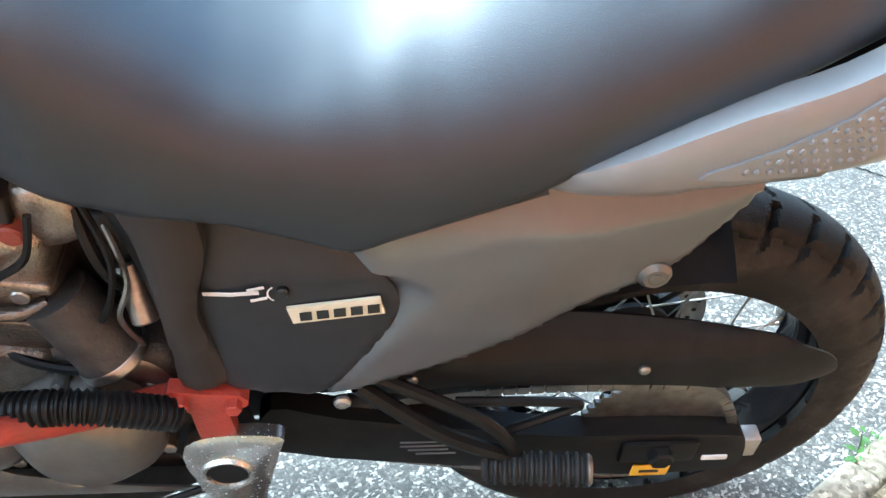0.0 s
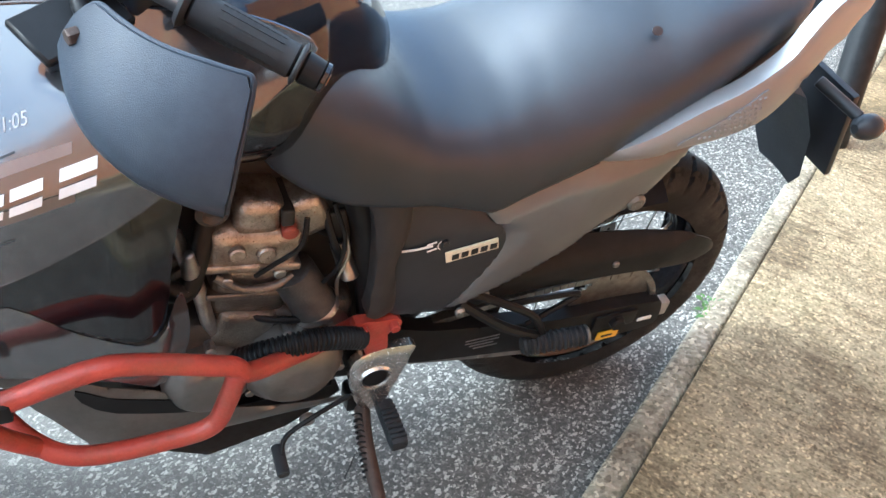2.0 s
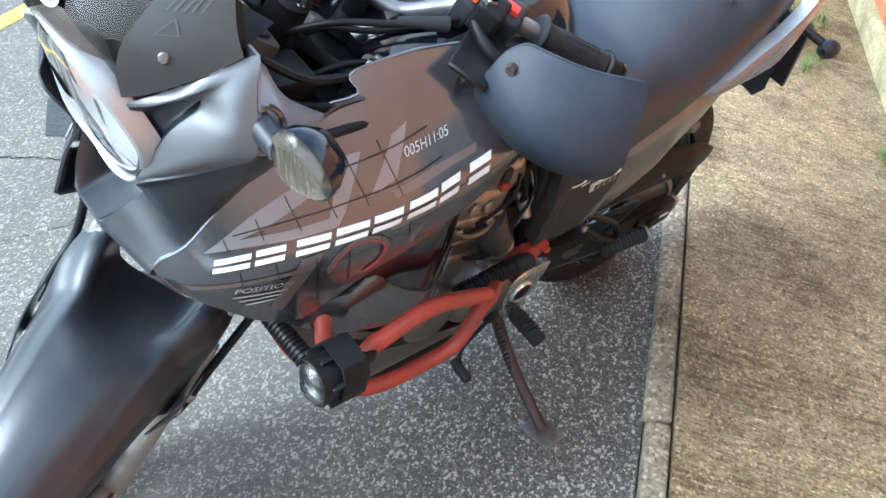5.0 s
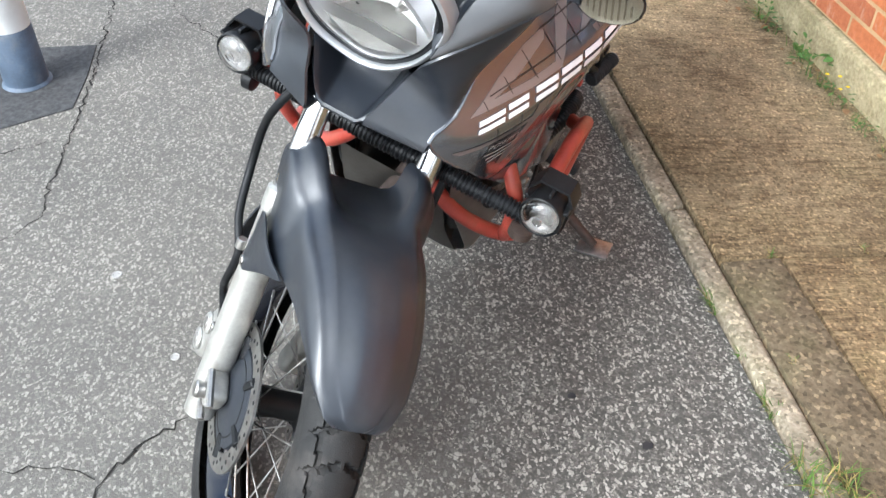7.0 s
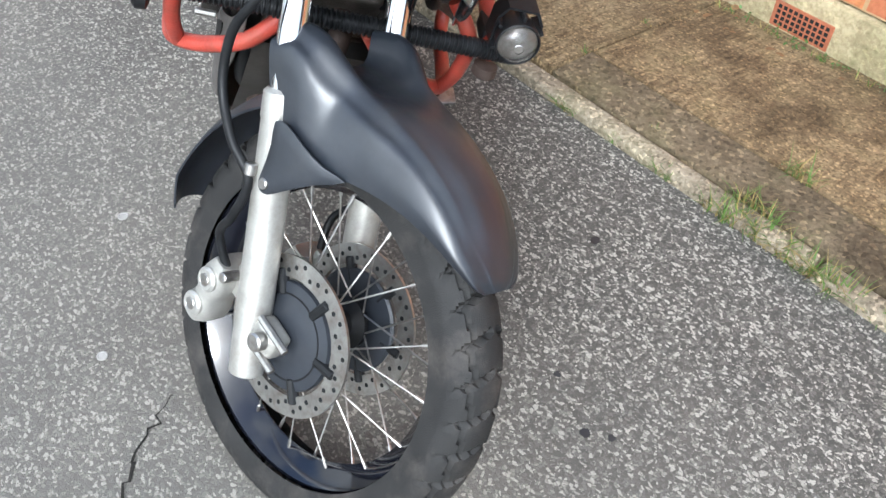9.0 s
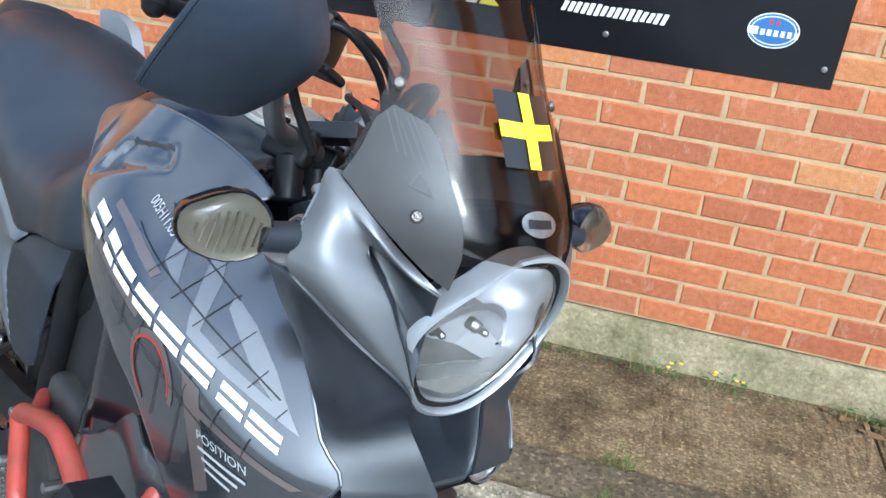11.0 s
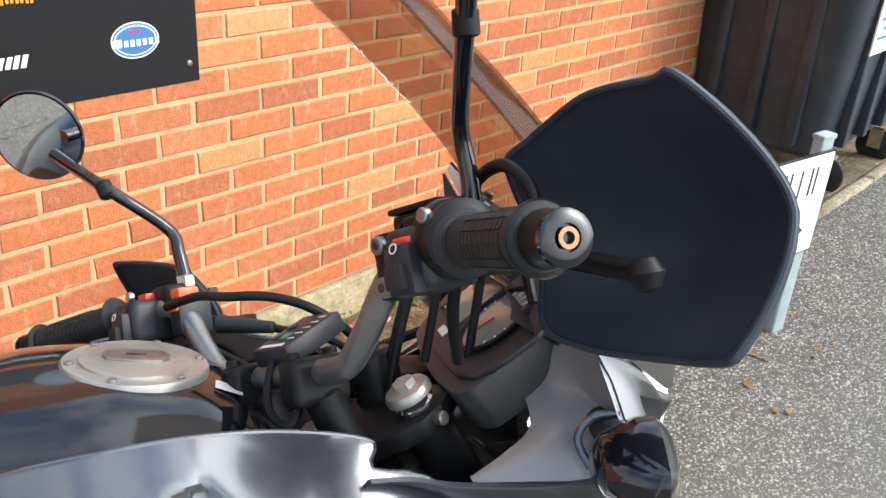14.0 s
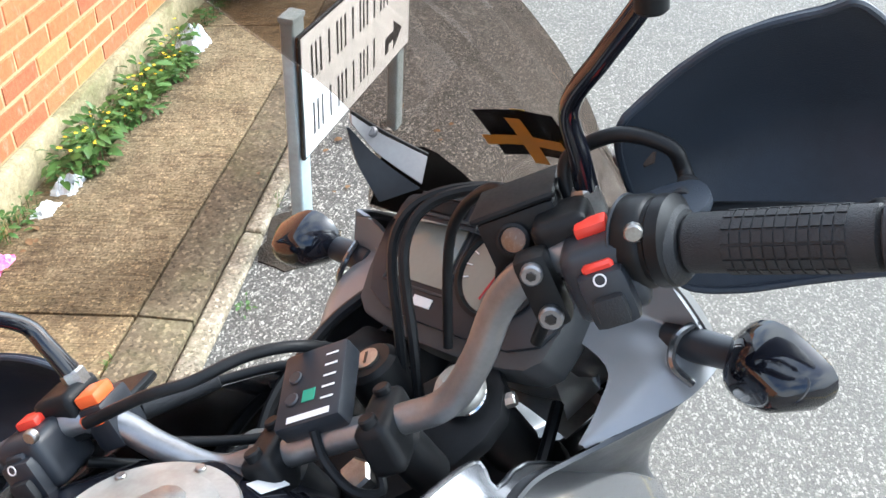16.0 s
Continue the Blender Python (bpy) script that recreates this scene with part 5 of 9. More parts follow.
for mir in (False, True):
    shroud(mir)
    s = -1 if mir else 1
    # dark inner cavity and lower deflector behind the shroud
    bm = panel([(1.10, 0.80), (1.02, 0.845), (0.93, 0.885), (0.865, 0.93), (0.845, 0.90), (0.872, 0.78), (0.885, 0.69), (0.905, 0.645), (0.99, 0.695), (1.08, 0.775)], lambda x, z: 0.222 - 0.5 * max(0, 0.93 - x), 0.004, 0.03)
    bpart("radiator_cowl", bm, GLOSS_BLACK, label="gloss black radiator cowl", mirror=mir)
    bm = panel([(1.19, 0.705), (1.10, 0.745), (1.06, 0.765), (0.99, 0.690), (0.905, 0.640), (0.875, 0.70), (0.862, 0.69), (0.862, 0.60), (0.90, 0.545), (0.96, 0.58), (1.06, 0.625), (1.15, 0.665)], lambda x, z: 0.226 - 0.5 * max(0, 0.92 - x) - 0.35 * max(0, x - 1.1), 0.006, 0.03, edge=0.003)
    bpart("lower_deflector", bm, GREY_PAINT, label="grey lower fairing deflector", mirror=mir)
    # side cover, cowl, grab rail
    bm = panel([(0.60, 0.800), (0.52, 0.774), (0.445, 0.742), (0.410, 0.712), (0.386, 0.690), (0.380, 0.650), (0.412, 0.585), (0.455, 0.520), (0.50, 0.522), (0.56, 0.540), (0.575, 0.62), (0.585, 0.72)], lambda x, z: 0.170 + 0.005 * math.sin(max(0.0, min(1.0, (z - 0.52) / 0.19)) * 3.1) - 0.2 * max(0, x - 0.54) - 0.30 * max(0.0, z - 0.702), 0.005, 0.010, edge=0.003)
    sc = bpart("side_cover", bm, MATT_PLASTIC, label="matt black side cover", mirror=mir)
    if not mir:
        bpart("badge", panel([(0.482, 0.667), (0.397, 0.680), (0.392, 0.658), (0.477, 0.645)], lambda x, z: 0.1775, 0.003, 0.05, smooth=0), CREAM_BADGE, sc, "cream badge with dark lettering bars")
        for i in range(5):
            x = 0.470 - i * 0.0155
            z = 0.6505 + i * 0.0023
            bpart("badge_bar", panel([(x, z), (x - 0.011, z + 0.0016), (x - 0.0105, z + 0.0125), (x + 0.0005, z + 0.0109)], lambda a, b: 0.1792, 0.001, 0.05, smooth=0), BLACK_DECAL, sc)
        for k, (x0, x1, z) in enumerate(((0.555, 0.505, 0.683), (0.515, 0.500, 0.690), (0.513, 0.498, 0.676))):
            bpart("marking_bar", panel(strip((x0, z), (x1, z + 0.004), 0.003 if k else 0.0045), lambda a, b: 0.176 - 0.2 * max(0, a - 0.54), 0.0008, 0.05, smooth=0), WHITE_DECAL, sc)
        bm = bmesh.new()
        grid_faces(bm, [[Vector((0.487 + r * math.cos(a), 0.1765, 0.686 + r * math.sin(a))) for r in (0.011, 0.0095)] for a in np.linspace(radians(-60), radians(60), 14)], closed=False)
        bpart("marking", bm, WHITE_DECAL, sc)
        bpart("adjuster_hole", rod((0.484, 0.16, 0.686), (0.484, 0.1772, 0.686), 0.006, 12), BLACK_DECAL, sc)

    def cowl_y(x, z):
        top = lerp(x, [(0.05, 0.803), (0.21, 0.792), (0.264, 0.800), (0.384, 0.760), (0.44, 0.730)])
        low = lerp(x, [(0.05, 0.770), (0.085, 0.715), (0.117, 0.678), (0.218, 0.632), (0.324, 0.562), (0.45, 0.515)])
        v = (z - low) / max(0.03, top - low)
        y = 0.180 - 0.045 * max(0.0, (0.25 - x) / 0.25) - 0.010 * (v - 0.55) ** 2 * 4
        y -= 0.05 * max(0.0, v - 0.78)
        # the front leg falls away forward of a firm curved crease
        edge = lerp(z, [(0.515, 0.452), (0.53, 0.440), (0.613, 0.385), (0.655, 0.353), (0.678, 0.345), (0.698, 0.360), (0.706, 0.40), (0.712, 0.45)])
        return y - 0.34 * max(0.0, min(0.055, x - edge))

    bm = panel([(0.425, 0.737), (0.385, 0.758), (0.32, 0.784), (0.266, 0.802), (0.20, 0.803), (0.13, 0.805), (0.055, 0.806), (0.063, 0.775), (0.083, 0.735), (0.118, 0.680), (0.21, 0.636), (0.30, 0.580), (0.36, 0.548), (0.43, 0.515), (0.452, 0.520), (0.440, 0.534), (0.388, 0.640), (0.384, 0.680), (0.405, 0.709)], cowl_y, 0.005, 0.009, smooth=3, edge=0.003)
    cw = bpart("side_cowl", bm, TAIL_GRAPHITE, label="graphite grey side cowl", mirror=mir)
    screw((0.435, s * 0.183, 0.523), (0, s, 0), 0.009, STEEL, cw)
    screw((0.138, s * (cowl_y(0.138, 0.684) + 0.001), 0.684), (0, s, 0), 0.017, BELLY, cw, name="rubber_plug")
    # thin trim line under the seat
    bpart("seat_trim", panel(strip((0.425, 0.744), (0.262, 0.812), 0.006), lambda x, z: 0.180, 0.014, 0.03, smooth=0), MATT_PLASTIC, mirror=mir)

    def rail_y(x, z):
        low = lerp(x, [(-0.10, 0.95), (-0.057, 0.884), (-0.02, 0.850), (0.037, 0.834), (0.137, 0.821), (0.27, 0.806)])
        y = 0.202 - 0.10 * max(0, -x) ** 1.0 - 0.28 * max(0.0, 0.18 - x) ** 2 - 3.0 * max(0, x - 0.18) ** 2
        return y - 14.0 * max(0.0, min(0.03, low + 0.028 - z)) ** 2

    RAIL = [(0.276, 0.811), (0.255, 0.828), (0.215, 0.854), (0.129, 0.899), (0.053, 0.930), (-0.004, 0.972), (-0.03, 1.018), (-0.06, 1.05), (-0.11, 1.065), (-0.16, 1.058), (-0.135, 1.00), (-0.085, 0.930), (-0.057, 0.884), (-0.02, 0.850), (0.037, 0.834), (0.137, 0.821), (0.24, 0.806), (0.268, 0.806)]
    bm = panel(RAIL, rail_y, 0.030, 0.015, smooth=3, edge=0.003)
    rail = bpart("grab_rail", bm, PALE_SILVER, label="silver passenger grab rail", mirror=mir)
    pad = panel([(0.153, 0.845), (0.10, 0.872), (0.05, 0.902), (0.020, 0.925), (0.010, 0.890), (0.020, 0.862), (0.05, 0.848)], lambda x, z: rail_y(x, z) + 0.0025, 0.003, 0.012)
    pd = bpart("grip_pad", pad, PALE_SILVER, rail, "silver grip pad with small bumps", mirror=mir)
    bump_mesh = mesh_from(lathe([(0.0032, 0), (0.0027, 0.0016), (0.0012, 0.0026)], 8), "pad_bump", PALE_SILVER)
    for i in range(14):
        for j in range(8):
            x = 0.020 + i * 0.0098 + (0.0049 if j % 2 else 0)
            z = 0.853 + j * 0.0095
            top = 0.921 - max(0, (x - 0.02)) * 0.60
            low = 0.851 + max(0, 0.05 - x) * 0.45
            if low < z < top - 0.004 and x < 0.145:
                ob = new("pad_bump", bump_mesh)
                ob.parent = pd
                ob.matrix_local = Matrix.Translation((x, s * (rail_y(x, z) + 0.0022), z)) @ Matrix.Rotation(radians(-90 * s), 4, "X")

# tail, mudguard and rear lamps
rings = []
for x, w, lo, hi in ((0.10, 0.13, 0.80, 0.90), (0.0, 0.12, 0.82, 0.95), (-0.10, 0.11, 0.88, 1.02), (-0.18, 0.09, 0.93, 1.04), (-0.24, 0.07, 0.97, 1.035)):
    rings.append(body_ring(x, w, lo, hi, 24, 3))
tail = bpart("tail_unit", loft(rings), MATT_PLASTIC, label="black plastic tail unit")
bpart("tail_lamp", box((-0.262, -0.06, 0.965), (-0.20, 0.06, 1.02), 0.018, 3), RED_DECAL, tail)
bm = bmesh.new()
rings = [[Vector((x, y, z + 0.015 * (1 - (y / 0.09) ** 2))) for y in np.linspace(-w, w, 7)] for x, z, w in ((-0.02, 0.80, 0.09), (-0.12, 0.84, 0.09), (-0.21, 0.80, 0.09), (-0.28, 0.70, 0.085), (-0.33, 0.58, 0.075), (-0.345, 0.53, 0.05))]
grid_faces(bm, rings, closed=False, cap=False)
bmesh.ops.solidify(bm, geom=bm.faces[:], thickness=0.005)
mud = bpart("rear_mudguard", bm, MATT_PLASTIC, label="black plastic rear mudguard")
bpart("plate_holder", box((-0.352, -0.10, 0.60), (-0.338, 0.10, 0.80), 0.004, 2, Matrix.Translation((-0.345, 0, 0.7)) @ Matrix.Rotation(radians(14), 4, "Y") @ Matrix.Translation((0.345, 0, -0.7))), MATT_PLASTIC, mud)
for s in (1, -1):
    st = rod((-0.24, s * 0.07, 0.82), (-0.275, s * 0.155, 0.80), 0.011, 12)
    ri = bpart("rear_indicator", st, MATT_PLASTIC, label="small black rear indicator")
    q = Matrix.Translation((-0.283, s * 0.175, 0.795)) @ Matrix.Rotation(radians(90), 4, "Y")
    bpart("body", lathe([(0.008, 0.034), (0.019, 0.024), (0.023, 0.008), (0.022, -0.008), (0.019, -0.012)], 20, q), MATT_PLASTIC, ri)
    bpart("lens", lathe([(0.020, -0.009), (0.017, -0.020), (0.008, -0.025)], 20, q), AMBER, ri)



# -- front fairing --
# scoop under the lamp, between two ridges that run down and forwards to the lip
RIDGE = [(1.338, 0.070, 0.928), (1.352, 0.062, 0.906), (1.366, 0.054, 0.889), (1.377, 0.046, 0.872), (1.385, 0.039, 0.858)]
FLOOR = [(1.290, 0.918), (1.300, 0.893), (1.322, 0.872), (1.358, 0.858), (1.3885, 0.851)]
ridge = smooth_path([Vector(v) for v in RIDGE], 5)
deep = smooth_path([Vector((x, 0, z)) for x, z in FLOOR], 5)
rows = []
for r, f in zip(ridge, deep):
    row = []
    for t in np.linspace(-1, 1, 33):
        k = min(1.0, (1 - abs(t)) / 0.34)
        k = k * k * (3 - 2 * k)
        row.append(Vector((r.x + (f.x - r.x) * k, r.y * t, r.z + (f.z - r.z) * k)))
    rows.append(row)
# the lip rolls under
last = rows[-1]
for dx, dz in ((0.002, -0.004), (0.000, -0.009), (-0.008, -0.013), (-0.030, -0.015)):
    rows.append([v + Vector((dx, 0, dz)) for v in last])
bm = grid_faces(bmesh.new(), rows, closed=False, cap=False)
bmesh.ops.recalc_face_normals(bm, faces=bm.faces)
bmesh.ops.solidify(bm, geom=bm.faces[:], thickness=0.003)
beak = bpart("beak", bm, FENDER_PLASTIC, label="black moulded beak under the headlamp", fair=True)
bm = bmesh.new()
grid_faces(bm, [[Vector((x, y * w, z)) for y in np.linspace(-1, 1, 9)] for x, w, z in ((1.362, 0.045, 0.836), (1.34, 0.115, 0.836), (1.28, 0.13, 0.828), (1.20, 0.11, 0.84))], closed=False, cap=False)
bmesh.ops.solidify(bm, geom=bm.faces[:], thickness=0.004)
bpart("beak_floor", bm, MATT_PLASTIC, beak, fair=True)

for mir in (False, True):
    s = -1 if mir else 1
    def patch(lines, n=14, bulge=0.0, bm=None):
        """A skin through smooth lines, each resampled to n points; bulge swells it sideways."""
        rows = []
        for line in lines:
            p = smooth_path([Vector(q) for q in line], 8)
            rows.append([p[round(k * (len(p) - 1) / (n - 1))] for k in range(n)])
        cols = [smooth_path([r[k] for r in rows], 4) for k in range(n)]
        m = len(cols[0])
        grid = [[Vector((c[r].x, s * (c[r].y + bulge * math.sin(math.pi * r / (m - 1)) * math.sin(math.pi * (0.15 + 0.7 * k / (n - 1)))), c[r].z)) for k, c in enumerate(cols)] for r in range(m)]
        return grid_faces(bm or bmesh.new(), grid, closed=False, cap=False)

    # silver cheek: a band folded round a dark wedge-shaped scoop, pinched at its upper and lower front ends
    OUTER = [(1.373, 0.106, 1.095), (1.334, 0.130, 1.119), (1.308, 0.157, 1.147), (1.259, 0.178, 1.176), (1.267, 0.194, 1.151), (1.274, 0.209, 1.123), (1.279, 0.219, 1.101), (1.283, 0.221, 1.080), (1.313, 0.187, 1.050), (1.343, 0.149, 1.017), (1.369, 0.107, 0.985)]
    INNER = [(1.3725, 0.107, 1.091), (1.355, 0.124, 1.099), (1.338, 0.138, 1.108), (1.320, 0.151, 1.117), (1.311, 0.157, 1.119), (1.3135, 0.159, 1.108), (1.325, 0.153, 1.093), (1.340, 0.142, 1.069), (1.349, 0.133, 1.047), (1.357, 0.122, 1.025), (1.3685, 0.108, 0.989)]
    count = len(OUTER)
    swell = [0.0, 0.003, 0.008, 0.011, 0.013, 0.014, 0.014, 0.013, 0.010, 0.006, 0.0]
    BAND = [tuple(Vector(a).lerp(Vector(b), 0.5) + Vector((0.4, 0.9, 0.0)) * w) for a, b, w in zip(OUTER, INNER, swell)]
    fade = [min(1.0, 0.12 + 3.2 * min(k, count - 1 - k) / (count - 1)) for k in range(count)]
    ROUND = [tuple(Vector(v) + Vector((-0.003, -0.003, 0.0)) * f + (Vector(b) - Vector(v)) * -0.04) for v, b, f in zip(INNER, BAND, fade)]
    SUNK = [tuple(Vector(v) + Vector((-0.010, -0.015, 0.0)) * f) for v, f in zip(INNER, fade)]
    bm = patch([OUTER, BAND, INNER, ROUND], 61)
    bmesh.ops.remove_doubles(bm, verts=bm.verts, dist=0.0003)
    bmesh.ops.recalc_face_normals(bm, faces=bm.faces)
    bmesh.ops.solidify(bm, geom=bm.faces[:], thickness=0.003)
    ck = bpart("headlamp_cowl", bm, SILVER_PAINT, label="silver headlamp cowl cheek with a dark scoop", fair=True)
    a, c = Vector(INNER[0]), Vector(INNER[-1])
    LAMP_SIDE = [tuple(a.lerp(c, k / (count - 1)) + Vector((-0.010, -0.008, 0)) * fade[k]) for k in range(count)]
    bm = patch([ROUND, SUNK, LAMP_SIDE], 61)
    bmesh.ops.recalc_face_normals(bm, faces=bm.faces)
    bmesh.ops.solidify(bm, geom=bm.faces[:], thickness=0.002)
    # floor in a dark colour that includes the hollow's shade
    bpart("cowl_scoop", bm, FENDER_PLASTIC, ck, "dark scoop", fair=True)
    # the cowl's inner face runs down into a pointed wing
    FREE = [(1.154, 0.160, 1.051), (1.185, 0.159, 1.072), (1.211, 0.152, 1.093), (1.214, 0.115, 1.112), (1.204, 0.077, 1.126), (1.232, 0.090, 1.152)]
    CREASE = [(1.156, 0.163, 1.050), (1.200, 0.195, 1.062), (1.240, 0.217, 1.072), (1.2815, 0.219, 1.084), (1.2725, 0.207, 1.123), (1.259, 0.178, 1.176)]
    MIDDLE = [(1.155, 0.162, 1.052), (1.196, 0.178, 1.074), (1.232, 0.186, 1.098), (1.262, 0.172, 1.116), (1.254, 0.142, 1.138), (1.252, 0.136, 1.168)]
    bm = patch([CREASE, MIDDLE, FREE], 22)
    bmesh.ops.recalc_face_normals(bm, faces=bm.faces)
    bmesh.ops.solidify(bm, geom=bm.faces[:], thickness=0.004)
    # same silver as the cheek, in a paler copy that holds its brighter light
    inner = bpart("inner_cowl", bm, PALE_SILVER, label="silver inner cowl with a pointed wing and a screw", fair=True)
    screw((1.262, s * 0.152, 1.134), (-0.55, -s * 0.25, 0.8), 0.008, STEEL, inner, fair=True)
    bpart("boot_ring", tube([(1.243, s * 0.216, 1.082), (1.236, s * 0.200, 1.102), (1.250, s * 0.196, 1.120), (1.272, s * 0.203, 1.125)], 0.004, 8), GREY_PAINT, inner, fair=True)
    # matt black flank between shroud and cowl, hollowed under the cowl's edge
    seam = smooth_path([Vector((x, shroud_y(x, z) - 0.007, z - 0.005)) for x, z in ((1.088, 1.056), (1.12, 1.048), (1.165, 1.026), (1.216, 0.986), (1.250, 0.960), (1.280, 0.934), (1.308, 0.907), (1.330, 0.885), (1.348, 0.866), (1.362, 0.848))], 5)
    rim = [(1.090, 0.160, 1.062), (1.125, 0.156, 1.058), (1.160, 0.166, 1.053), (1.225, 0.206, 1.066), (1.282, 0.217, 1.078), (1.325, 0.166, 1.031), (1.366, 0.107, 0.983), (1.341, 0.074, 0.930), (1.3665, 0.055, 0.889), (1.3855, 0.039, 0.857)]
    rim = smooth_path([Vector((x + (0.027 * max(0.0, min(1.0, (x - 1.12) / 0.1)) if mir else 0.0), y - s * 0.066 * max(0.0, z - 0.95), z)) for x, y, z in rim], 5)
    rows = []
    for k, (o, i) in enumerate(zip(seam, rim)):
        u = k / (len(seam) - 1)
        out = Vector((0.5, 0.8, 0.0)) * (0.010 * math.sin(math.pi * min(1.0, u * 1.15)) * (1 - u * u))
        dip = Vector((-0.4, -0.9, 0.0)) * 0.012 * max(0.0, 1 - abs(u - 0.50) / 0.22)
        rows.append([Vector((v.x, s * v.y, v.z)) for v in smooth_path([o, o.lerp(i, 0.12) + out * 0.3, o.lerp(i, 0.35) + out, o.lerp(i, 0.60) + out * 0.8 + dip * 0.3, o.lerp(i, 0.88) + dip, i], 4)])
    rows += [[v + Vector((dx, 0, dz)) for v in rows[-1]] for dx, dz in ((0.001, -0.005), (-0.004, -0.010), (-0.030, -0.013))]
    bm = grid_faces(bmesh.new(), rows, closed=False, cap=False)
    bmesh.ops.recalc_face_normals(bm, faces=bm.faces)
    bmesh.ops.solidify(bm, geom=bm.faces[:], thickness=0.004)
    bpart("fairing_flank", bm, FENDER_PLASTIC, label="matt black fairing flank")
    # front indicator
    tip = Vector((1.270, s * 0.312, 1.108))
    root = Vector((1.266, s * 0.175, 1.105))
    ind = bpart("front_indicator", rod(root, root.lerp(tip, 0.58), 0.017, 16, r2=0.014), MATT_PLASTIC, fair=True, label="black stalked front indicator with smoked lens")
    q = Matrix.Translation((1.271, s * 0.241, 1.114)) @ Matrix.Rotation(radians(12 * s), 4, "Z")
    hexa = rounded([(0.0, 0.014), (0.018, 0.033), (0.042, 0.036), (0.074, 0.022), (0.088, 0.010), (0.088, -0.010), (0.072, -0.026), (0.040, -0.034), (0.014, -0.028), (0.0, -0.012)], 2)

    def rim_row(x, k):
        return [q @ Vector((x, s * (0.042 + (y - 0.042) * k), z * k)) for y, z in hexa]

    bpart("indicator_body", loft([rim_row(-0.044, 0.35), rim_row(-0.038, 0.62), rim_row(-0.010, 0.97), rim_row(0.004, 1.0)]), GLOSS_BLACK, ind, "glossy black shell", fair=True)
    bpart("lens", loft([rim_row(0.0045, 0.97), rim_row(0.009, 0.90), rim_row(0.015, 0.70), rim_row(0.017, 0.35)]), INDICATOR_LENS, ind, "smoked ribbed lens", fair=True)
    for k in range(9):
        u = 0.10 + 0.10 * k
        lo, hi = q @ Vector((0.0155, s * (0.006 + 0.080 * u), -0.024)), q @ Vector((0.0155, s * (0.006 + 0.080 * u - 0.010), 0.024))
        bpart("lens_rib", rod(lo.lerp(hi, 0.5 - 0.42 * math.sin(math.pi * u)), lo.lerp(hi, 0.5 + 0.42 * math.sin(math.pi * u)), 0.0016, 6), INDICATOR_LENS, ind, fair=True)
    bpart("lens_backing", loft([rim_row(0.0041, 0.90), rim_row(0.0044, 0.90)]), FORK_ALLOY, ind, fair=True)

# headlamp: one shield-shaped lamp
RIM_SILVER = worn("lamp_rim_silver", (0.44, 0.45, 0.46), 0.34, metal=0.6, vary=0.08, scale=20)
LAMP = [(0.0, 1.132), (0.052, 1.118), (0.095, 1.082), (0.120, 1.035), (0.117, 0.995), (0.088, 0.945), (0.045, 0.912), (0.0, 0.902), (-0.045, 0.912), (-0.088, 0.945), (-0.117, 0.995), (-0.120, 1.035), (-0.095, 1.082), (-0.052, 1.118)]
LC = Vector((0.0, 1.017))


def lamp_ring(scale, depth, n=56):
    pts = rounded(LAMP, 4)
    out = []
    for y, z in pts:
        dy, dz = (y - LC.x) * scale * 0.925, (z - LC.y) * scale * 0.925
        lean = 0.25 * dz
        x = 1.380 + lean - 1.6 * dy * dy + depth + 0.6 * forward_right(dy)
        out.append(Vector((x, LC.x + dy, LC.y + dz + 0.012)))
    return out


bm = grid_faces(bmesh.new(), [lamp_ring(1.06, -0.02), lamp_ring(1.06, 0.002), lamp_ring(1.045, 0.008), lamp_ring(1.005, 0.010), lamp_ring(0.985, 0.007), lamp_ring(0.975, -0.002), lamp_ring(0.975, -0.02)], cap=False)
lamp = bpart("headlamp", bm, RIM_SILVER, label="large shield-shaped headlamp with silver rim")
bpart("lamp_seal", grid_faces(bmesh.new(), [lamp_ring(0.980, -0.010), lamp_ring(0.975, -0.001), lamp_ring(0.935, -0.004), lamp_ring(0.90, -0.001), lamp_ring(0.90, -0.012)], cap=False), FRAME_BLACK, lamp)
glass = bpart("lamp_glass", grid_faces(bmesh.new(), [lamp_ring(0.905, 0.000), lamp_ring(0.80, 0.0055), lamp_ring(0.55, 0.0095), lamp_ring(0.25, 0.012), lamp_ring(0.02, 0.0125), lamp_ring(0.02, 0.0095), lamp_ring(0.25, 0.009), lamp_ring(0.55, 0.0065), lamp_ring(0.80, 0.0025), lamp_ring(0.905, -0.003)], cap=False), LAMP_GLASS, lamp, "clear lamp glass")
glass.visible_shadow = False
bpart("lamp_bowl", grid_faces(bmesh.new(), [lamp_ring(0.90, -0.006), lamp_ring(0.86, -0.03), lamp_ring(0.70, -0.065), lamp_ring(0.40, -0.085), lamp_ring(0.05, -0.09)], cap=False), REFLECTOR, lamp)
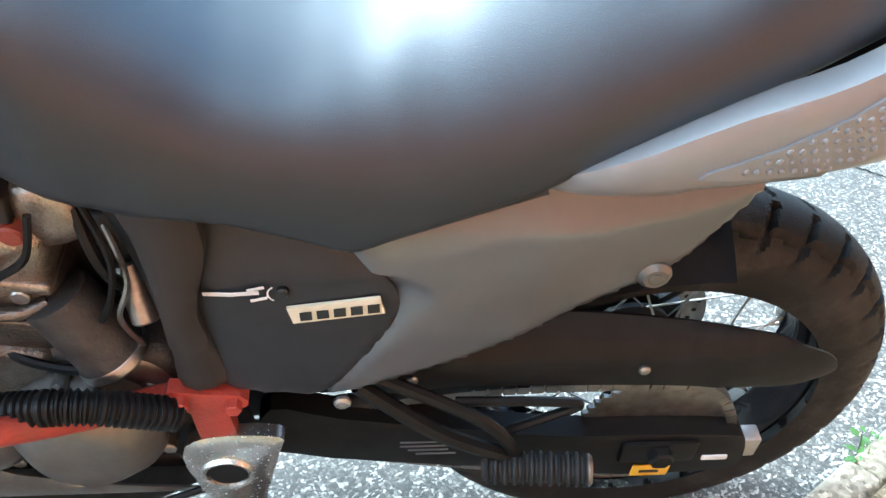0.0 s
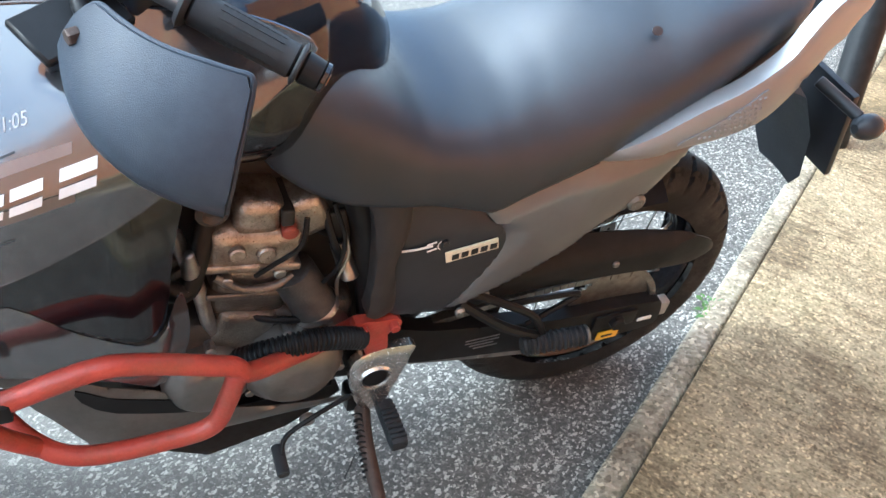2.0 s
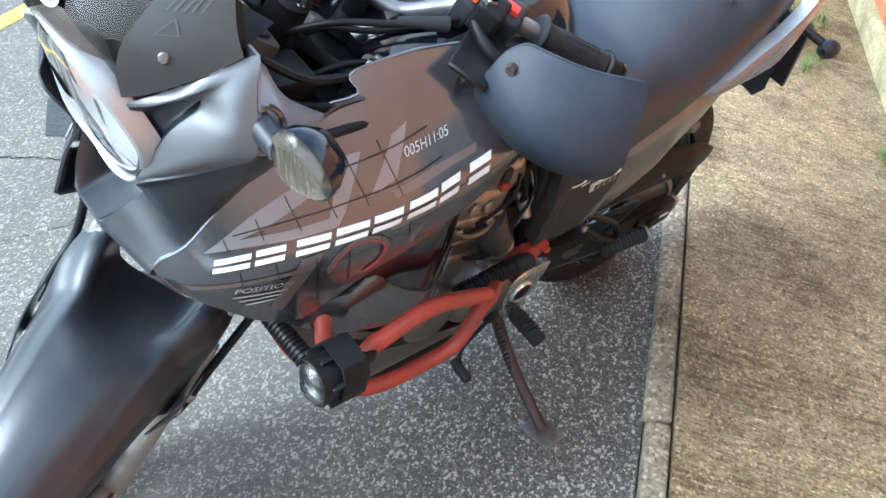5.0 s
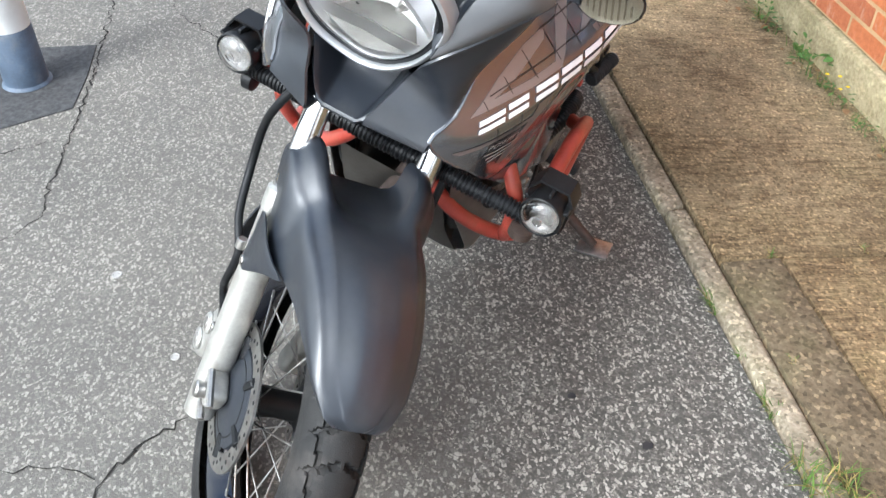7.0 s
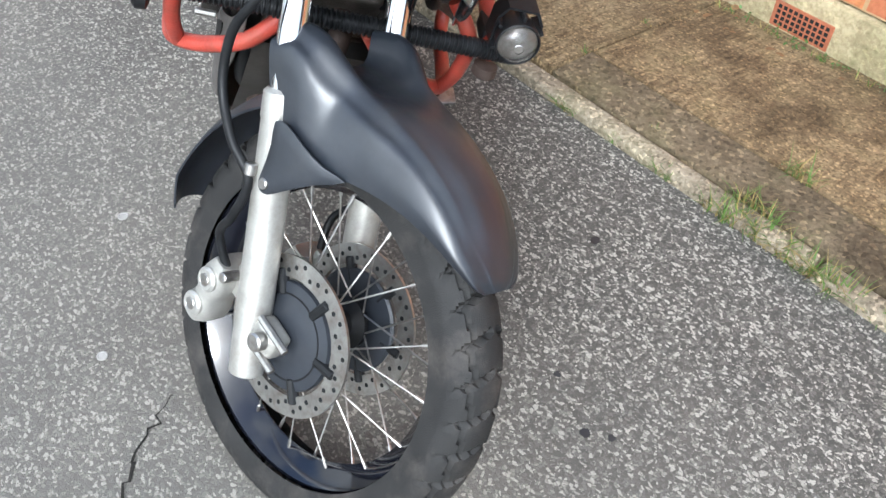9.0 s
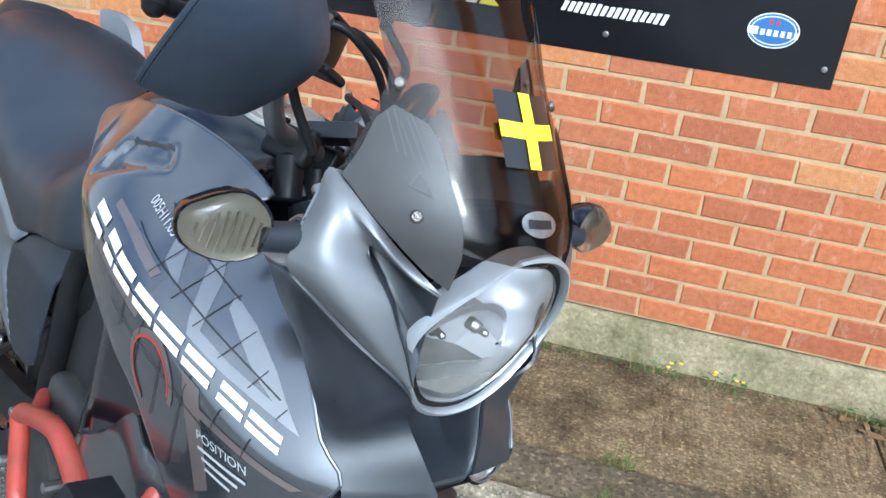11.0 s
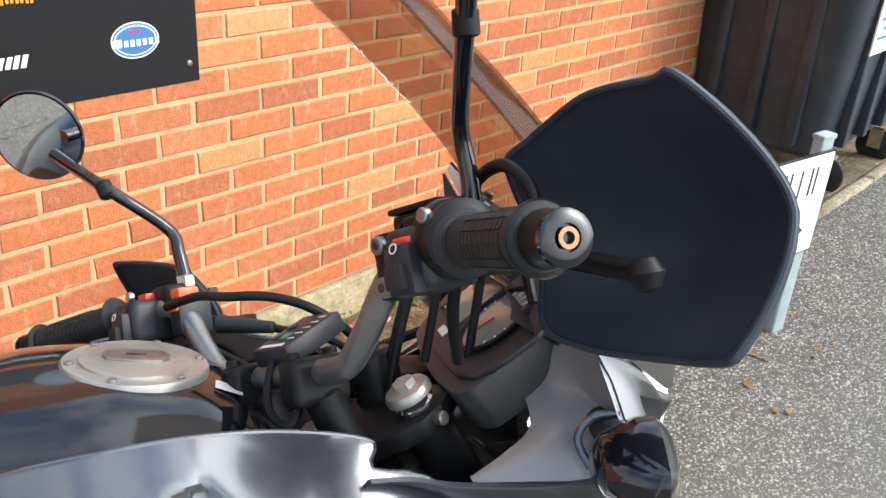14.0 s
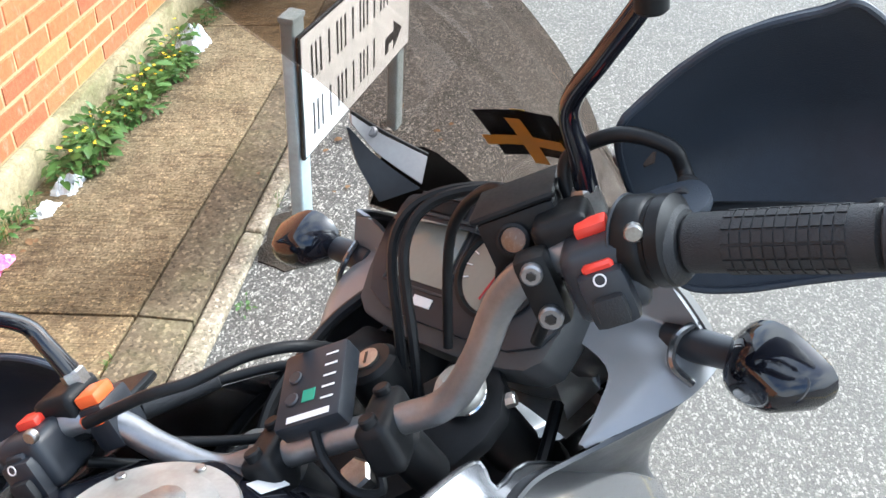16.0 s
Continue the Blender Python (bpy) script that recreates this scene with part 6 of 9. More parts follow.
# lower reflector shelf, half reflectors and bulbs
shelf = bmesh.new()
rows = []
for t in np.linspace(-1, 1, 17):
    y = 0.090 * t
    zb = 0.980 - 0.012 * abs(t)
    xf = 1.362 - 1.6 * y * y + 0.25 * (zb - 1.029)
    rows.append([Vector((xf - 0.075, y, zb)), Vector((xf - 0.012, y, zb - 0.004)), Vector((xf - 0.004, y, zb + 0.004))])
grid_faces(shelf, rows, closed=False, cap=False)
bmesh.ops.solidify(shelf, geom=shelf.faces[:], thickness=0.004)
bpart("reflector_shelf", shelf, FORK_ALLOY, lamp)
arch = bmesh.new()
rows = []
for t in np.linspace(-1, 1, 21):
    y = 0.085 * t
    zt = 1.052 - 0.070 * abs(t) ** 2
    xf = 1.364 - 1.6 * y * y + 0.25 * (zt - 1.029)
    rows.append([Vector((xf - 0.07, y, zt)), Vector((xf - 0.010, y, zt)), Vector((xf - 0.008, y, zt + 0.010))])
grid_faces(arch, rows, closed=False, cap=False)
bmesh.ops.solidify(arch, geom=arch.faces[:], thickness=0.003)
bpart("reflector_arch", arch, REFLECTOR, lamp)
for y, z in ((-0.03, 1.0), (0.035, 1.0), (0.0, 1.075)):
    bpart("bulb", lathe([(0.008, 0), (0.008, 0.010), (0.0045, 0.013), (0.0045, 0.024), (0.002, 0.027)], 16, Matrix.Translation((1.318, y, z + 0.012)) @ Matrix.Rotation(radians(90), 4, "Y")), STEEL, lamp)
skirt = bmesh.new()
rows = []
for t in np.linspace(-1, 1, 17):
    y = 0.075 * t
    for_z = 0.944 + 0.012 * abs(t)
    rows.append([Vector((1.360 - 1.6 * y * y, y, 0.974 - 0.008 * abs(t))), Vector((1.353 - 1.6 * y * y, y, for_z + 0.010 * t * t))])
grid_faces(skirt, rows, closed=False, cap=False)
bpart("reflector_skirt", skirt, FORK_ALLOY, lamp)

# tall smoked windscreen
CORNER_PLASTIC = worn("grained_corner_plastic", (0.036, 0.034, 0.033), 0.36, spec=0.5, vary=0.15, scale=40)
EMBOSS = worn("embossed_grey", (0.060, 0.058, 0.057), 0.5, vary=0.1, scale=40)
STAY_SILVER = worn("dull_silver_plastic", (0.36, 0.36, 0.37), 0.42, metal=0.4, vary=0.15, scale=30)
SCREEN_X = [(1.06, 1.432), (1.117, 1.418), (1.147, 1.413), (1.224, 1.367), (1.282, 1.326), (1.374, 1.246), (1.457, 1.158), (1.54, 1.068), (1.60, 1.0)]
SCREEN_W = [(1.128, 0.015), (1.135, 0.065), (1.143, 0.115), (1.155, 0.150), (1.178, 0.174), (1.20, 0.166), (1.24, 0.146), (1.28, 0.131), (1.32, 0.135), (1.37, 0.144), (1.42, 0.152), (1.48, 0.153), (1.54, 0.130), (1.57, 0.09)]
SCREEN_BOW = [(1.10, 5.0), (1.125, 4.5), (1.18, 4.2), (1.28, 4.5), (1.34, 3.6), (1.40, 2.9), (1.46, 2.5), (1.57, 2.2)]


def screen_at(y, z):
    return Vector((lerp(z, SCREEN_X) - lerp(z, SCREEN_BOW) * y * y, y, z - 0.10 * y * y))


rows = []
for z in np.linspace(1.128, 1.57, 44):
    w = lerp(z, SCREEN_W)
    rows.append([screen_at(w * t, z) for t in np.linspace(-1, 1, 25)])
bm = grid_faces(bmesh.new(), rows, closed=False, cap=False)
bmesh.ops.recalc_face_normals(bm, faces=bm.faces)
bmesh.ops.solidify(bm, geom=bm.faces[:], thickness=0.003)
screen = bpart("windscreen", bm, SMOKE, fair=True, label="tall smoked windscreen with a yellow cross sticker")
screen.visible_shadow = False


def on_screen(outline, lift, material, name):
    """A flat shape of (y, z) laid on the screen's front."""
    own = panel(outline, lambda a, b: 0.0, 0.0, 0.02, smooth=0)
    for v in own.verts:
        p = screen_at(v.co.x, v.co.z)
        v.co = p + Vector((0.78, 0, 0.62)) * lift
    return bpart(name, own, material, screen, fair=True)


# small dark flag with a yellow cross
FY0, FY1, FZ0, FZ1 = -0.036, 0.053, 1.217, 1.283
on_screen([(FY0, FZ0), (FY1, FZ0), (FY1, FZ1), (FY0, FZ1)], 0.004, BLACK_DECAL, "sticker")
on_screen([(FY0, 1.243), (FY1, 1.243), (FY1, 1.257), (FY0, 1.257)], 0.0046, YELLOW_TAPE, "sticker_cross")
on_screen([(-0.002, FZ0), (0.016, FZ0), (0.016, FZ1), (-0.002, FZ1)], 0.0052, YELLOW_TAPE, "sticker_cross")
on_screen([(FY0, 1.243), (FY1, 1.243), (FY1, 1.257), (FY0, 1.257)], -0.0045, TAPE_BACK, "sticker_cross")
on_screen([(-0.002, FZ0), (0.016, FZ0), (0.016, FZ1), (-0.002, FZ1)], -0.0050, TAPE_BACK, "sticker_cross")
badge = [(0.026 * math.cos(a), 1.170 + 0.012 * math.sin(a)) for a in np.linspace(0, 2 * math.pi, 24, endpoint=False)]
on_screen(badge, 0.0045, STEEL, "oval_badge")
on_screen([(-0.017, 1.166), (0.017, 1.166), (0.017, 1.174), (-0.017, 1.174)], 0.0052, BLACK_DECAL, "badge_bar")
# dark ribbed panel closing each lower corner behind the screen, with embossed warnings
CORNER = [(0.134, 1.248), (0.112, 1.240), (0.107, 1.228), (0.103, 1.205), (0.098, 1.168), (0.096, 1.130), (0.100, 1.098), (0.116, 1.107), (0.134, 1.123), (0.158, 1.148), (0.176, 1.176), (0.161, 1.204), (0.148, 1.232)]
for s in (-1, 1):
    on_screen([(s * y, z) for y, z in CORNER], 0.0042, CORNER_PLASTIC, "screen_corner_panel")
    tri = [(s * 0.118, 1.180), (s * 0.134, 1.184), (s * 0.125, 1.198)]
    for k in range(3):
        on_screen(strip(tri[k], tri[(k + 1) % 3], 0.0013), 0.0054, EMBOSS, "warning_mark")
    for k in range(5):
        on_screen(strip((s * (0.116 + 0.0055 * k), 1.204 + 0.001 * k), (s * (0.124 + 0.004 * k - 0.001 * (k % 2)), 1.244 - 0.004 * (k % 3)), 0.0016), 0.0054, EMBOSS, "warning_line")
    for y, z in ((0.127, 1.268), (0.130, 1.160)):
        p = screen_at(s * y, z)
        screw(p + Vector((0.003, 0, 0.002)), (0.65, s * 0.65, 0.4), 0.0066, ENGINE_METAL, screen, fair=True)

# silver stay inside the lower corner of the screen
stay_front = smooth_path([Vector(v) for v in ((1.217, 0.118, 1.307), (1.246, 0.108, 1.277), (1.279, 0.085, 1.244))], 6)
stay_rear = smooth_path([Vector(v) for v in ((1.215, 0.117, 1.299), (1.236, 0.110, 1.262), (1.262, 0.080, 1.222))], 6)
web_rear = smooth_path([Vector(v) for v in ((1.213, 0.119, 1.300), (1.216, 0.116, 1.262), (1.228, 0.105, 1.217))], 6)
stay = grid_faces(bmesh.new(), [[(a.lerp(b, t)) for t in (0, 0.5, 1)] for a, b in zip(stay_front, stay_rear)], closed=False, cap=False)
bmesh.ops.recalc_face_normals(stay, faces=stay.faces)
bmesh.ops.solidify(stay, geom=stay.faces[:], thickness=0.003)
stay_ob = bpart("screen_stay", stay, STAY_SILVER, screen, "silver stay inside the screen's corner", fair=True)
web = grid_faces(bmesh.new(), [[(a.lerp(b, t) - Vector((0.002, 0.0, 0.003))) for t in (0, 0.5, 1)] for a, b in zip(stay_rear, web_rear)], closed=False, cap=False)
bmesh.ops.recalc_face_normals(web, faces=web.faces)
bmesh.ops.solidify(web, geom=web.faces[:], thickness=0.003)
bpart("stay_web", web, MATT_PLASTIC, stay_ob, fair=True)
bpart("stay_edge", tube([(v + Vector((0.002, 0, 0.002))) for v in stay_front], 0.0018, 6), FRAME_BLACK, stay_ob, fair=True)
screw((1.235, 0.1105, 1.284), (-0.7, -0.3, 0.6), 0.0055, BAR_ALLOY, stay_ob, fair=True)

# backing between headlamp and dash, and the screen brackets
bm = grid_faces(bmesh.new(), [[Vector((x - 1.5 * y * y, y, z)) for y in np.linspace(-w, w, 11)] for x, w, z in ((1.365, 0.10, 1.105), (1.335, 0.13, 1.135), (1.295, 0.14, 1.165), (1.250, 0.135, 1.190))], closed=False, cap=False)
bmesh.ops.solidify(bm, geom=bm.faces[:], thickness=0.004)
bpart("inner_fairing", bm, MATT_PLASTIC, label="black inner fairing behind the screen")
# dash with lcd, dial and warning strip
# dusty black dash, its base colour lifted further to carry haze
DASH_PLASTIC = worn("dusty_hazed_dash_plastic", (0.040, 0.042, 0.045), 0.5, spec=0.45, vary=0.3, scale=20, dirt=(0.08, 0.078, 0.075), dirt_amount=0.2)
DASH = Matrix.Translation((1.235, -0.018, 1.166)) @ Matrix.Rotation(radians(-38), 4, "Y")
shell = [(-0.065, -0.112), (0.03, -0.112), (0.055, -0.085), (0.075, 0.0), (0.060, 0.10), (0.04, 0.125), (-0.065, 0.118), (-0.085, 0.06), (-0.088, 0.0), (-0.085, -0.06)]
dash = bpart("dashboard", plate(rounded(shell, 3), 0.05, DASH @ Matrix.Translation((0, 0, -0.055)), 0.004), DASH_PLASTIC, label="black dashboard with lcd and round dial")
bpart("dash_bezel", plate(rounded([(-0.055, -0.105), (0.045, -0.115), (0.06, 0.0), (0.045, 0.115), (-0.055, 0.105), (-0.07, 0)], 3), 0.006, DASH @ Matrix.Translation((0, 0, -0.006)), 0.002), MATT_PLASTIC, dash)
bpart("lcd", box((-0.034, 0.018, 0.0), (0.030, 0.088, 0.0025), 0.001, 2, DASH), LCD, dash, "grey-green lcd display")
bpart("lcd_strip", box((0.040, 0.030, 0.0), (0.054, 0.092, 0.002), 0.001, 1, DASH), FRAME_BLACK, dash)
for y0, y1, x0, x1 in ((0.012, 0.094, -0.040, 0.036), (0.024, 0.097, 0.037, 0.058)):
    bpart("bezel_edge", tube([DASH @ Vector(v) for v in ((x0, y0, 0.001), (x0, y1, 0.001), (x1, y1, 0.001), (x1, y0, 0.001), (x0, y0, 0.001))], 0.0016, 6, 1), DASH_PLASTIC, dash)
bpart("dial", lathe([(0.046, 0.0), (0.048, 0.005), (0.044, 0.006), (0.042, 0.002), (0.002, 0.002)], 36, DASH @ Matrix.Translation((-0.002, -0.038, 0.0))), FRAME_BLACK, dash, "round rev counter")
bpart("dial_face", lathe([(0.041, 0.0022), (0.002, 0.003)], 32, DASH @ Matrix.Translation((-0.002, -0.038, 0.0))), LCD, dash)
for i in range(13):
    a = radians(-130 + i * 20)
    p = DASH @ Matrix.Translation((-0.002, -0.038, 0.0)) @ Vector((0.034 * math.cos(a), 0.034 * math.sin(a), 0.003))
    e = DASH @ Matrix.Translation((-0.002, -0.038, 0.0)) @ Vector((0.040 * math.cos(a), 0.040 * math.sin(a), 0.003))
    bpart("dial_mark", rod(p, e, 0.0008, 4), WHITE_DECAL, dash)
bpart("dial_needle", rod(DASH @ Vector((-0.002, -0.038, 0.005)), DASH @ Vector((-0.032, -0.030, 0.005)), 0.0012, 5), RED_DECAL, dash)
bpart("dash_label", box((-0.056, 0.022, 0.0), (-0.046, 0.046, 0.0015), 0.0004, 1, DASH), WHITE_DECAL, dash)
for k, y in enumerate((0.0, 0.018)):
    bpart("dash_cable", tube([(1.12, -0.035 + y, 1.03), (1.135, -0.030 + y, 1.13), (1.165, -0.008 + y * 0.8, 1.215), (1.200, -0.025 + y * 0.6, 1.250), (1.240, -0.085 + y * 0.4, 1.250), (1.25, -0.12, 1.20)], 0.0050, 8), FRAME_BLACK, dash)


# -- forks, front mudguard, brakes: turn with the bars --
def fork_x(z):
    return 1.083 + (1.073 - z) * 0.556


FY = 0.106
for s in (1, -1):
    leg = bpart("fork_leg", lathe([(0.018, 0.0), (0.027, 0.006), (0.028, 0.06), (0.0275, 0.40), (0.029, 0.405), (0.029, 0.44), (0.024, 0.446)], 24, Matrix.Translation((fork_x(0.235), s * FY, 0.235)) @ Matrix.Rotation(math.atan(-0.556), 4, "Y")), FORK_ALLOY, label="silver fork lower leg, stained", steer=True)
    bpart("fork_tube", rod((fork_x(0.58), s * FY, 0.58), (fork_x(1.066), s * FY, 1.066), 0.0205, 24), CHROME, leg, "bright chrome fork tube", steer=True)
    bpart("axle_clamp", box((fork_x(0.30) + 0.005, s * FY - 0.018, 0.303), (FRONT[0] + 0.022, s * FY + 0.018, 0.349), 0.014, 3), FORK_ALLOY, leg, steer=True)
    bpart("axle_end", rod((FRONT[0] - 0.004, s * (FY + 0.005), 0.326), (FRONT[0] - 0.004, s * (FY + 0.036), 0.326), 0.015, 16), STEEL, leg, steer=True)
    for dz in (-0.022, 0.024):
        bpart("pinch_bolt", rod((FRONT[0] - 0.03, s * (FY + 0.016), 0.326 + dz), (FRONT[0] + 0.040, s * (FY + 0.016), 0.326 + dz), 0.0065, 8), STEEL, leg, steer=True)
    capm = Matrix.Translation((fork_x(1.070), s * FY, 1.070)) @ Matrix.Rotation(math.atan(-0.556), 4, "Y")
    bpart("fork_cap", lathe([(0.024, 0), (0.0245, 0.006), (0.022, 0.010), (0.018, 0.0105), (0.004, 0.011)], 28, capm), FORK_ALLOY, leg, "silver fork cap", steer=True)
    bpart("cap_hex", lathe([(0.0125, 0.008), (0.0125, 0.0165), (0.011, 0.018), (0.003, 0.018)], 6, capm), FORK_ALLOY, leg, steer=True)
    # caliper behind the leg
    c2 = bpart("brake_caliper", loft([[Vector((1.400 + hx * math.copysign(abs(math.cos(a)) ** 0.5, math.cos(a)), s * (0.082 + 0.032 * math.copysign(abs(math.sin(a)) ** 0.5, math.sin(a))), z)) for a in np.linspace(0, 2 * math.pi, 16, endpoint=False)] for z, hx in ((0.205, 0.018), (0.212, 0.026), (0.235, 0.028), (0.250, 0.022), (0.262, 0.022), (0.278, 0.029), (0.300, 0.029), (0.318, 0.022), (0.330, 0.016))]), FORK_ALLOY, label="silver two-piston brake caliper", steer=True)
    for z in (0.232, 0.290):
        bpart("piston_cap", rod((1.398, s * 0.100, z), (1.398, s * 0.121, z), 0.021, 18), FORK_ALLOY, c2, steer=True)
        bpart("piston_plug", rod((1.398, s * 0.120, z), (1.398, s * 0.1225, z), 0.011, 12), STEEL, c2, steer=True)
    bpart("caliper_bolt", rod((1.425, s * 0.09, 0.325), (1.425, s * 0.122, 0.325), 0.009, 8), STEEL, c2, steer=True)
    bpart("caliper_bracket", box((1.412, s * 0.080 - 0.005, 0.285), (1.458, s * 0.080 + 0.005, 0.345), 0.005, 2), FORK_ALLOY, c2, steer=True)
    bpart("brake_hose", tube([(1.405, s * 0.100, 0.325), (1.375, s * 0.120, 0.375), (1.390, s * 0.132, 0.43), (1.385, s * 0.138, 0.50)] + ([(1.345, 0.142, 0.585), (1.27, 0.152, 0.70), (1.20, 0.152, 0.80), (1.15, 0.13, 0.92), (1.13, 0.10, 1.0)] if s > 0 else [(1.33, -0.150, 0.53), (1.268, -0.150, 0.575), (1.246, -0.158, 0.65), (1.262, -0.162, 0.72), (1.25, -0.14, 0.80), (1.20, -0.12, 0.90)]), 0.0072, 10), FRAME_BLACK, c2, "black rubber brake hose", steer=True)
    bpart("hose_clip", rod((1.383, s * 0.138, 0.508), (1.376, s * 0.139, 0.525), 0.0095, 10), STEEL, c2, steer=True)
    bpart("steering_boot", rod((fork_x(0.96), s * FY, 0.96), (fork_x(1.05), s * FY, 1.05), 0.027, 20), FRAME_BLACK, leg, steer=True)

# triple clamps
for z, th, off in ((1.052, 0.020, 0.0), (0.905, 0.028, 0.0)):
    x = fork_x(z)
    ol_ = rounded([(x - 0.075, -0.03), (x - 0.06, -0.09), (x - 0.028, -0.135), (x + 0.022, -0.138), (x + 0.034, -0.09), (x + 0.015, 0.0), (x + 0.034, 0.09), (x + 0.022, 0.138), (x - 0.028, 0.135), (x - 0.06, 0.09), (x - 0.075, 0.03)], 2)
    m = Matrix.Translation((x, 0, z)) @ Matrix.Rotation(math.atan(-0.556), 4, "Y") @ Matrix.Translation((-x, 0, -th / 2))
    tc = bpart("triple_clamp", plate(ol_, th, m, 0.004), FRAME_BLACK, label="black fork clamp", steer=True)
    bpart("stem_nut", lathe([(0.017, 0), (0.017, 0.012), (0.014, 0.015), (0.004, 0.015)], 6 if z > 1 else 20, m @ Matrix.Translation((x - 0.05, 0, th))), STEEL, tc, steer=True)
    for s in (1, -1):
        bpart("clamp_bolt", rod(m @ Vector((x - 0.01, s * 0.132, th / 2)), m @ Vector((x - 0.01, s * 0.148, th / 2)), 0.007, 8), STEEL, tc, steer=True)

# mudguard: a long curved shell over the tyre, with fork shields
C = Vector(FRONT)
rows = []
FEN = [  # angle, centre radius, crest y and radius, shoulder y and radius, lower edge y and radius
    (59.0, 0.353, 0.012, 0.353, 0.024, 0.352, 0.030, 0.349), (60.5, 0.358, 0.024, 0.358, 0.040, 0.355, 0.046, 0.346), (63, 0.362, 0.032, 0.362, 0.050, 0.358, 0.056, 0.343), (69, 0.370, 0.048, 0.367, 0.068, 0.360, 0.073, 0.336),
    (80, 0.382, 0.060, 0.378, 0.081, 0.366, 0.087, 0.320), (92, 0.388, 0.067, 0.385, 0.091, 0.368, 0.096, 0.300), (103, 0.389, 0.074, 0.393, 0.101, 0.370, 0.105, 0.284), (110, 0.388, 0.078, 0.406, 0.102, 0.376, 0.110, 0.270),
    (115, 0.391, 0.092, 0.430, 0.119, 0.388, 0.117, 0.256), (119, 0.398, 0.101, 0.452, 0.127, 0.410, 0.121, 0.246), (123, 0.404, 0.104, 0.462, 0.128, 0.425, 0.121, 0.238), (128, 0.410, 0.104, 0.464, 0.127, 0.428, 0.120, 0.232)]
for a in np.linspace(128, 59, 56):
    rc, yc, kc, ys, ks, yl, kl = (lerp(a, [(q[0], q[k]) for q in FEN]) for k in range(1, 8))
    dome = 0.009 * max(0.0, min(1.0, (112 - a) / 14)) * max(0.25, min(1.0, (a - 59) / 14))
    shield = max(0.0, min(1.0, (a - 108) / 10))
    right = smooth_path([(0, rc + dome, 0), (yc * (0.45 + 0.17 * shield), rc + dome * 0.85 + (kc - rc) * (0.25 - 0.15 * shield), 0), (yc * (0.85 - 0.07 * shield), kc + dome * 0.2, 0), (yc, kc - 0.0015, 0), (yc + (ys - yc) * 0.5, (kc + ks) / 2 - 0.002, 0), (ys, ks - 0.003, 0), (yl + 0.002, (ks + kl) / 2, 0), (yl, kl, 0)], 4)
    row = [(-p.x, p.y) for p in right[::-1]] + [(p.x, p.y) for p in right[1:]]
    rows.append([C + Vector((r * math.cos(radians(a)), y, r * math.sin(radians(a)))) for y, r in row])
bm = grid_faces(bmesh.new(), rows, closed=False, cap=False)
bmesh.ops.recalc_face_normals(bm, faces=bm.faces)
bmesh.ops.solidify(bm, geom=bm.faces[:], thickness=0.0035)
mudguard = bpart("front_mudguard", bm, FENDER_PLASTIC, label="scuffed dark grey plastic front mudguard", steer=True)
rows = []
for a in np.linspace(192, 120, 30):
    k = max(0.0, min(1.0, (192 - a) / 12))
    rows.append([C + Vector(((0.380 - 0.034 * abs(t) ** 2.2) * math.cos(radians(a)), 0.080 * (0.7 + 0.3 * k) * t, (0.380 - 0.034 * abs(t) ** 2.2) * math.sin(radians(a)))) for t in np.linspace(-1, 1, 15)])
bm = grid_faces(bmesh.new(), rows, closed=False, cap=False)
bmesh.ops.recalc_face_normals(bm, faces=bm.faces)
bmesh.ops.solidify(bm, geom=bm.faces[:], thickness=0.0035)
bpart("mudguard_rear", bm, MATT_PLASTIC, mudguard, "darker rear half of the mudguard", steer=True)
for s in (1, -1):
    wing = panel([(1.372, 0.600), (1.392, 0.612), (1.430, 0.610), (1.470, 0.606), (1.505, 0.612), (1.470, 0.572), (1.440, 0.530), (1.424, 0.508), (1.410, 0.503), (1.399, 0.512), (1.394, 0.540), (1.386, 0.570)], lambda x, z: lerp(x, [(1.39, 0.1375), (1.43, 0.134), (1.48, 0.119), (1.52, 0.106)]), 0.004, 0.012, smooth=2, edge=0.0015)
    bpart("mudguard_wing", wing, FENDER_PLASTIC, mudguard, steer=True, mirror=s < 0)
    bpart("mudguard_bolt", rod((1.411, s * 0.132, 0.517), (1.411, s * 0.1395, 0.517), 0.0085, 14), STEEL, mudguard, steer=True)

# -- handlebars and controls --
BAR = Matrix.Translation(HEAD) @ Matrix.Rotation(radians(36), 4, Vector((-0.4617, 0, 0.887)).normalized()) @ Matrix.Translation(-HEAD) @ Matrix.Translation((0, -0.037, 0)) @ Matrix.Translation((0, 0, 1.15)) @ Matrix.Rotation(radians(-2), 4, "X") @ Matrix.Translation((0, 0, -1.15))


def hpart(name, bm, material, parent=None, label="", smooth=True):
    bmesh.ops.transform(bm, matrix=BAR, verts=bm.verts)
    return bpart(name, bm, material, parent, label, smooth)


LEFT = [(1.003, 0.02, 1.108), (1.003, 0.085, 1.108), (1.001, 0.128, 1.114), (0.999, 0.162, 1.148), (1.000, 0.190, 1.182), (0.992, 0.222, 1.198), (0.970, 0.285, 1.196), (0.908, 0.420, 1.183)]
RIGHT = [(1.003, -0.045, 1.108), (1.001, -0.090, 1.112), (0.999, -0.128, 1.140), (1.000, -0.165, 1.178), (0.992, -0.208, 1.197), (0.970, -0.285, 1.1955), (0.908, -0.415, 1.180)]
bars = hpart("handlebar", tube(RIGHT[::-1] + LEFT, 0.0125, 16, 6), BAR_ALLOY, label="grey alloy handlebar turned to the left")
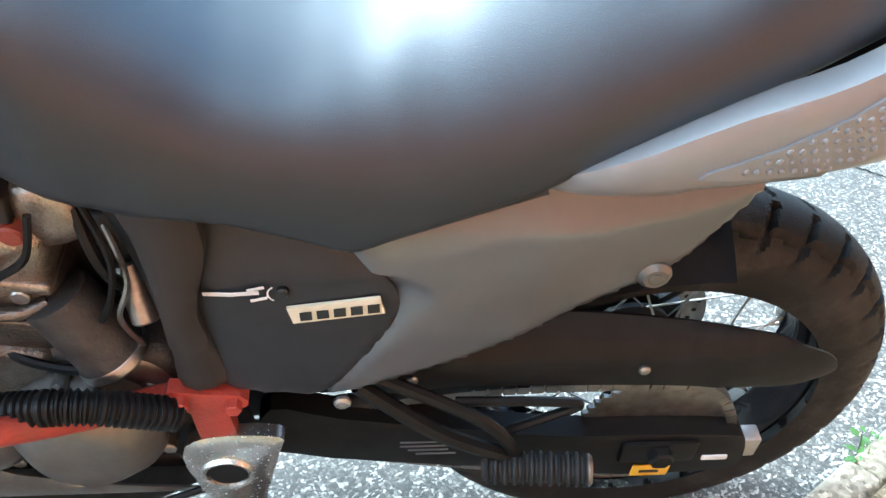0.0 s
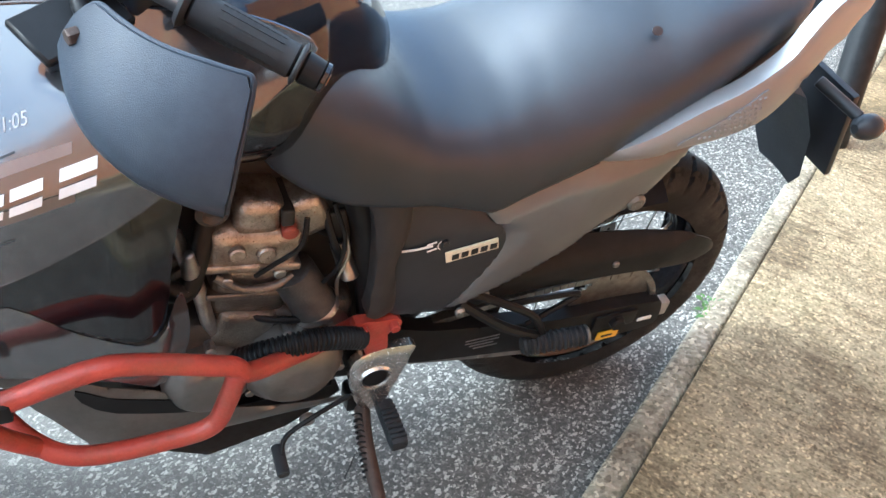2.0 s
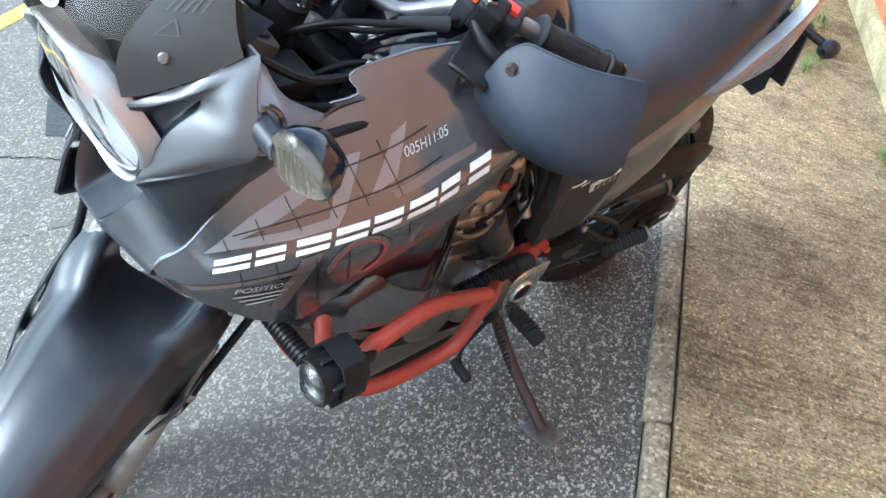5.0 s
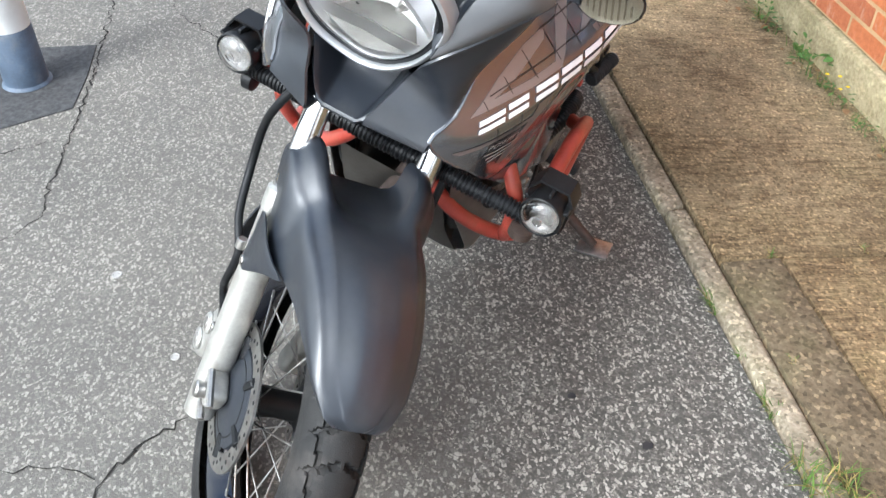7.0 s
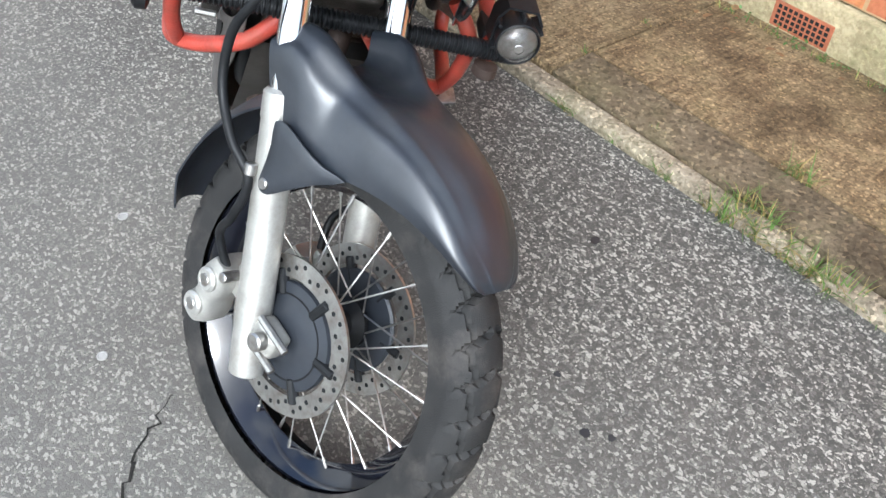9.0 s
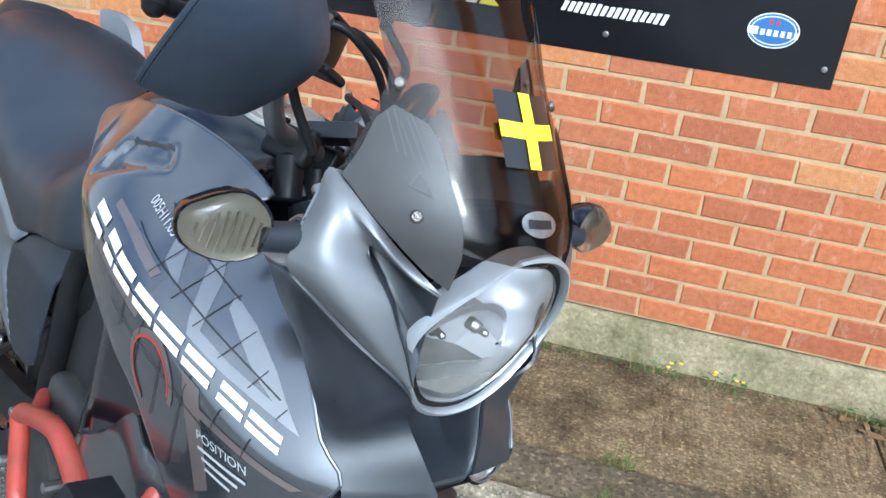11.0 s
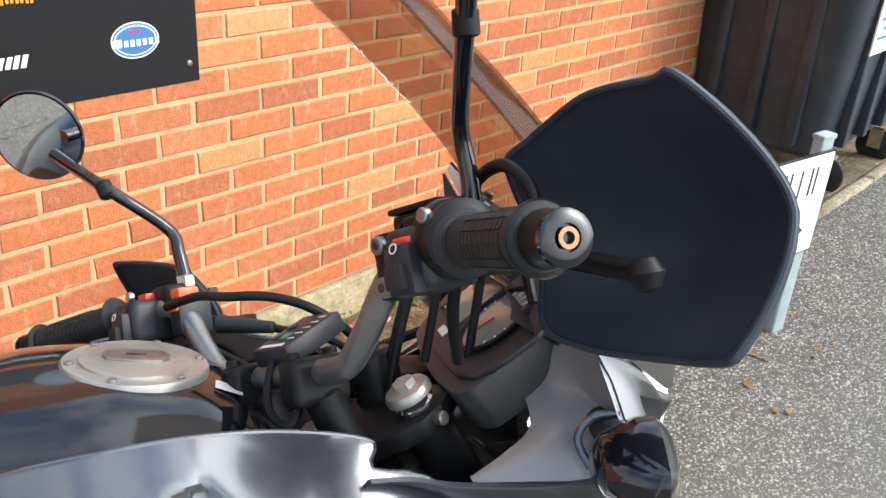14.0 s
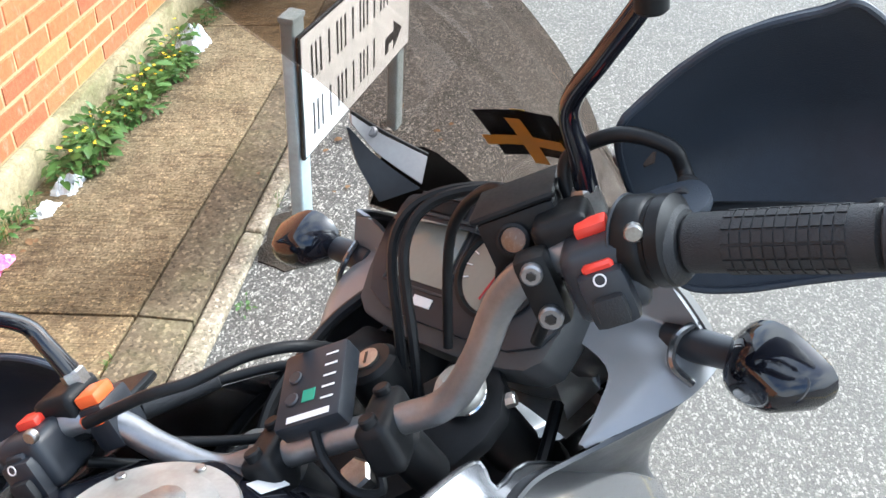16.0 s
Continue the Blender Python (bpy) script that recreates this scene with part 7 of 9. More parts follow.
CLAMP = {1: 0.073, -1: -0.033}
for s in (1, -1):
    cy = CLAMP[s]
    hpart("bar_clamp", box((0.972, cy - 0.015, 1.078), (1.036, cy + 0.015, 1.124), 0.009, 3), FRAME_BLACK, bars)
    hpart("riser", rod((1.030, cy, 1.035), (1.008, cy, 1.090), 0.019, 18), FRAME_BLACK, bars)
    for x in (0.982, 1.025):
        hpart("clamp_bolt", rod((x, cy, 1.120), (x, cy, 1.130), 0.0075, 12), FRAME_BLACK, bars)
    d = (Vector((0.905, s * 0.425, 1.181)) - Vector((0.972, s * 0.28, 1.199))).normalized()
    g0 = Vector((0.963, s * 0.300, 1.1965 if s > 0 else 1.191))
    g1 = g0 + d * 0.112
    grip = bmesh.new()
    rod(g0, g1, 0.0185, 24, grip)
    gob = hpart("grip", grip, GRIP_RUBBER, bars, "black ribbed rubber heated grip")
    ribs = bmesh.new()
    side = d.orthogonal().normalized()
    up = d.cross(side)
    for i in range(11):
        for j in range(14):
            a = 2 * math.pi * j / 14
            nrm = side * math.cos(a) + up * math.sin(a)
            p = g0 + d * (0.030 + i * 0.0062)
            t = nrm.cross(d)
            basis = Matrix((d, t, nrm)).transposed().to_4x4()
            add_box(ribs, (-0.0025, -0.0034, -0.001), (0.0025, 0.0034, 0.0006), 0.0, m=Matrix.Translation(p + nrm * 0.0186) @ basis)
    hpart("grip_pattern", ribs, GRIP_RUBBER, gob)
    hpart("grip_flange", rod(g0 - d * 0.010, g0, 0.026, 24), GRIP_RUBBER, gob)
    hpart("grip_flange", rod(g1, g1 + d * 0.006, 0.0235, 24), GRIP_RUBBER, gob)
    hpart("bar_end", rod(g1 + d * 0.006, g1 + d * 0.030, 0.0175, 24, r2=0.0160), FRAME_BLACK, bars, "knurled black bar end weight")
    hpart("bar_end_cap", lathe([(0.0165, 0), (0.0165, 0.004), (0.013, 0.006), (0.008, 0.006), (0.0075, 0.003), (0.002, 0.003)], 24, Matrix.Translation(g1 + d * 0.029) @ d.to_track_quat("Z", "Y").to_matrix().to_4x4()), GLOSS_BLACK, bars)
    hpart("bar_end_screw", lathe([(0.0062, 0.0062), (0.0062, 0.0072), (0.0036, 0.0072), (0.0036, 0.004)], 16, Matrix.Translation(g1 + d * 0.029) @ d.to_track_quat("Z", "Y").to_matrix().to_4x4(), cap=False), BRASS, bars)
    # switch block with buttons
    sw = bmesh.new()
    add_box(sw, (0.950, -0.024, 1.162), (1.004, 0.024, 1.212), 0.010, 3, Matrix.Translation((0.0, s * 0.246, 0.0)))
    add_box(sw, (0.940, -0.016, 1.160), (0.990, 0.016, 1.200), 0.008, 2, Matrix.Translation((0.0, s * 0.246, 0.0)))
    sb = hpart("switch_block", sw, MATT_PLASTIC, bars, "black switch block with red button")
    hpart("switch_button", box((0.974, s * 0.246 - 0.011, 1.209), (0.992, s * 0.246 + 0.011, 1.219), 0.003, 2), RED_SWITCH, sb)
    hpart("switch_button", box((0.946, s * 0.246 - 0.010, 1.193), (0.956, s * 0.246 + 0.010, 1.204), 0.002, 1), RED_SWITCH if s < 0 else MATT_PLASTIC, sb)
    hpart("switch_button", box((0.934, s * 0.246 - 0.010, 1.165), (0.946, s * 0.246 + 0.010, 1.185), 0.004, 2), GRIP_RUBBER, sb)
    hpart("switch_mark", lathe([(0.0042, 0), (0.0042, 0.0006), (0.0032, 0.0006), (0.0032, 0)], 18, Matrix.Translation((0.9395, s * 0.246, 1.196)) @ Matrix.Rotation(radians(-75), 4, "Y"), cap=False), WHITE_DECAL, sb)
    hpart("switch_screw", rod((0.952, s * 0.246 - 0.028, 1.215), (0.945, s * 0.246 - 0.028, 1.215), 0.006, 10), STEEL, sb)
    hpart("lever_perch", box((0.985, s * 0.225 - 0.020, 1.180), (1.030, s * 0.225 + 0.020, 1.225), 0.008, 3), FRAME_BLACK, bars)
    lv = tube([(1.025, s * 0.215, 1.192), (1.046, s * 0.25, 1.186), (1.042, s * 0.31, 1.174), (1.016, s * 0.385, 1.156), (1.006, s * 0.405, 1.152)], [0.008, 0.009, 0.0085, 0.008, 0.008], 12)
    lever = hpart("lever", lv, FRAME_BLACK, bars, "black control lever with ball end")
    hpart("lever_ball", lathe([(0.002, -0.0125), (0.008, -0.0095), (0.0125, 0), (0.008, 0.0095), (0.002, 0.0125)], 18, Matrix.Translation((1.003, s * 0.411, 1.150))), FRAME_BLACK, lever)
    # mirror
    base = Vector((1.016, s * 0.205, 1.222))
    if s > 0:
        stem = [(1.016, 0.215, 1.222), (1.014, 0.219, 1.26), (1.008, 0.226, 1.291), (0.948, 0.238, 1.341), (0.938, 0.29, 1.375), (0.930, 0.335, 1.405)]
        mc, rad = Vector((0.925, 0.365, 1.436)), 0.053
        nrm = Vector((-0.50, -0.66, -0.56)).normalized()
    else:
        stem = [(1.030, -0.243, 1.215), (1.027, -0.249, 1.247), (1.017, -0.257, 1.285), (0.990, -0.292, 1.312), (0.964, -0.327, 1.337), (0.930, -0.373, 1.374)]
        mc, rad = Vector((0.905, -0.425, 1.42)), 0.053
        nrm = Vector((-0.90, 0.42, 0.05)).normalized()
    ms = hpart("mirror_stem", tube(stem, [0.009, 0.0078, 0.0072, 0.0072, 0.0072, 0.008], 12), GLOSS_BLACK, bars, "bent black mirror stem")
    hpart("stem_nut", rod(Vector(stem[0]) - Vector((0, 0, 0.012)), Vector(stem[0]) + Vector((0, 0, 0.012)), 0.011, 6), STEEL, ms)
    hpart("stem_collar", rod(Vector(stem[4 if s < 0 else 3]) - Vector((0, 0, 0.008)), Vector(stem[4 if s < 0 else 3]) + Vector((-0.004, s * 0.006, 0.010)), 0.0098, 16), FRAME_BLACK, ms)
    mq = Matrix.Translation(mc) @ nrm.to_track_quat("Z", "Y").to_matrix().to_4x4() @ Matrix.Diagonal((1.0, 1.12, 1, 1))
    mh = hpart("mirror", lathe([(0.010, -0.026), (rad * 0.6, -0.022), (rad * 0.93, -0.010), (rad, 0.0), (rad * 0.97, 0.004), (rad * 0.93, 0.003)], 36, mq), GLOSS_BLACK, bars, "round black mirror")
    hpart("mirror_glass", lathe([(rad * 0.93, 0.0045), (rad * 0.5, 0.0048), (0.002, 0.0048)], 36, mq), MIRROR_GLASS, mh, smooth=False)

    # hand guard shell
    lift = 0.0 if s > 0 else 0.018
    G = [(0.300, 1.246 + lift), (0.360, 1.264 + lift), (0.418, 1.277), (0.440, 1.272), (0.468, 1.216), (0.477, 1.174), (0.467, 1.132), (0.446, 1.095), (0.428, 1.086), (0.360, 1.092), (0.305, 1.105), (0.272, 1.130), (0.266, 1.195), (0.276, 1.230 + lift)]

    def guard_x(y, z):
        # curved about a level ridge and swept back at both ends
        rise = abs(z - 1.178) / 0.09
        return 1.124 - 0.066 * rise ** 1.5 - 0.042 * ((y - 0.37) / 0.106) ** 2

    shell = panel(G, lambda a, b: 0.0, 0.0, 0.014, smooth=2)
    for v in shell.verts:
        y, z = v.co.x, v.co.z
        v.co = Vector((guard_x(y, z), s * y, z))
    bmesh.ops.recalc_face_normals(shell, faces=shell.faces)
    bmesh.ops.solidify(shell, geom=shell.faces[:], thickness=0.004)
    gd = hpart("hand_guard", shell, GUARD_PLASTIC, bars, "matt black plastic hand guard")
    lip = [(guard_x(y, z) - 0.002, s * y, z) for y, z in rounded(G, 3)]
    hpart("guard_lip", tube(lip + lip[:1], 0.0030, 8), GUARD_PLASTIC, gd)
    hpart("guard_stay", box((1.005, s * 0.245 - 0.030, 1.170), (1.105, s * 0.245 + 0.030, 1.180), 0.003, 1, Matrix.Translation((1.03, s * 0.245, 1.175)) @ Matrix.Rotation(radians(0), 4, "X") @ Matrix.Translation((-1.03, -s * 0.245, -1.175))), FRAME_BLACK, gd)
    hpart("guard_bolt", rod((1.08, s * 0.285, 1.215), (1.092, s * 0.283, 1.215), 0.008, 6), RUSTY, gd)

# clutch side block, throttle housing, reservoirs
hpart("hazard_switch", box((0.985, 0.180, 1.164), (1.026, 0.206, 1.208), 0.006, 2), MATT_PLASTIC, bars)
hpart("hazard_button", box((0.988, 0.182, 1.206), (1.014, 0.204, 1.218), 0.004, 2), ORANGE_SWITCH, bars, "orange switch")
hpart("hazard_button", box((0.980, 0.182, 1.192), (0.988, 0.204, 1.202), 0.002, 1), ORANGE_SWITCH, bars)
grip_axis = Vector((-0.42, -0.90, -0.11)).normalized()
tq = Matrix.Translation((0.981, -0.262, 1.198)) @ grip_axis.to_track_quat("Z", "Y").to_matrix().to_4x4()
house = hpart("throttle_housing", lathe([(0.020, 0), (0.0285, 0.002), (0.0300, 0.004), (0.0300, 0.020), (0.0285, 0.022), (0.0275, 0.023), (0.0275, 0.026), (0.0295, 0.028), (0.0290, 0.036), (0.022, 0.040)], 32, tq), FRAME_BLACK, bars, "satin black throttle housing")
hpart("housing_rim", tube([tq @ Vector((0.0300 * math.cos(a), 0.0300 * math.sin(a), 0.0045)) for a in np.linspace(0, 2 * math.pi, 33)], 0.0012, 6), MATT_PLASTIC, house)
# flat grey cover over the cable wheel, with three small holes and a funnel for the cable
cover_q = Matrix.Translation((0.990, -0.294, 1.2085)) @ Vector((-0.30, -0.10, 0.95)).to_track_quat("Z", "Y").to_matrix().to_4x4()
cover = [(-0.026, -0.016), (-0.010, -0.022), (0.012, -0.020), (0.026, -0.010), (0.028, 0.008), (0.014, 0.018), (-0.010, 0.021), (-0.024, 0.012)]
hpart("cable_cover", plate(rounded(cover, 3), 0.009, cover_q @ Matrix.Translation((0, 0, -0.008)), 0.003), GUARD_PLASTIC, house, "dusty grey cable cover")
for cx, cy in ((-0.006, 0.008), (-0.004, -0.008), (0.010, 0.0)):
    hpart("cover_hole", rod(cover_q @ Vector((cx, cy, 0.0008)), cover_q @ Vector((cx, cy, 0.0016)), 0.0011, 10), BLACK_DECAL, house)
hpart("cable_funnel", rod((0.996, -0.303, 1.206), (1.022, -0.309, 1.205), 0.0075, 14, r2=0.0058), GRIP_RUBBER, house)
for k in range(3):
    hpart("funnel_ring", rod((1.008 + 0.005 * k, -0.3060 - 0.0012 * k, 1.2055), (1.0105 + 0.005 * k, -0.3066 - 0.0012 * k, 1.2054), 0.0085, 14), GRIP_RUBBER, house)
# clamp of the brake lever with its two bolts
hpart("clamp_half", box((0.966, -0.214, 1.160), (0.990, -0.190, 1.214), 0.006, 2), FRAME_BLACK, bars, "black lever clamp")
for bz, r in ((1.204, 0.0075), (1.171, 0.0085)):
    hpart("clamp_bolt", rod((0.968, -0.202, bz), (0.960, -0.202, bz), r, 14), BAR_ALLOY, bars)
    hpart("bolt_socket", rod((0.9605, -0.202, bz), (0.9596, -0.202, bz), r * 0.5, 6), BLACK_DECAL, bars)
res = hpart("brake_reservoir", box((1.012, -0.224, 1.190), (1.068, -0.165, 1.232), 0.006, 2), FRAME_BLACK, bars, "black brake fluid reservoir")
hpart("sight_glass", lathe([(0.011, 0), (0.012, 0.004), (0.0095, 0.005), (0.009, 0.002), (0.002, 0.002)], 24, Matrix.Translation((1.010, -0.188, 1.214)) @ Matrix.Rotation(radians(-70), 4, "Y")), FRAME_BLACK, res, "round sight glass")
hpart("sight_lens", lathe([(0.0088, 0.0022), (0.002, 0.003)], 20, Matrix.Translation((1.010, -0.188, 1.214)) @ Matrix.Rotation(radians(-70), 4, "Y")), AMBER, res)
hpart("reservoir_lid", box((1.010, -0.226, 1.232), (1.070, -0.163, 1.238), 0.003, 2), FRAME_BLACK, res)
loops = [
    [(1.020, -0.309, 1.205), (1.028, -0.309, 1.215), (1.027, -0.306, 1.233), (1.034, -0.279, 1.251), (1.044, -0.243, 1.248), (1.042, -0.231, 1.231), (1.034, -0.228, 1.200), (1.045, -0.19, 1.150), (1.08, -0.15, 1.10)],
    [(1.035, -0.20, 1.215), (1.08, -0.17, 1.235), (1.12, -0.11, 1.20), (1.12, -0.06, 1.10)],
    [(1.03, -0.24, 1.205), (1.085, -0.22, 1.225), (1.13, -0.15, 1.18), (1.135, -0.09, 1.06)],
    [(1.02, 0.20, 1.182), (1.075, 0.14, 1.158), (1.115, 0.07, 1.128), (1.135, 0.01, 1.06)],
    [(1.00, 0.20, 1.165), (1.05, 0.12, 1.105), (1.09, 0.05, 1.075), (1.13, 0.02, 1.00)],
    [(0.99, 0.23, 1.160), (1.05, 0.17, 1.095), (1.12, 0.10, 1.07), (1.16, 0.05, 0.98)],
]
for i, p in enumerate(loops):
    hpart("control_cable", tube(p, 0.0056 if i == 0 else 0.0048, 10), FRAME_BLACK, bars, "black control cable")
hpart("cable_boot", rod((1.035, 0.19, 1.172), (1.075, 0.135, 1.158), 0.011, 12, r2=0.007), GRIP_RUBBER, bars)
# heated-grip controller between the clamps
ctl = hpart("grip_controller", box((-0.038, -0.031, -0.011), (0.038, 0.031, 0.011), 0.004, 2, Matrix.Translation((1.030, 0.022, 1.140)) @ Matrix.Rotation(radians(-22), 4, "Y")), MATT_PLASTIC, bars, "small black grip heater controller")
cq = Matrix.Translation((1.030, 0.022, 1.140)) @ Matrix.Rotation(radians(-22), 4, "Y") @ Matrix.Translation((0, 0, 0.0112))
for x, y in ((0.010, 0.016), (-0.012, 0.016)):
    hpart("button", rod(cq @ Vector((x, y, 0)), cq @ Vector((x, y, 0.002)), 0.0065, 14), FENDER_PLASTIC, ctl)
hpart("lit_logo", box((-0.018, -0.006, 0), (-0.006, 0.006, 0.0008), 0.0003, 1, cq), worn("teal_mark", (0.02, 0.25, 0.16), 0.4, vary=0.1), ctl)
for i in range(5):
    hpart("scale_bar", box((-0.020 + i * 0.011, -0.024, 0), (-0.018 + i * 0.011, -0.012, 0.0006), 0.0002, 1, cq), WHITE_DECAL, ctl)
hpart("name_bar", box((-0.035, -0.022, 0), (-0.029, 0.018, 0.0006), 0.0002, 1, cq), WHITE_DECAL, ctl)
hpart("controller_lead", tube([(0.996, 0.022, 1.124), (0.985, 0.020, 1.100), (0.975, 0.005, 1.075), (0.985, -0.012, 1.062), (1.0, -0.012, 1.085)], 0.0042, 8), FRAME_BLACK, ctl)
ign = hpart("ignition_lock", rod((1.118, 0.010, 1.05), (1.106, 0.010, 1.118), 0.027, 24), FRAME_BLACK, label="black ignition lock with silver barrel")
iq = Matrix.Translation((1.106, 0.010, 1.1185)) @ Matrix.Rotation(radians(-14), 4, "Y")
hpart("lock_barrel", lathe([(0.012, 0), (0.012, 0.003), (0.002, 0.0035)], 22, iq), STEEL, ign)
hpart("key_slot", box((-0.007, -0.0013, 0.0035), (0.007, 0.0013, 0.0042), 0.0002, 1, iq), BLACK_DECAL, ign)
for i in range(7):
    a = radians(40 + 22 * i)
    hpart("lock_mark", box((-0.0022, -0.0009, 0), (0.0022, 0.0009, 0.0006), 0.0, 1, iq @ Matrix.Translation((0.020 * math.cos(a), 0.020 * math.sin(a), 0.0)) @ Matrix.Rotation(a, 4, "Z")), WHITE_DECAL, ign)
bpart("clutch_cable", tube([(0.90, 0.115, 1.150), (0.935, 0.070, 1.172), (0.965, 0.045, 1.177), (1.011, 0.033, 1.178), (1.055, 0.020, 1.166), (1.101, 0.025, 1.127), (1.125, 0.03, 1.06)], 0.0052, 10), FRAME_BLACK, label="black cable looping over the handlebar")
# horn, wiring and the dark box between the forks and tank
bpart("wiring_box", box((0.99, -0.09, 0.90), (1.10, 0.09, 1.00), 0.02, 2), FRAME_BLACK, label="dark wiring behind the headstock")
for i, p in enumerate(([(1.0, -0.12, 1.0), (1.08, -0.14, 1.02), (1.15, -0.13, 1.0), (1.24, -0.10, 1.03)], [(1.02, 0.10, 1.01), (1.10, 0.14, 1.04), (1.18, 0.12, 1.05), (1.25, 0.08, 1.08)], [(0.98, 0.05, 1.02), (1.06, 0.11, 1.06), (1.16, 0.13, 1.09), (1.22, 0.10, 1.12)], [(1.0, 0.16, 1.0), (1.09, 0.17, 1.03), (1.17, 0.16, 1.02)])):
    bpart("loom", tube(p, 0.0065, 8), FRAME_BLACK)
bpart("red_wire", tube([(1.03, -0.13, 1.03), (1.05, -0.155, 1.045), (1.085, -0.15, 1.04), (1.10, -0.13, 1.02)], 0.0025, 6), RED_SWITCH)
bpart("red_wire", tube([(1.02, -0.12, 1.035), (1.05, -0.145, 1.055), (1.08, -0.14, 1.05)], 0.002, 6), RED_SWITCH)
bpart("relay_box", box((1.135, 0.05, 1.045), (1.20, 0.115, 1.078), 0.008, 2), FRAME_BLACK, label="black relay box with printed label")
bpart("radiator", box((1.04, -0.15, 0.62), (1.075, 0.15, 0.90), 0.006, 2), FRAME_BLACK, label="black radiator")
bpart("horn", lathe([(0.01, 0), (0.035, 0.006), (0.04, 0.015), (0.03, 0.03)], 24, Matrix.Translation((1.10, 0.10, 0.72)) @ Matrix.Rotation(radians(90), 4, "Y")), FRAME_BLACK)


# ---- things round the motorcycle ----
SIGN_WHITE = worn("sign_white", (0.74, 0.74, 0.71), 0.45, vary=0.08, scale=6, dirt=(0.45, 0.44, 0.38), dirt_amount=0.25)
SIGN_ORANGE = worn("sign_orange", (0.85, 0.22, 0.02), 0.4, vary=0.05)
SIGN_RED = worn("sign_red", (0.65, 0.02, 0.02), 0.4, vary=0.05)
SIGN_YELLOW = worn("sign_yellow", (0.72, 0.68, 0.03), 0.4, vary=0.05)
SIGN_BLUE = worn("sign_blue", (0.04, 0.13, 0.32), 0.4, vary=0.1)
POST_GREY = worn("grey_post_paint", (0.30, 0.36, 0.37), 0.5, vary=0.2, scale=9, dirt=(0.18, 0.17, 0.13), dirt_amount=0.4)
POST_WHITE = worn("white_post_paint", (0.70, 0.70, 0.69), 0.5, vary=0.1, scale=5, dirt=(0.34, 0.32, 0.28), dirt_amount=0.4)
POST_BLUE = worn("blue_grey_post_paint", (0.060, 0.085, 0.125), 0.55, vary=0.4, scale=14, dirt=(0.20, 0.20, 0.19), dirt_amount=0.5)
BIN_GREY = worn("dark_grey_bin_plastic", (0.020, 0.028, 0.038), 0.42, vary=0.3, scale=5, dirt=(0.09, 0.09, 0.085), dirt_amount=0.3)
BIN_BLUE = worn("blue_bin_plastic", (0.03, 0.08, 0.22), 0.45, vary=0.2, scale=6)
PEACH = concrete_material("peach_render", (0.50, 0.36, 0.24), (0.38, 0.26, 0.17), 0.1, False, 120)
PATCH = worn("dark_asphalt_patch", (0.055, 0.055, 0.056), 0.9, spec=0.25, vary=0.45, scale=70, bump=0.004, grain=260, dirt=(0.16, 0.16, 0.15), dirt_amount=0.3)
DAMP = worn("damp_asphalt", (0.030, 0.030, 0.032), 0.38, spec=0.5, vary=0.5, scale=40, bump=0.002, grain=200)
CRACK = worn("crack_dirt", (0.022, 0.020, 0.018), 0.95, spec=0.1, vary=0.4, scale=60)
SOIL = worn("damp_soil", (0.038, 0.030, 0.022), 0.95, spec=0.2, vary=0.5, scale=60, bump=0.006, grain=160)
TERRACOTTA = worn("terracotta", (0.33, 0.11, 0.055), 0.85, spec=0.25, vary=0.3, scale=50, bump=0.001, grain=300, dirt=(0.12, 0.09, 0.06), dirt_amount=0.4)
GRASS = worn("grass_blades", (0.075, 0.135, 0.022), 0.55, spec=0.3, vary=0.4, scale=30)
DRY_GRASS = worn("dry_grass", (0.26, 0.20, 0.075), 0.7, spec=0.2, vary=0.35, scale=30)
LEAF = worn("weed_leaves", (0.060, 0.125, 0.025), 0.5, spec=0.35, vary=0.45, scale=40)
DEAD_LEAF = worn("dead_leaves", (0.20, 0.115, 0.055), 0.8, spec=0.2, vary=0.45, scale=40)
PETAL = worn("yellow_petals", (0.80, 0.55, 0.02), 0.5, vary=0.15)
PINK = worn("pink_wrapper_film", (0.80, 0.19, 0.40), 0.28, spec=0.6, vary=0.2, scale=20)
LITTER = worn("white_litter_film", (0.72, 0.74, 0.76), 0.4, vary=0.2, scale=14, dirt=(0.35, 0.33, 0.30), dirt_amount=0.4)
PALE_SPOT = worn("pale_trodden_gum", (0.30, 0.29, 0.27), 0.85, vary=0.25, scale=60)
OIL = worn("oil_drop", (0.018, 0.018, 0.019), 0.45, vary=0.3, scale=60)
YELLOW_LINE = worn("yellow_road_paint", (0.62, 0.43, 0.06), 0.8, vary=0.3, scale=14, dirt=(0.15, 0.14, 0.12), dirt_amount=0.6)
CASTOR_STEEL = worn("zinc_castor", (0.42, 0.38, 0.26), 0.4, metal=0.8, vary=0.3, scale=30)

# name board on the wall: black sheet with two rows of plain coloured marks
BOARD_Y = WALL_Y - 0.004
board = part("name_board", box((SIGN_X, BOARD_Y, SIGN_Z), (1.93, BOARD_Y + 0.006, 1.52), 0.0015, 1), BLACK_PAINT)
tagged(board, "glossy black dealer name board screwed to the brick wall", "sign board")
FACE_Y = BOARD_Y + 0.006


def mark(name, outline, material, lift=0.0008):
    """A flat mark of (x, z) on the board."""
    bm = bmesh.new()
    vs = [bm.verts.new((x, FACE_Y + lift, z)) for x, z in outline]
    bm.faces.new(vs)
    return part(name, bm, material, board, smooth=False)


def oval(cx, cz, rx, rz, n=28):
    return [(cx + rx * math.cos(a), cz + rz * math.sin(a)) for a in np.linspace(0, 2 * math.pi, n, endpoint=False)]


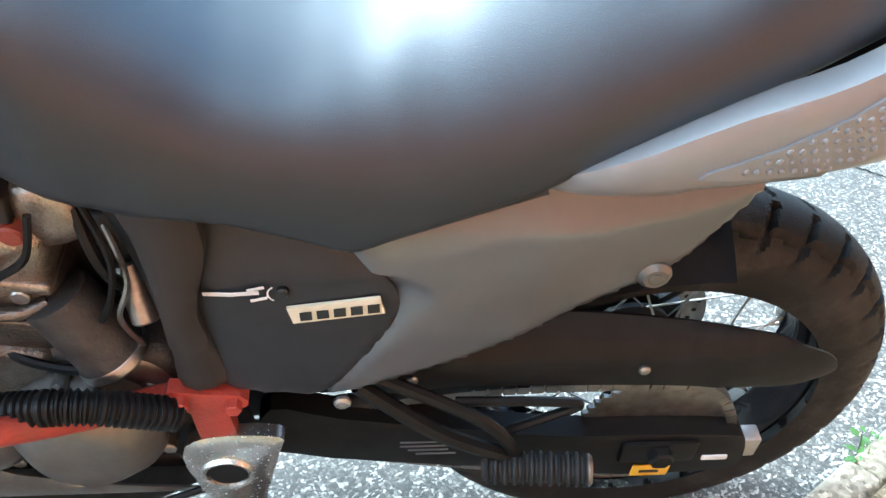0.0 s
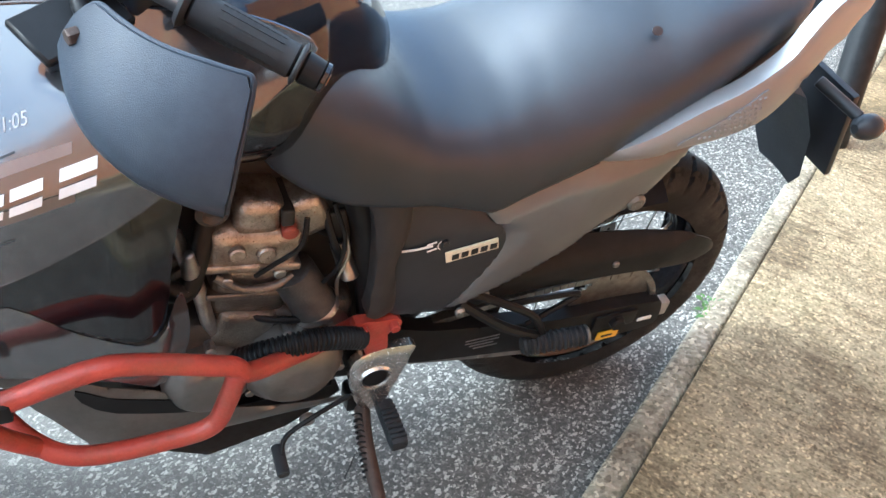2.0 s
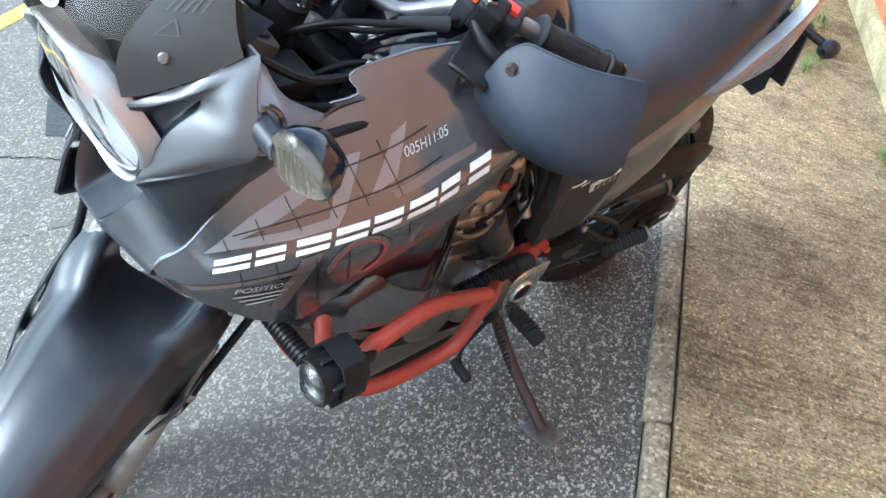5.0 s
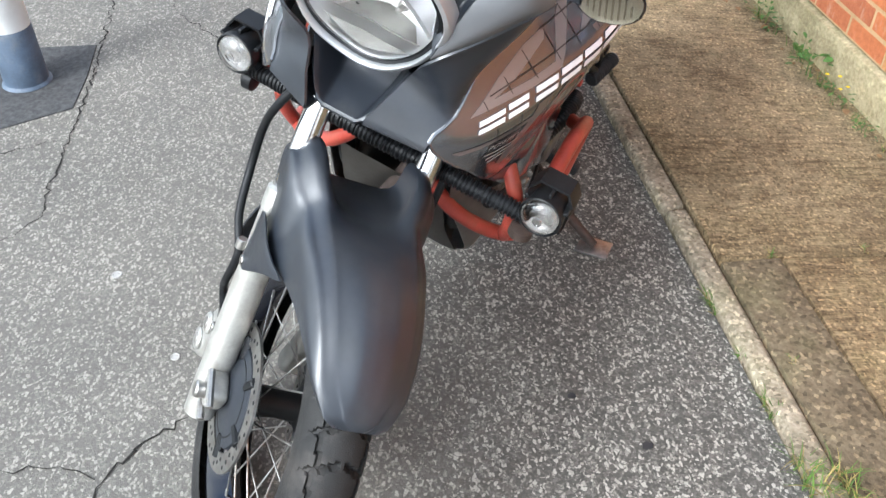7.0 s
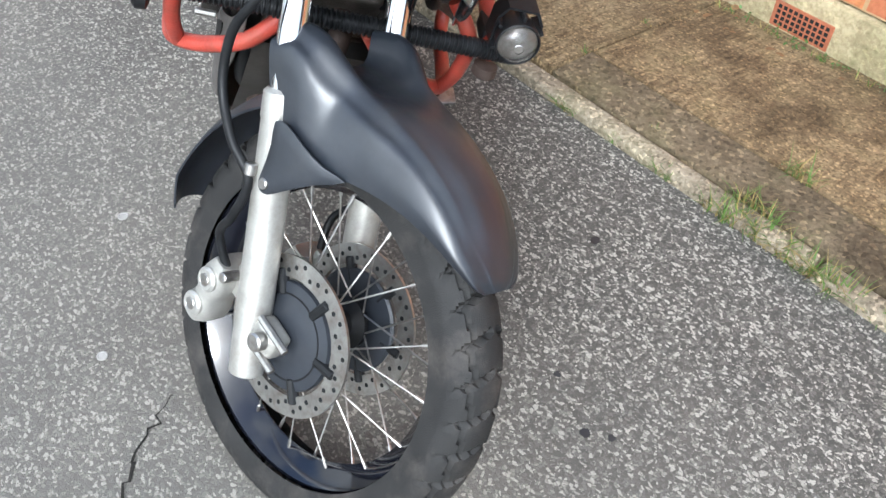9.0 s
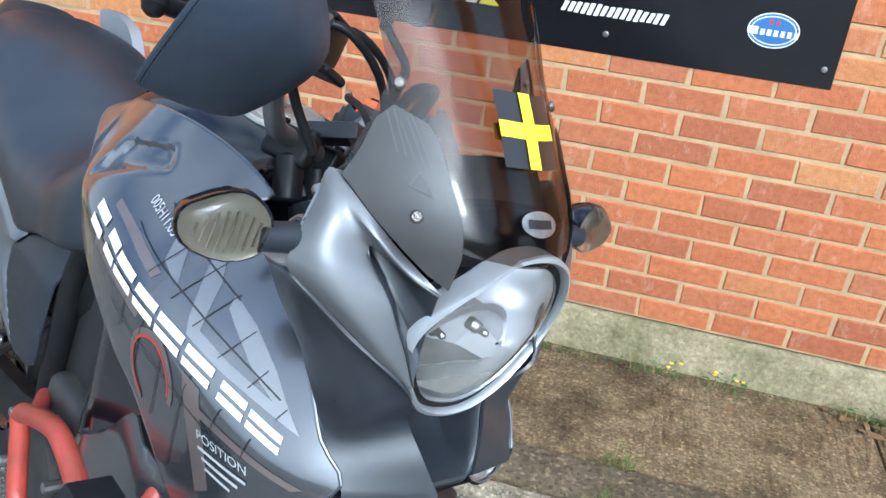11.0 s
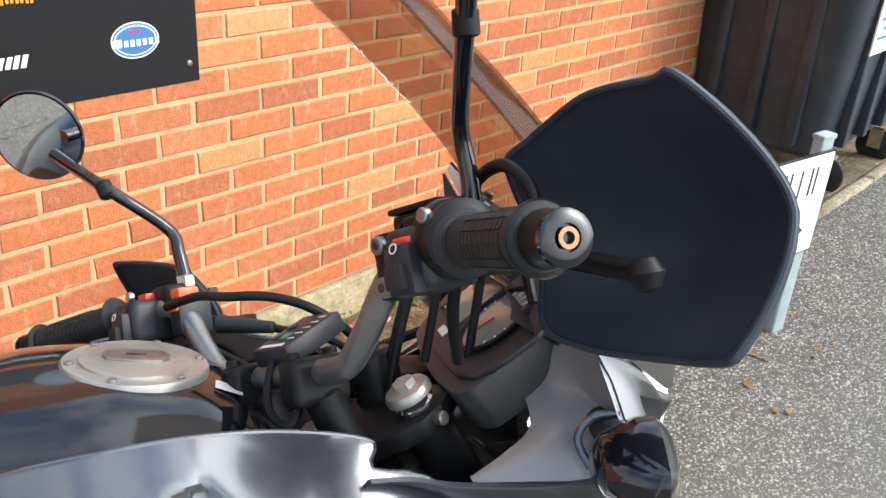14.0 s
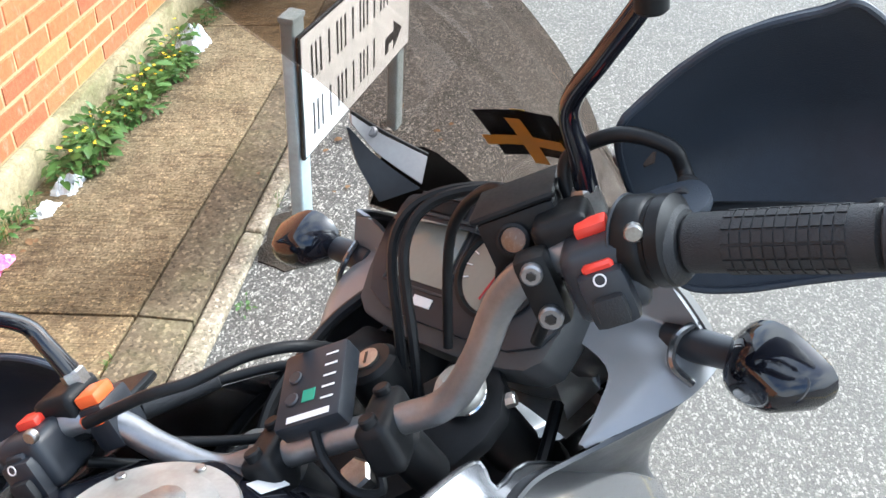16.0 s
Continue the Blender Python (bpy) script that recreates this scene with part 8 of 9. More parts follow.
def glyph_bars(x0, x1, z, h, n, material, lean=0.008, solid=0.78):
    """Bars that stand for a row of letters, from x0 towards -x."""
    step = (x0 - x1) / n
    for i in range(n):
        a, b = x0 - i * step, x0 - (i + solid) * step
        hh = h * (0.84 + 0.16 * ((i * 7) % 3) / 2)
        third = (a - b) / 3
        for left in (a, b + third * 1.2):
            mark("letter_bar", [(left, z - hh / 2), (left - third * 1.2, z - hh / 2), (left - third * 1.2 - lean, z + hh / 2), (left - lean, z + hh / 2)], material)


glyph_bars(0.862, 0.665, 1.174, 0.044, 6, SIGN_ORANGE, 0.0)
mark("roundel", oval(0.895, 1.174, 0.026, 0.03), SIGN_ORANGE)
mark("shield", [(0.585, 1.215), (0.546, 1.226), (0.507, 1.215), (0.507, 1.165), (0.546, 1.128), (0.585, 1.165)], SIGN_WHITE)
mark("shield_field", [(0.578, 1.209), (0.546, 1.218), (0.514, 1.209), (0.514, 1.168), (0.546, 1.137), (0.578, 1.168)], BLACK_PAINT, 0.0016)
mark("shield_bar", [(0.572, 1.203), (0.520, 1.203), (0.520, 1.178), (0.572, 1.178)], SIGN_WHITE, 0.0024)
mark("shield_bar", [(0.550, 1.170), (0.542, 1.170), (0.542, 1.148), (0.550, 1.148)], SIGN_WHITE, 0.0024)
glyph_bars(0.490, 0.270, 1.176, 0.034, 10, SIGN_WHITE, 0.010, 0.62)
mark("roundel", oval(0.133, 1.180, 0.038, 0.040), SIGN_ORANGE)
mark("roundel_field", oval(0.133, 1.180, 0.030, 0.032), BLACK_PAINT, 0.0016)
mark("roundel_bar", [(0.155, 1.197), (0.113, 1.197), (0.113, 1.165), (0.155, 1.165)], SIGN_ORANGE, 0.0024)
glyph_bars(0.074, -0.193, 1.174, 0.038, 12, SIGN_ORANGE, 0.0)
glyph_bars(-0.280, -0.390, 1.184, 0.042, 4, SIGN_WHITE)
glyph_bars(-0.392, -0.525, 1.184, 0.042, 5, SIGN_RED)
mark("underline", [(-0.29, 1.158), (-0.52, 1.158), (-0.522, 1.154), (-0.29, 1.154)], SIGN_WHITE)
glyph_bars(0.905, 0.680, 1.029, 0.034, 6, SIGN_WHITE, 0.006)
mark("block", [(0.517, 1.058), (0.498, 1.058), (0.482, 1.010), (0.470, 1.058), (0.455, 1.058), (0.440, 1.010), (0.432, 1.058), (0.410, 1.058), (0.432, 0.996), (0.462, 0.996), (0.470, 1.020), (0.478, 0.996), (0.502, 0.996)][::-1], SIGN_WHITE)
mark("block", [(0.405, 1.058), (0.378, 1.058), (0.352, 1.028), (0.378, 0.996), (0.405, 0.996)], SIGN_WHITE)
mark("chevron", [(0.368, 1.058), (0.302, 1.058), (0.338, 1.028), (0.308, 0.996), (0.368, 0.996), (0.345, 1.028)], SIGN_YELLOW)
glyph_bars(0.134, -0.155, 1.026, 0.032, 8, SIGN_WHITE, 0.010, 0.86)
mark("oval_rim", oval(-0.428, 1.040, 0.066, 0.046), SIGN_WHITE)
mark("oval_rim", oval(-0.428, 1.040, 0.063, 0.043), SIGN_BLUE, 0.0012)
mark("oval_rim", oval(-0.428, 1.040, 0.058, 0.038), SIGN_WHITE, 0.0016)
mark("oval_field", oval(-0.428, 1.040, 0.055, 0.035), SIGN_BLUE, 0.0020)
mark("oval_bar", [(-0.366, 1.046), (-0.390, 1.046), (-0.390, 1.026), (-0.366, 1.026)], SIGN_WHITE, 0.0028)
for i in range(6):
    mark("oval_bar", [(-0.396 - i * 0.017, 1.042), (-0.407 - i * 0.017, 1.042), (-0.407 - i * 0.017, 1.026), (-0.396 - i * 0.017, 1.026)], SIGN_WHITE, 0.0028)
mark("oval_bar", [(-0.414, 1.066), (-0.422, 1.066), (-0.422, 1.056), (-0.414, 1.056)], SIGN_RED, 0.0028)
mark("oval_bar", [(-0.432, 1.066), (-0.440, 1.066), (-0.440, 1.056), (-0.432, 1.056)], SIGN_RED, 0.0028)
for x, z in ((-0.577, 0.960), (0.589, 0.981), (0.0, 0.965), (1.30, 0.965)):
    part("bolt", lathe([(0.0085, 0), (0.0085, 0.003), (0.006, 0.0055), (0.001, 0.006)], 12, Matrix.Translation((x, FACE_Y, z)) @ Matrix.Rotation(radians(-90), 4, "X")), STEEL, board)

# street-name sign on two posts at the kerb; its letters are plain bars
NAME_M = Matrix.Translation((-1.385, 0.030, 0.0)) @ Matrix.Rotation(math.atan2(0.19, -0.98), 4, "Z")
# here x runs along the plate and y towards the wall
name_sign = thing("street_sign", "white street name plate with black border on grey posts", "street sign", NAME_M)


def npart(name, bm, material, parent=None, label=""):
    ob = new(name, mesh_from(bm, name, material))
    ob.parent = parent or name_sign
    if label:
        ob["label"] = label
    return ob


for x in (0.02, 0.83):
    bm = box((x - 0.035, -0.020, -0.05), (x + 0.035, 0.020, 0.735), 0.010, 3)
    npart("post", bm, POST_GREY, None, "grey painted post")
    npart("post_cap", box((x - 0.038, -0.023, 0.730), (x + 0.038, 0.023, 0.748), 0.006, 2), POST_GREY)
name_plate = npart("name_plate", box((-0.015, -0.034, 0.33), (0.865, -0.023, 0.70), 0.004, 2), BLACK_PAINT, None, "white name plate with black letter bars")
npart("plate_face", box((-0.007, -0.0362, 0.338), (0.857, -0.0335, 0.692), 0.003, 2), SIGN_WHITE, name_plate)
npart("plate_back", box((-0.007, -0.0235, 0.338), (0.857, -0.0215, 0.692), 0.001, 1), POST_GREY, name_plate)


def plate_letters(x0, z0, n, w, h, gap):
    """Upright plain bars."""
    for i in range(n):
        x = x0 + i * (w + gap)
        npart("letter_bar", box((x, -0.0378, z0), (x + w * 0.22, -0.0360, z0 + h)), BLACK_DECAL, name_plate)
        if i % 3 == 0:
            npart("letter_bar", box((x + w * 0.70, -0.0378, z0), (x + w * 0.90, -0.0360, z0 + h)), BLACK_DECAL, name_plate)


plate_letters(0.05, 0.555, 13, 0.040, 0.098, 0.018)
plate_letters(0.05, 0.385, 9, 0.040, 0.098, 0.018)
arrow = [(0.62, 0.44), (0.70, 0.44), (0.70, 0.475), (0.78, 0.425), (0.70, 0.375), (0.70, 0.41), (0.65, 0.41), (0.65, 0.385), (0.62, 0.385)]
npart("arrow", plate(arrow, 0.0018, Matrix.Translation((0, -0.0360, 0)) @ Matrix.Rotation(radians(90), 4, "X")), BLACK_DECAL, name_plate)

# damp soil and gaps round the sign's foot
random.seed(5)


def patch_sheet(name, outline, material, label, category, z=0.004, smooth=3, group="", kind="", rough=0.0):
    bm = bmesh.new()
    pts = rounded(outline, smooth) if smooth else outline
    wob = random.Random(len(pts))
    pts = [(x + wob.uniform(-1, 1) * rough, y + wob.uniform(-1, 1) * rough) for x, y in pts]
    low = [bm.verts.new((x, y, -0.01)) for x, y in pts]
    cx, cy = sum(p[0] for p in pts) / len(pts), sum(p[1] for p in pts) / len(pts)
    top = [bm.verts.new((cx + (x - cx) * 0.985, cy + (y - cy) * 0.985, z)) for x, y in pts]
    bm.faces.new(top)
    n = len(pts)
    for i in range(n):
        bm.faces.new((low[i], low[(i + 1) % n], top[(i + 1) % n], top[i]))
    return tagged(part(name, bm, material, smooth=False), label, category, group, kind)


patch_sheet("soil_patch", [(-1.56, -0.085), (-1.55, 0.03), (-1.48, 0.10), (-1.38, 0.11), (-1.30, 0.07), (-1.27, 0.0), (-1.30, -0.09), (-1.40, -0.095)], SOIL, "dark damp soil round the sign post's foot", "soil", 0.004, rough=0.012)
patch_sheet("damp_patch", [(-4.75, 0.12), (-5.2, 0.05), (-5.7, 0.35), (-5.85, 0.62), (-5.3, 0.55), (-4.9, 0.32)], DAMP, "dark damp patch on the asphalt", "damp patch", 0.0025, rough=0.03)
patch_sheet("asphalt_patch", [(1.889, 2.204), (1.86, 1.95), (1.844, 1.563), (1.62, 1.560), (1.416, 1.573), (1.33, 1.76), (1.279, 1.933), (1.50, 2.08)], PATCH, "dark patch of newer asphalt round the lamp post", "asphalt patch", 0.004, 0)


def crack(points, width, seed, group="cracks in the asphalt"):
    """A thin wandering crack, as a dark sliver sunk level with the road."""
    r = random.Random(seed)
    path = []
    for a, b in zip(points, points[1:]):
        n = max(3, int(math.dist(a, b) / 0.018))
        path += [(a[0] + (b[0] - a[0]) * i / n + r.uniform(-0.010, 0.010), a[1] + (b[1] - a[1]) * i / n + r.uniform(-0.010, 0.010)) for i in range(n)]
    path.append(points[-1])
    bm = bmesh.new()
    rows = []
    for i, (x, y) in enumerate(path):
        a, b = path[max(i - 1, 0)], path[min(i + 1, len(path) - 1)]
        d = Vector((b[0] - a[0], b[1] - a[1])).normalized()
        w = width * 0.6 * r.uniform(0.3, 1.4) * min(1, 0.25 + 3 * min(i, len(path) - 1 - i) / len(path))
        rows.append([Vector((x - d.y * w / 2, y + d.x * w / 2, 0.0022)), Vector((x + d.y * w / 2, y - d.x * w / 2, 0.0022))])
    grid_faces(bm, rows, closed=False, cap=False)
    return tagged(part("crack", bm, CRACK, smooth=False), "dark irregular crack in the grey asphalt", "crack", group)


crack([(0.13, 1.09), (0.06, 1.20), (-0.02, 1.28), (-0.10, 1.30), (-0.16, 1.36), (-0.30, 1.40)], 0.011, 1)
crack([(-0.02, 1.28), (0.02, 1.37), (0.03, 1.50)], 0.006, 2)
crack([(2.65, 1.30), (2.2, 1.555), (1.60, 1.545), (1.25, 1.56), (0.84, 1.57), (0.70, 1.72)], 0.010, 3)
crack([(1.25, 1.56), (1.15, 1.85), (1.05, 2.25), (1.0, 2.7)], 0.010, 4)
crack([(-2.4, 0.9), (-2.1, 0.98), (-1.85, 0.96), (-1.6, 1.06)], 0.005, 5)
crack([(0.60, 0.30), (0.69, 0.33), (0.76, 0.30)], 0.004, 6)
crack([(1.55, 0.98), (1.8, 1.12), (2.05, 1.3), (2.3, 1.35)], 0.006, 7)
crack([(2.75, -0.08), (2.72, 0.6), (2.68, 1.4), (2.64, 2.4)], 0.014, 8)

for i, (x, y, r) in enumerate(((0.290, 1.160, 0.011), (0.592, 1.329, 0.013), (0.619, 0.956, 0.012))):
    bm = lathe([(r, -0.001), (r, 0.0025), (r * 0.8, 0.0032), (r * 0.7, 0.0018), (0.001, 0.0018)], 16, Matrix.Translation((x, y, 0)))
    tagged(part("spot", bm, PALE_SPOT), "small pale round cap trodden into the asphalt", "trodden cap", "caps trodden into the road")
for i, (x, y, r) in enumerate(((-0.425, 0.553, 0.010), (-0.463, 0.523, 0.008), (-0.30, 0.50, 0.008), (0.05, 0.30, 0.009), (-0.10, 0.18, 0.012))):
    bm = bmesh.new()
    pts = [(x + r * random.uniform(0.75, 1.2) * math.cos(a), y + r * random.uniform(0.75, 1.2) * math.sin(a), 0.0024) for a in np.linspace(0, 2 * math.pi, 12, endpoint=False)]
    bm.faces.new([bm.verts.new(p) for p in pts])
    tagged(part("oil_drop", bm, OIL, smooth=False), "black oil drop on the asphalt", "oil drop", "oil drops on the road")

# lamp post with a dark painted foot
post = thing("lamp_post", "white round lamp post with a dark blue-grey painted foot", "lamp post", Matrix.Translation((1.615, 1.755, 0)))
for name, prof, m in (("shaft", [(0.066, 0.2), (0.068, 0.204), (0.068, 0.43), (0.0695, 0.432), (0.0695, 0.436), (0.068, 0.438), (0.066, 2.4), (0.05, 4.5)], POST_WHITE), ("foot", [(0.082, -0.02), (0.080, 0.006), (0.0715, 0.014), (0.0695, 0.20), (0.067, 0.204)], POST_BLUE)):
    ob = new(name, mesh_from(lathe(prof, 40), name, m))
    ob.parent = post
bol = thing("bollard", "dark round post standing at the kerb", "bollard", Matrix.Translation((2.86, -0.16, 0)))
ob = new("shaft", mesh_from(lathe([(0.06, 0.0), (0.055, 0.01), (0.055, 0.9), (0.03, 0.94)], 28), "shaft", FRAME_BLACK))
ob.parent = bol

# yellow line beyond the patch
tagged(part("yellow_line", box((-3, 2.62, -0.01), (9, 2.71, 0.003)), YELLOW_LINE, smooth=False), "worn yellow line painted on the road", "road marking", kind="structure")

# large wheeled bin against the wall's end
BIN = Matrix.Translation((-4.12, -0.60, 0.0))
bin_ob = thing("wheeled_bin", "large dark grey plastic wheeled bin with white label", "waste bin", BIN)


def inpart(owner, name, bm, material, parent=None, label=""):
    ob = new(name, mesh_from(bm, name, material))
    ob.parent = parent or owner
    if label:
        ob["label"] = label
    return ob


rings = []
for z, hx, hy in ((0.20, 0.56, 0.34), (0.23, 0.59, 0.37), (0.75, 0.625, 0.405), (1.05, 0.64, 0.42), (1.06, 0.675, 0.455), (1.14, 0.68, 0.46), (1.145, 0.66, 0.44)):
    rings.append([Vector((hx * math.copysign(abs(math.cos(a)) ** 0.22, math.cos(a)), hy * math.copysign(abs(math.sin(a)) ** 0.22, math.sin(a)), z)) for a in np.linspace(0, 2 * math.pi, 48, endpoint=False)])
inpart(bin_ob, "body", loft(rings), BIN_GREY)
for x in (-0.42, -0.14, 0.14, 0.42):
    inpart(bin_ob, "rib", box((x - 0.03, 0.355, 0.26), (x + 0.03, 0.425, 1.05), 0.012, 2), BIN_GREY)
for y in (-0.22, 0.0, 0.22):
    inpart(bin_ob, "rib", box((0.575, y - 0.03, 0.26), (0.645, y + 0.03, 1.05), 0.012, 2), BIN_GREY)
rows = [[Vector((x, 0.46 * math.cos(a), 1.14 + 0.24 * math.sin(a))) for a in np.linspace(0, math.pi, 17)] for x in np.linspace(-0.67, 0.67, 9)]
lid = grid_faces(bmesh.new(), rows, closed=False, cap=False)
bmesh.ops.recalc_face_normals(lid, faces=lid.faces)
bmesh.ops.solidify(lid, geom=lid.faces[:], thickness=0.006)
inpart(bin_ob, "lid", lid, BIN_GREY, None, "rounded dark grey lid")
lab = inpart(bin_ob, "label", box((0.20, 0.425, 0.72), (0.46, 0.434, 1.02), 0.002, 1), SIGN_WHITE, None, "white paper label with blue bars")
for i in range(5):
    inpart(bin_ob, "label_bar", box((0.23, 0.4342, 0.97 - i * 0.045), (0.43 - 0.05 * (i % 2), 0.4352, 0.985 - i * 0.045)), SIGN_BLUE, lab)
for x, y in ((-0.33, 0.36), (0.42, 0.36), (-0.33, -0.26), (0.42, -0.26)):
    fork = box((x - 0.028, y - 0.035, 0.085), (x - 0.022, y + 0.035, 0.20), 0.002, 1)
    add_box(fork, (x + 0.022, y - 0.035, 0.085), (x + 0.028, y + 0.035, 0.20))
    add_box(fork, (x - 0.028, y - 0.04, 0.192), (x + 0.028, y + 0.04, 0.206))
    fk = inpart(bin_ob, "castor", fork, CASTOR_STEEL, None, "zinc castor fork")
    wm = Matrix.Translation((x - 0.02, y, 0.10)) @ Matrix.Rotation(radians(90), 4, "Y")
    inpart(bin_ob, "castor_wheel", lathe([(0.03, 0.0), (0.09, 0.002), (0.10, 0.010), (0.10, 0.030), (0.09, 0.038), (0.03, 0.040)], 28, wm), RUBBER, fk)

# low rendered wall and a blue bin beyond
tagged(part("garden_wall", box((-8.6, -0.60, -0.05), (-5.55, -0.40, 0.62), 0.012, 2), PEACH), "low peach rendered garden wall beside the road", "garden wall", kind="structure")
tagged(part("wall_end", box((-5.56, -3.2, -0.05), (-5.36, -0.42, 2.4), 0.01, 2), PEACH), "rendered return wall behind the bins", "wall", kind="structure")
blue = thing("recycling_bin", "blue plastic bin on castors by the garden wall", "waste bin", Matrix.Translation((-7.7, 0.05, 0)))
rings = []
for z, h in ((0.10, 0.24), (0.13, 0.26), (0.85, 0.31), (0.87, 0.33), (0.92, 0.33), (0.96, 0.30)):
    rings.append([Vector((h * math.copysign(abs(math.cos(a)) ** 0.25, math.cos(a)), h * math.copysign(abs(math.sin(a)) ** 0.25, math.sin(a)), z)) for a in np.linspace(0, 2 * math.pi, 32, endpoint=False)])
inpart(blue, "body", loft(rings), BIN_BLUE)
for x, y in ((0.2, 0.2), (0.2, -0.2), (-0.2, 0.2), (-0.2, -0.2)):
    inpart(blue, "castor_wheel", lathe([(0.02, 0.0), (0.06, 0.002), (0.06, 0.028), (0.02, 0.03)], 20, Matrix.Translation((x, y, 0.06)) @ Matrix.Rotation(radians(90), 4, "Y")), RUBBER)

# terracotta air brick in the plinth
AIR_Y = WALL_Y + 0.022
air = bmesh.new()
add_box(air, (0.024, AIR_Y - 0.03, -0.042), (0.222, AIR_Y + 0.002, 0.042), 0.002, 1)
air_brick = part("air_brick", air, TERRACOTTA)
tagged(air_brick, "terracotta air brick with square holes in the plinth", "air brick")
for r in range(4):
    for c in range(10):
        x, z = 0.036 + c * 0.0178, -0.032 + r * 0.0175
        part("air_hole", box((x, AIR_Y + 0.0015, z), (x + 0.0115, AIR_Y + 0.0032, z + 0.0115)), CRACK, air_brick, smooth=False)


# weeds, grass and litter
def blade(bm, x, y, z, h, w, bend, turn):
    """One curved, tapering grass blade."""
    d = Vector((math.cos(turn), math.sin(turn), 0))
    n = Vector((-d.y, d.x, 0)) * w / 2
    rows = []
    for t in (0, 0.4, 0.75, 1.0):
        p = Vector((x, y, z)) + d * bend * t * t + Vector((0, 0, h * (t - 0.35 * t * t * min(1, bend / max(h, 0.001)))))
        k = (1 - t) ** 0.6 + 0.04
        rows.append([p - n * k, p + n * k])
    grid_faces(bm, rows, closed=False, cap=False)


def leaf(bm, p, d, n, size, wide=0.5):
    """A pointed leaf folded along its middle."""
    d, n = Vector(d).normalized(), Vector(n).normalized()
    s = d.cross(n).normalized()
    p = Vector(p)
    rows = []
    for t, w in ((0, 0.1), (0.25, 0.8), (0.5, 1.0), (0.75, 0.7), (1.0, 0.05)):
        q = p + d * size * t - n * size * 0.25 * t * t
        rows.append([q - s * size * wide * 0.5 * w + n * size * 0.05 * w, q, q + s * size * wide * 0.5 * w + n * size * 0.05 * w])
    grid_faces(bm, rows, closed=False, cap=False)


def tuft(x, y, z, size, n, seed, dry=0.2, label="small tuft of grass growing at the kerb joint", stretch=1.0):
    r = random.Random(seed)
    green, dead = bmesh.new(), bmesh.new()
    for i in range(n):
        a = r.uniform(0, 6.28)
        q = size * 0.45 * r.random() ** 0.7
        blade(dead if r.random() < dry else green, x + q * stretch * math.cos(a), y + q * 0.5 * math.sin(a), z, size * r.uniform(0.4, 1.0), r.uniform(0.0022, 0.0045), size * r.uniform(0.2, 0.9), r.uniform(0, 6.28))
    ob = tagged(part("grass_tuft", green, GRASS), label, "weed", "weeds along the kerb")
    if dead.verts:
        part("dry_grass", dead, DRY_GRASS, ob)
    else:
        dead.free()


def weed(x, y, z, size, n, seed, label="small broad-leaved weed at the wall's foot", flowers=0, spread=1.0, group="weeds at the wall's foot"):
    r = random.Random(seed)
    green, flower = bmesh.new(), bmesh.new()
    for i in range(n):
        a = r.uniform(0, 6.28)
        q = size * 0.6 * math.sqrt(r.random())
        h = size * r.uniform(0.05, 0.7)
        p = Vector((x + q * spread * math.cos(a), y + q * 0.55 * math.sin(a), z + h))
        leaf(green, p, (math.cos(a) + r.uniform(-0.6, 0.6), math.sin(a) + r.uniform(-0.6, 0.6), r.uniform(-0.1, 0.7)), (r.uniform(-0.4, 0.4), r.uniform(-0.4, 0.4), 1), size * r.uniform(0.14, 0.34), r.uniform(0.3, 0.6))
        if i % 3 == 0:
            blade(green, p.x, p.y, z, h + 0.01, 0.003, 0.01, a)
    for i in range(flowers):
        a = r.uniform(0, 6.28)
        q = size * 0.55 * math.sqrt(r.random())
        p = Vector((x + q * spread * math.cos(a), y + q * 0.5 * math.sin(a), z + size * r.uniform(0.5, 0.85)))
        for k in range(5):
            b = 6.28 * k / 5
            leaf(flower, p, (math.cos(b), math.sin(b), 0.25), (0, 0, 1), 0.008, 0.8)
    ob = tagged(part("weed", green, LEAF), label, "weed", group)
    if flowers:
        part("flowers", flower, PETAL, ob, "small yellow flowers")
    else:
        flower.free()


for i, (x, y, s, n, dry) in enumerate(((1.593, -0.108, 0.045, 26, 0.1), (0.27, -0.100, 0.050, 34, 0.1), (0.10, -0.105, 0.035, 20, 0.1), (-0.06, -0.105, 0.052, 40, 0.15), (-0.225, -0.104, 0.060, 60, 0.4), (-0.265, -0.16, 0.055, 50, 0.4), (-0.30, -0.115, 0.06, 70, 0.45), (-0.38, -0.108, 0.055, 60, 0.5), (-0.45, -0.110, 0.055, 60, 0.4), (-0.52, -0.108, 0.06, 60, 0.2), (-0.27, -0.33, 0.06, 40, 0.3), (-0.62, -0.105, 0.04, 24, 0.3), (-1.60, -0.105, 0.05, 26, 0.2), (-0.80, -0.325, 0.03, 14, 0.3), (0.05, -0.20, 0.03, 14, 0.2), (0.40, -0.30, 0.03, 16, 0.3), (0.39, -0.55, 0.028, 14, 0.3))):
    tuft(x, y, 0.0 if y > -0.13 else 0.02, s * (1.4 if -0.6 < x < -0.2 else 1.0), n, 30 + i, dry, stretch=1.6)
weed(1.593, -0.105, 0.0, 0.07, 22, 60, "green broad-leaved weed at the kerb", group="weeds along the kerb")
weed(-1.065, -0.055, 0.0, 0.07, 16, 61, "green broad-leaved weed at the kerb", group="weeds along the kerb")
FOOT = -0.045
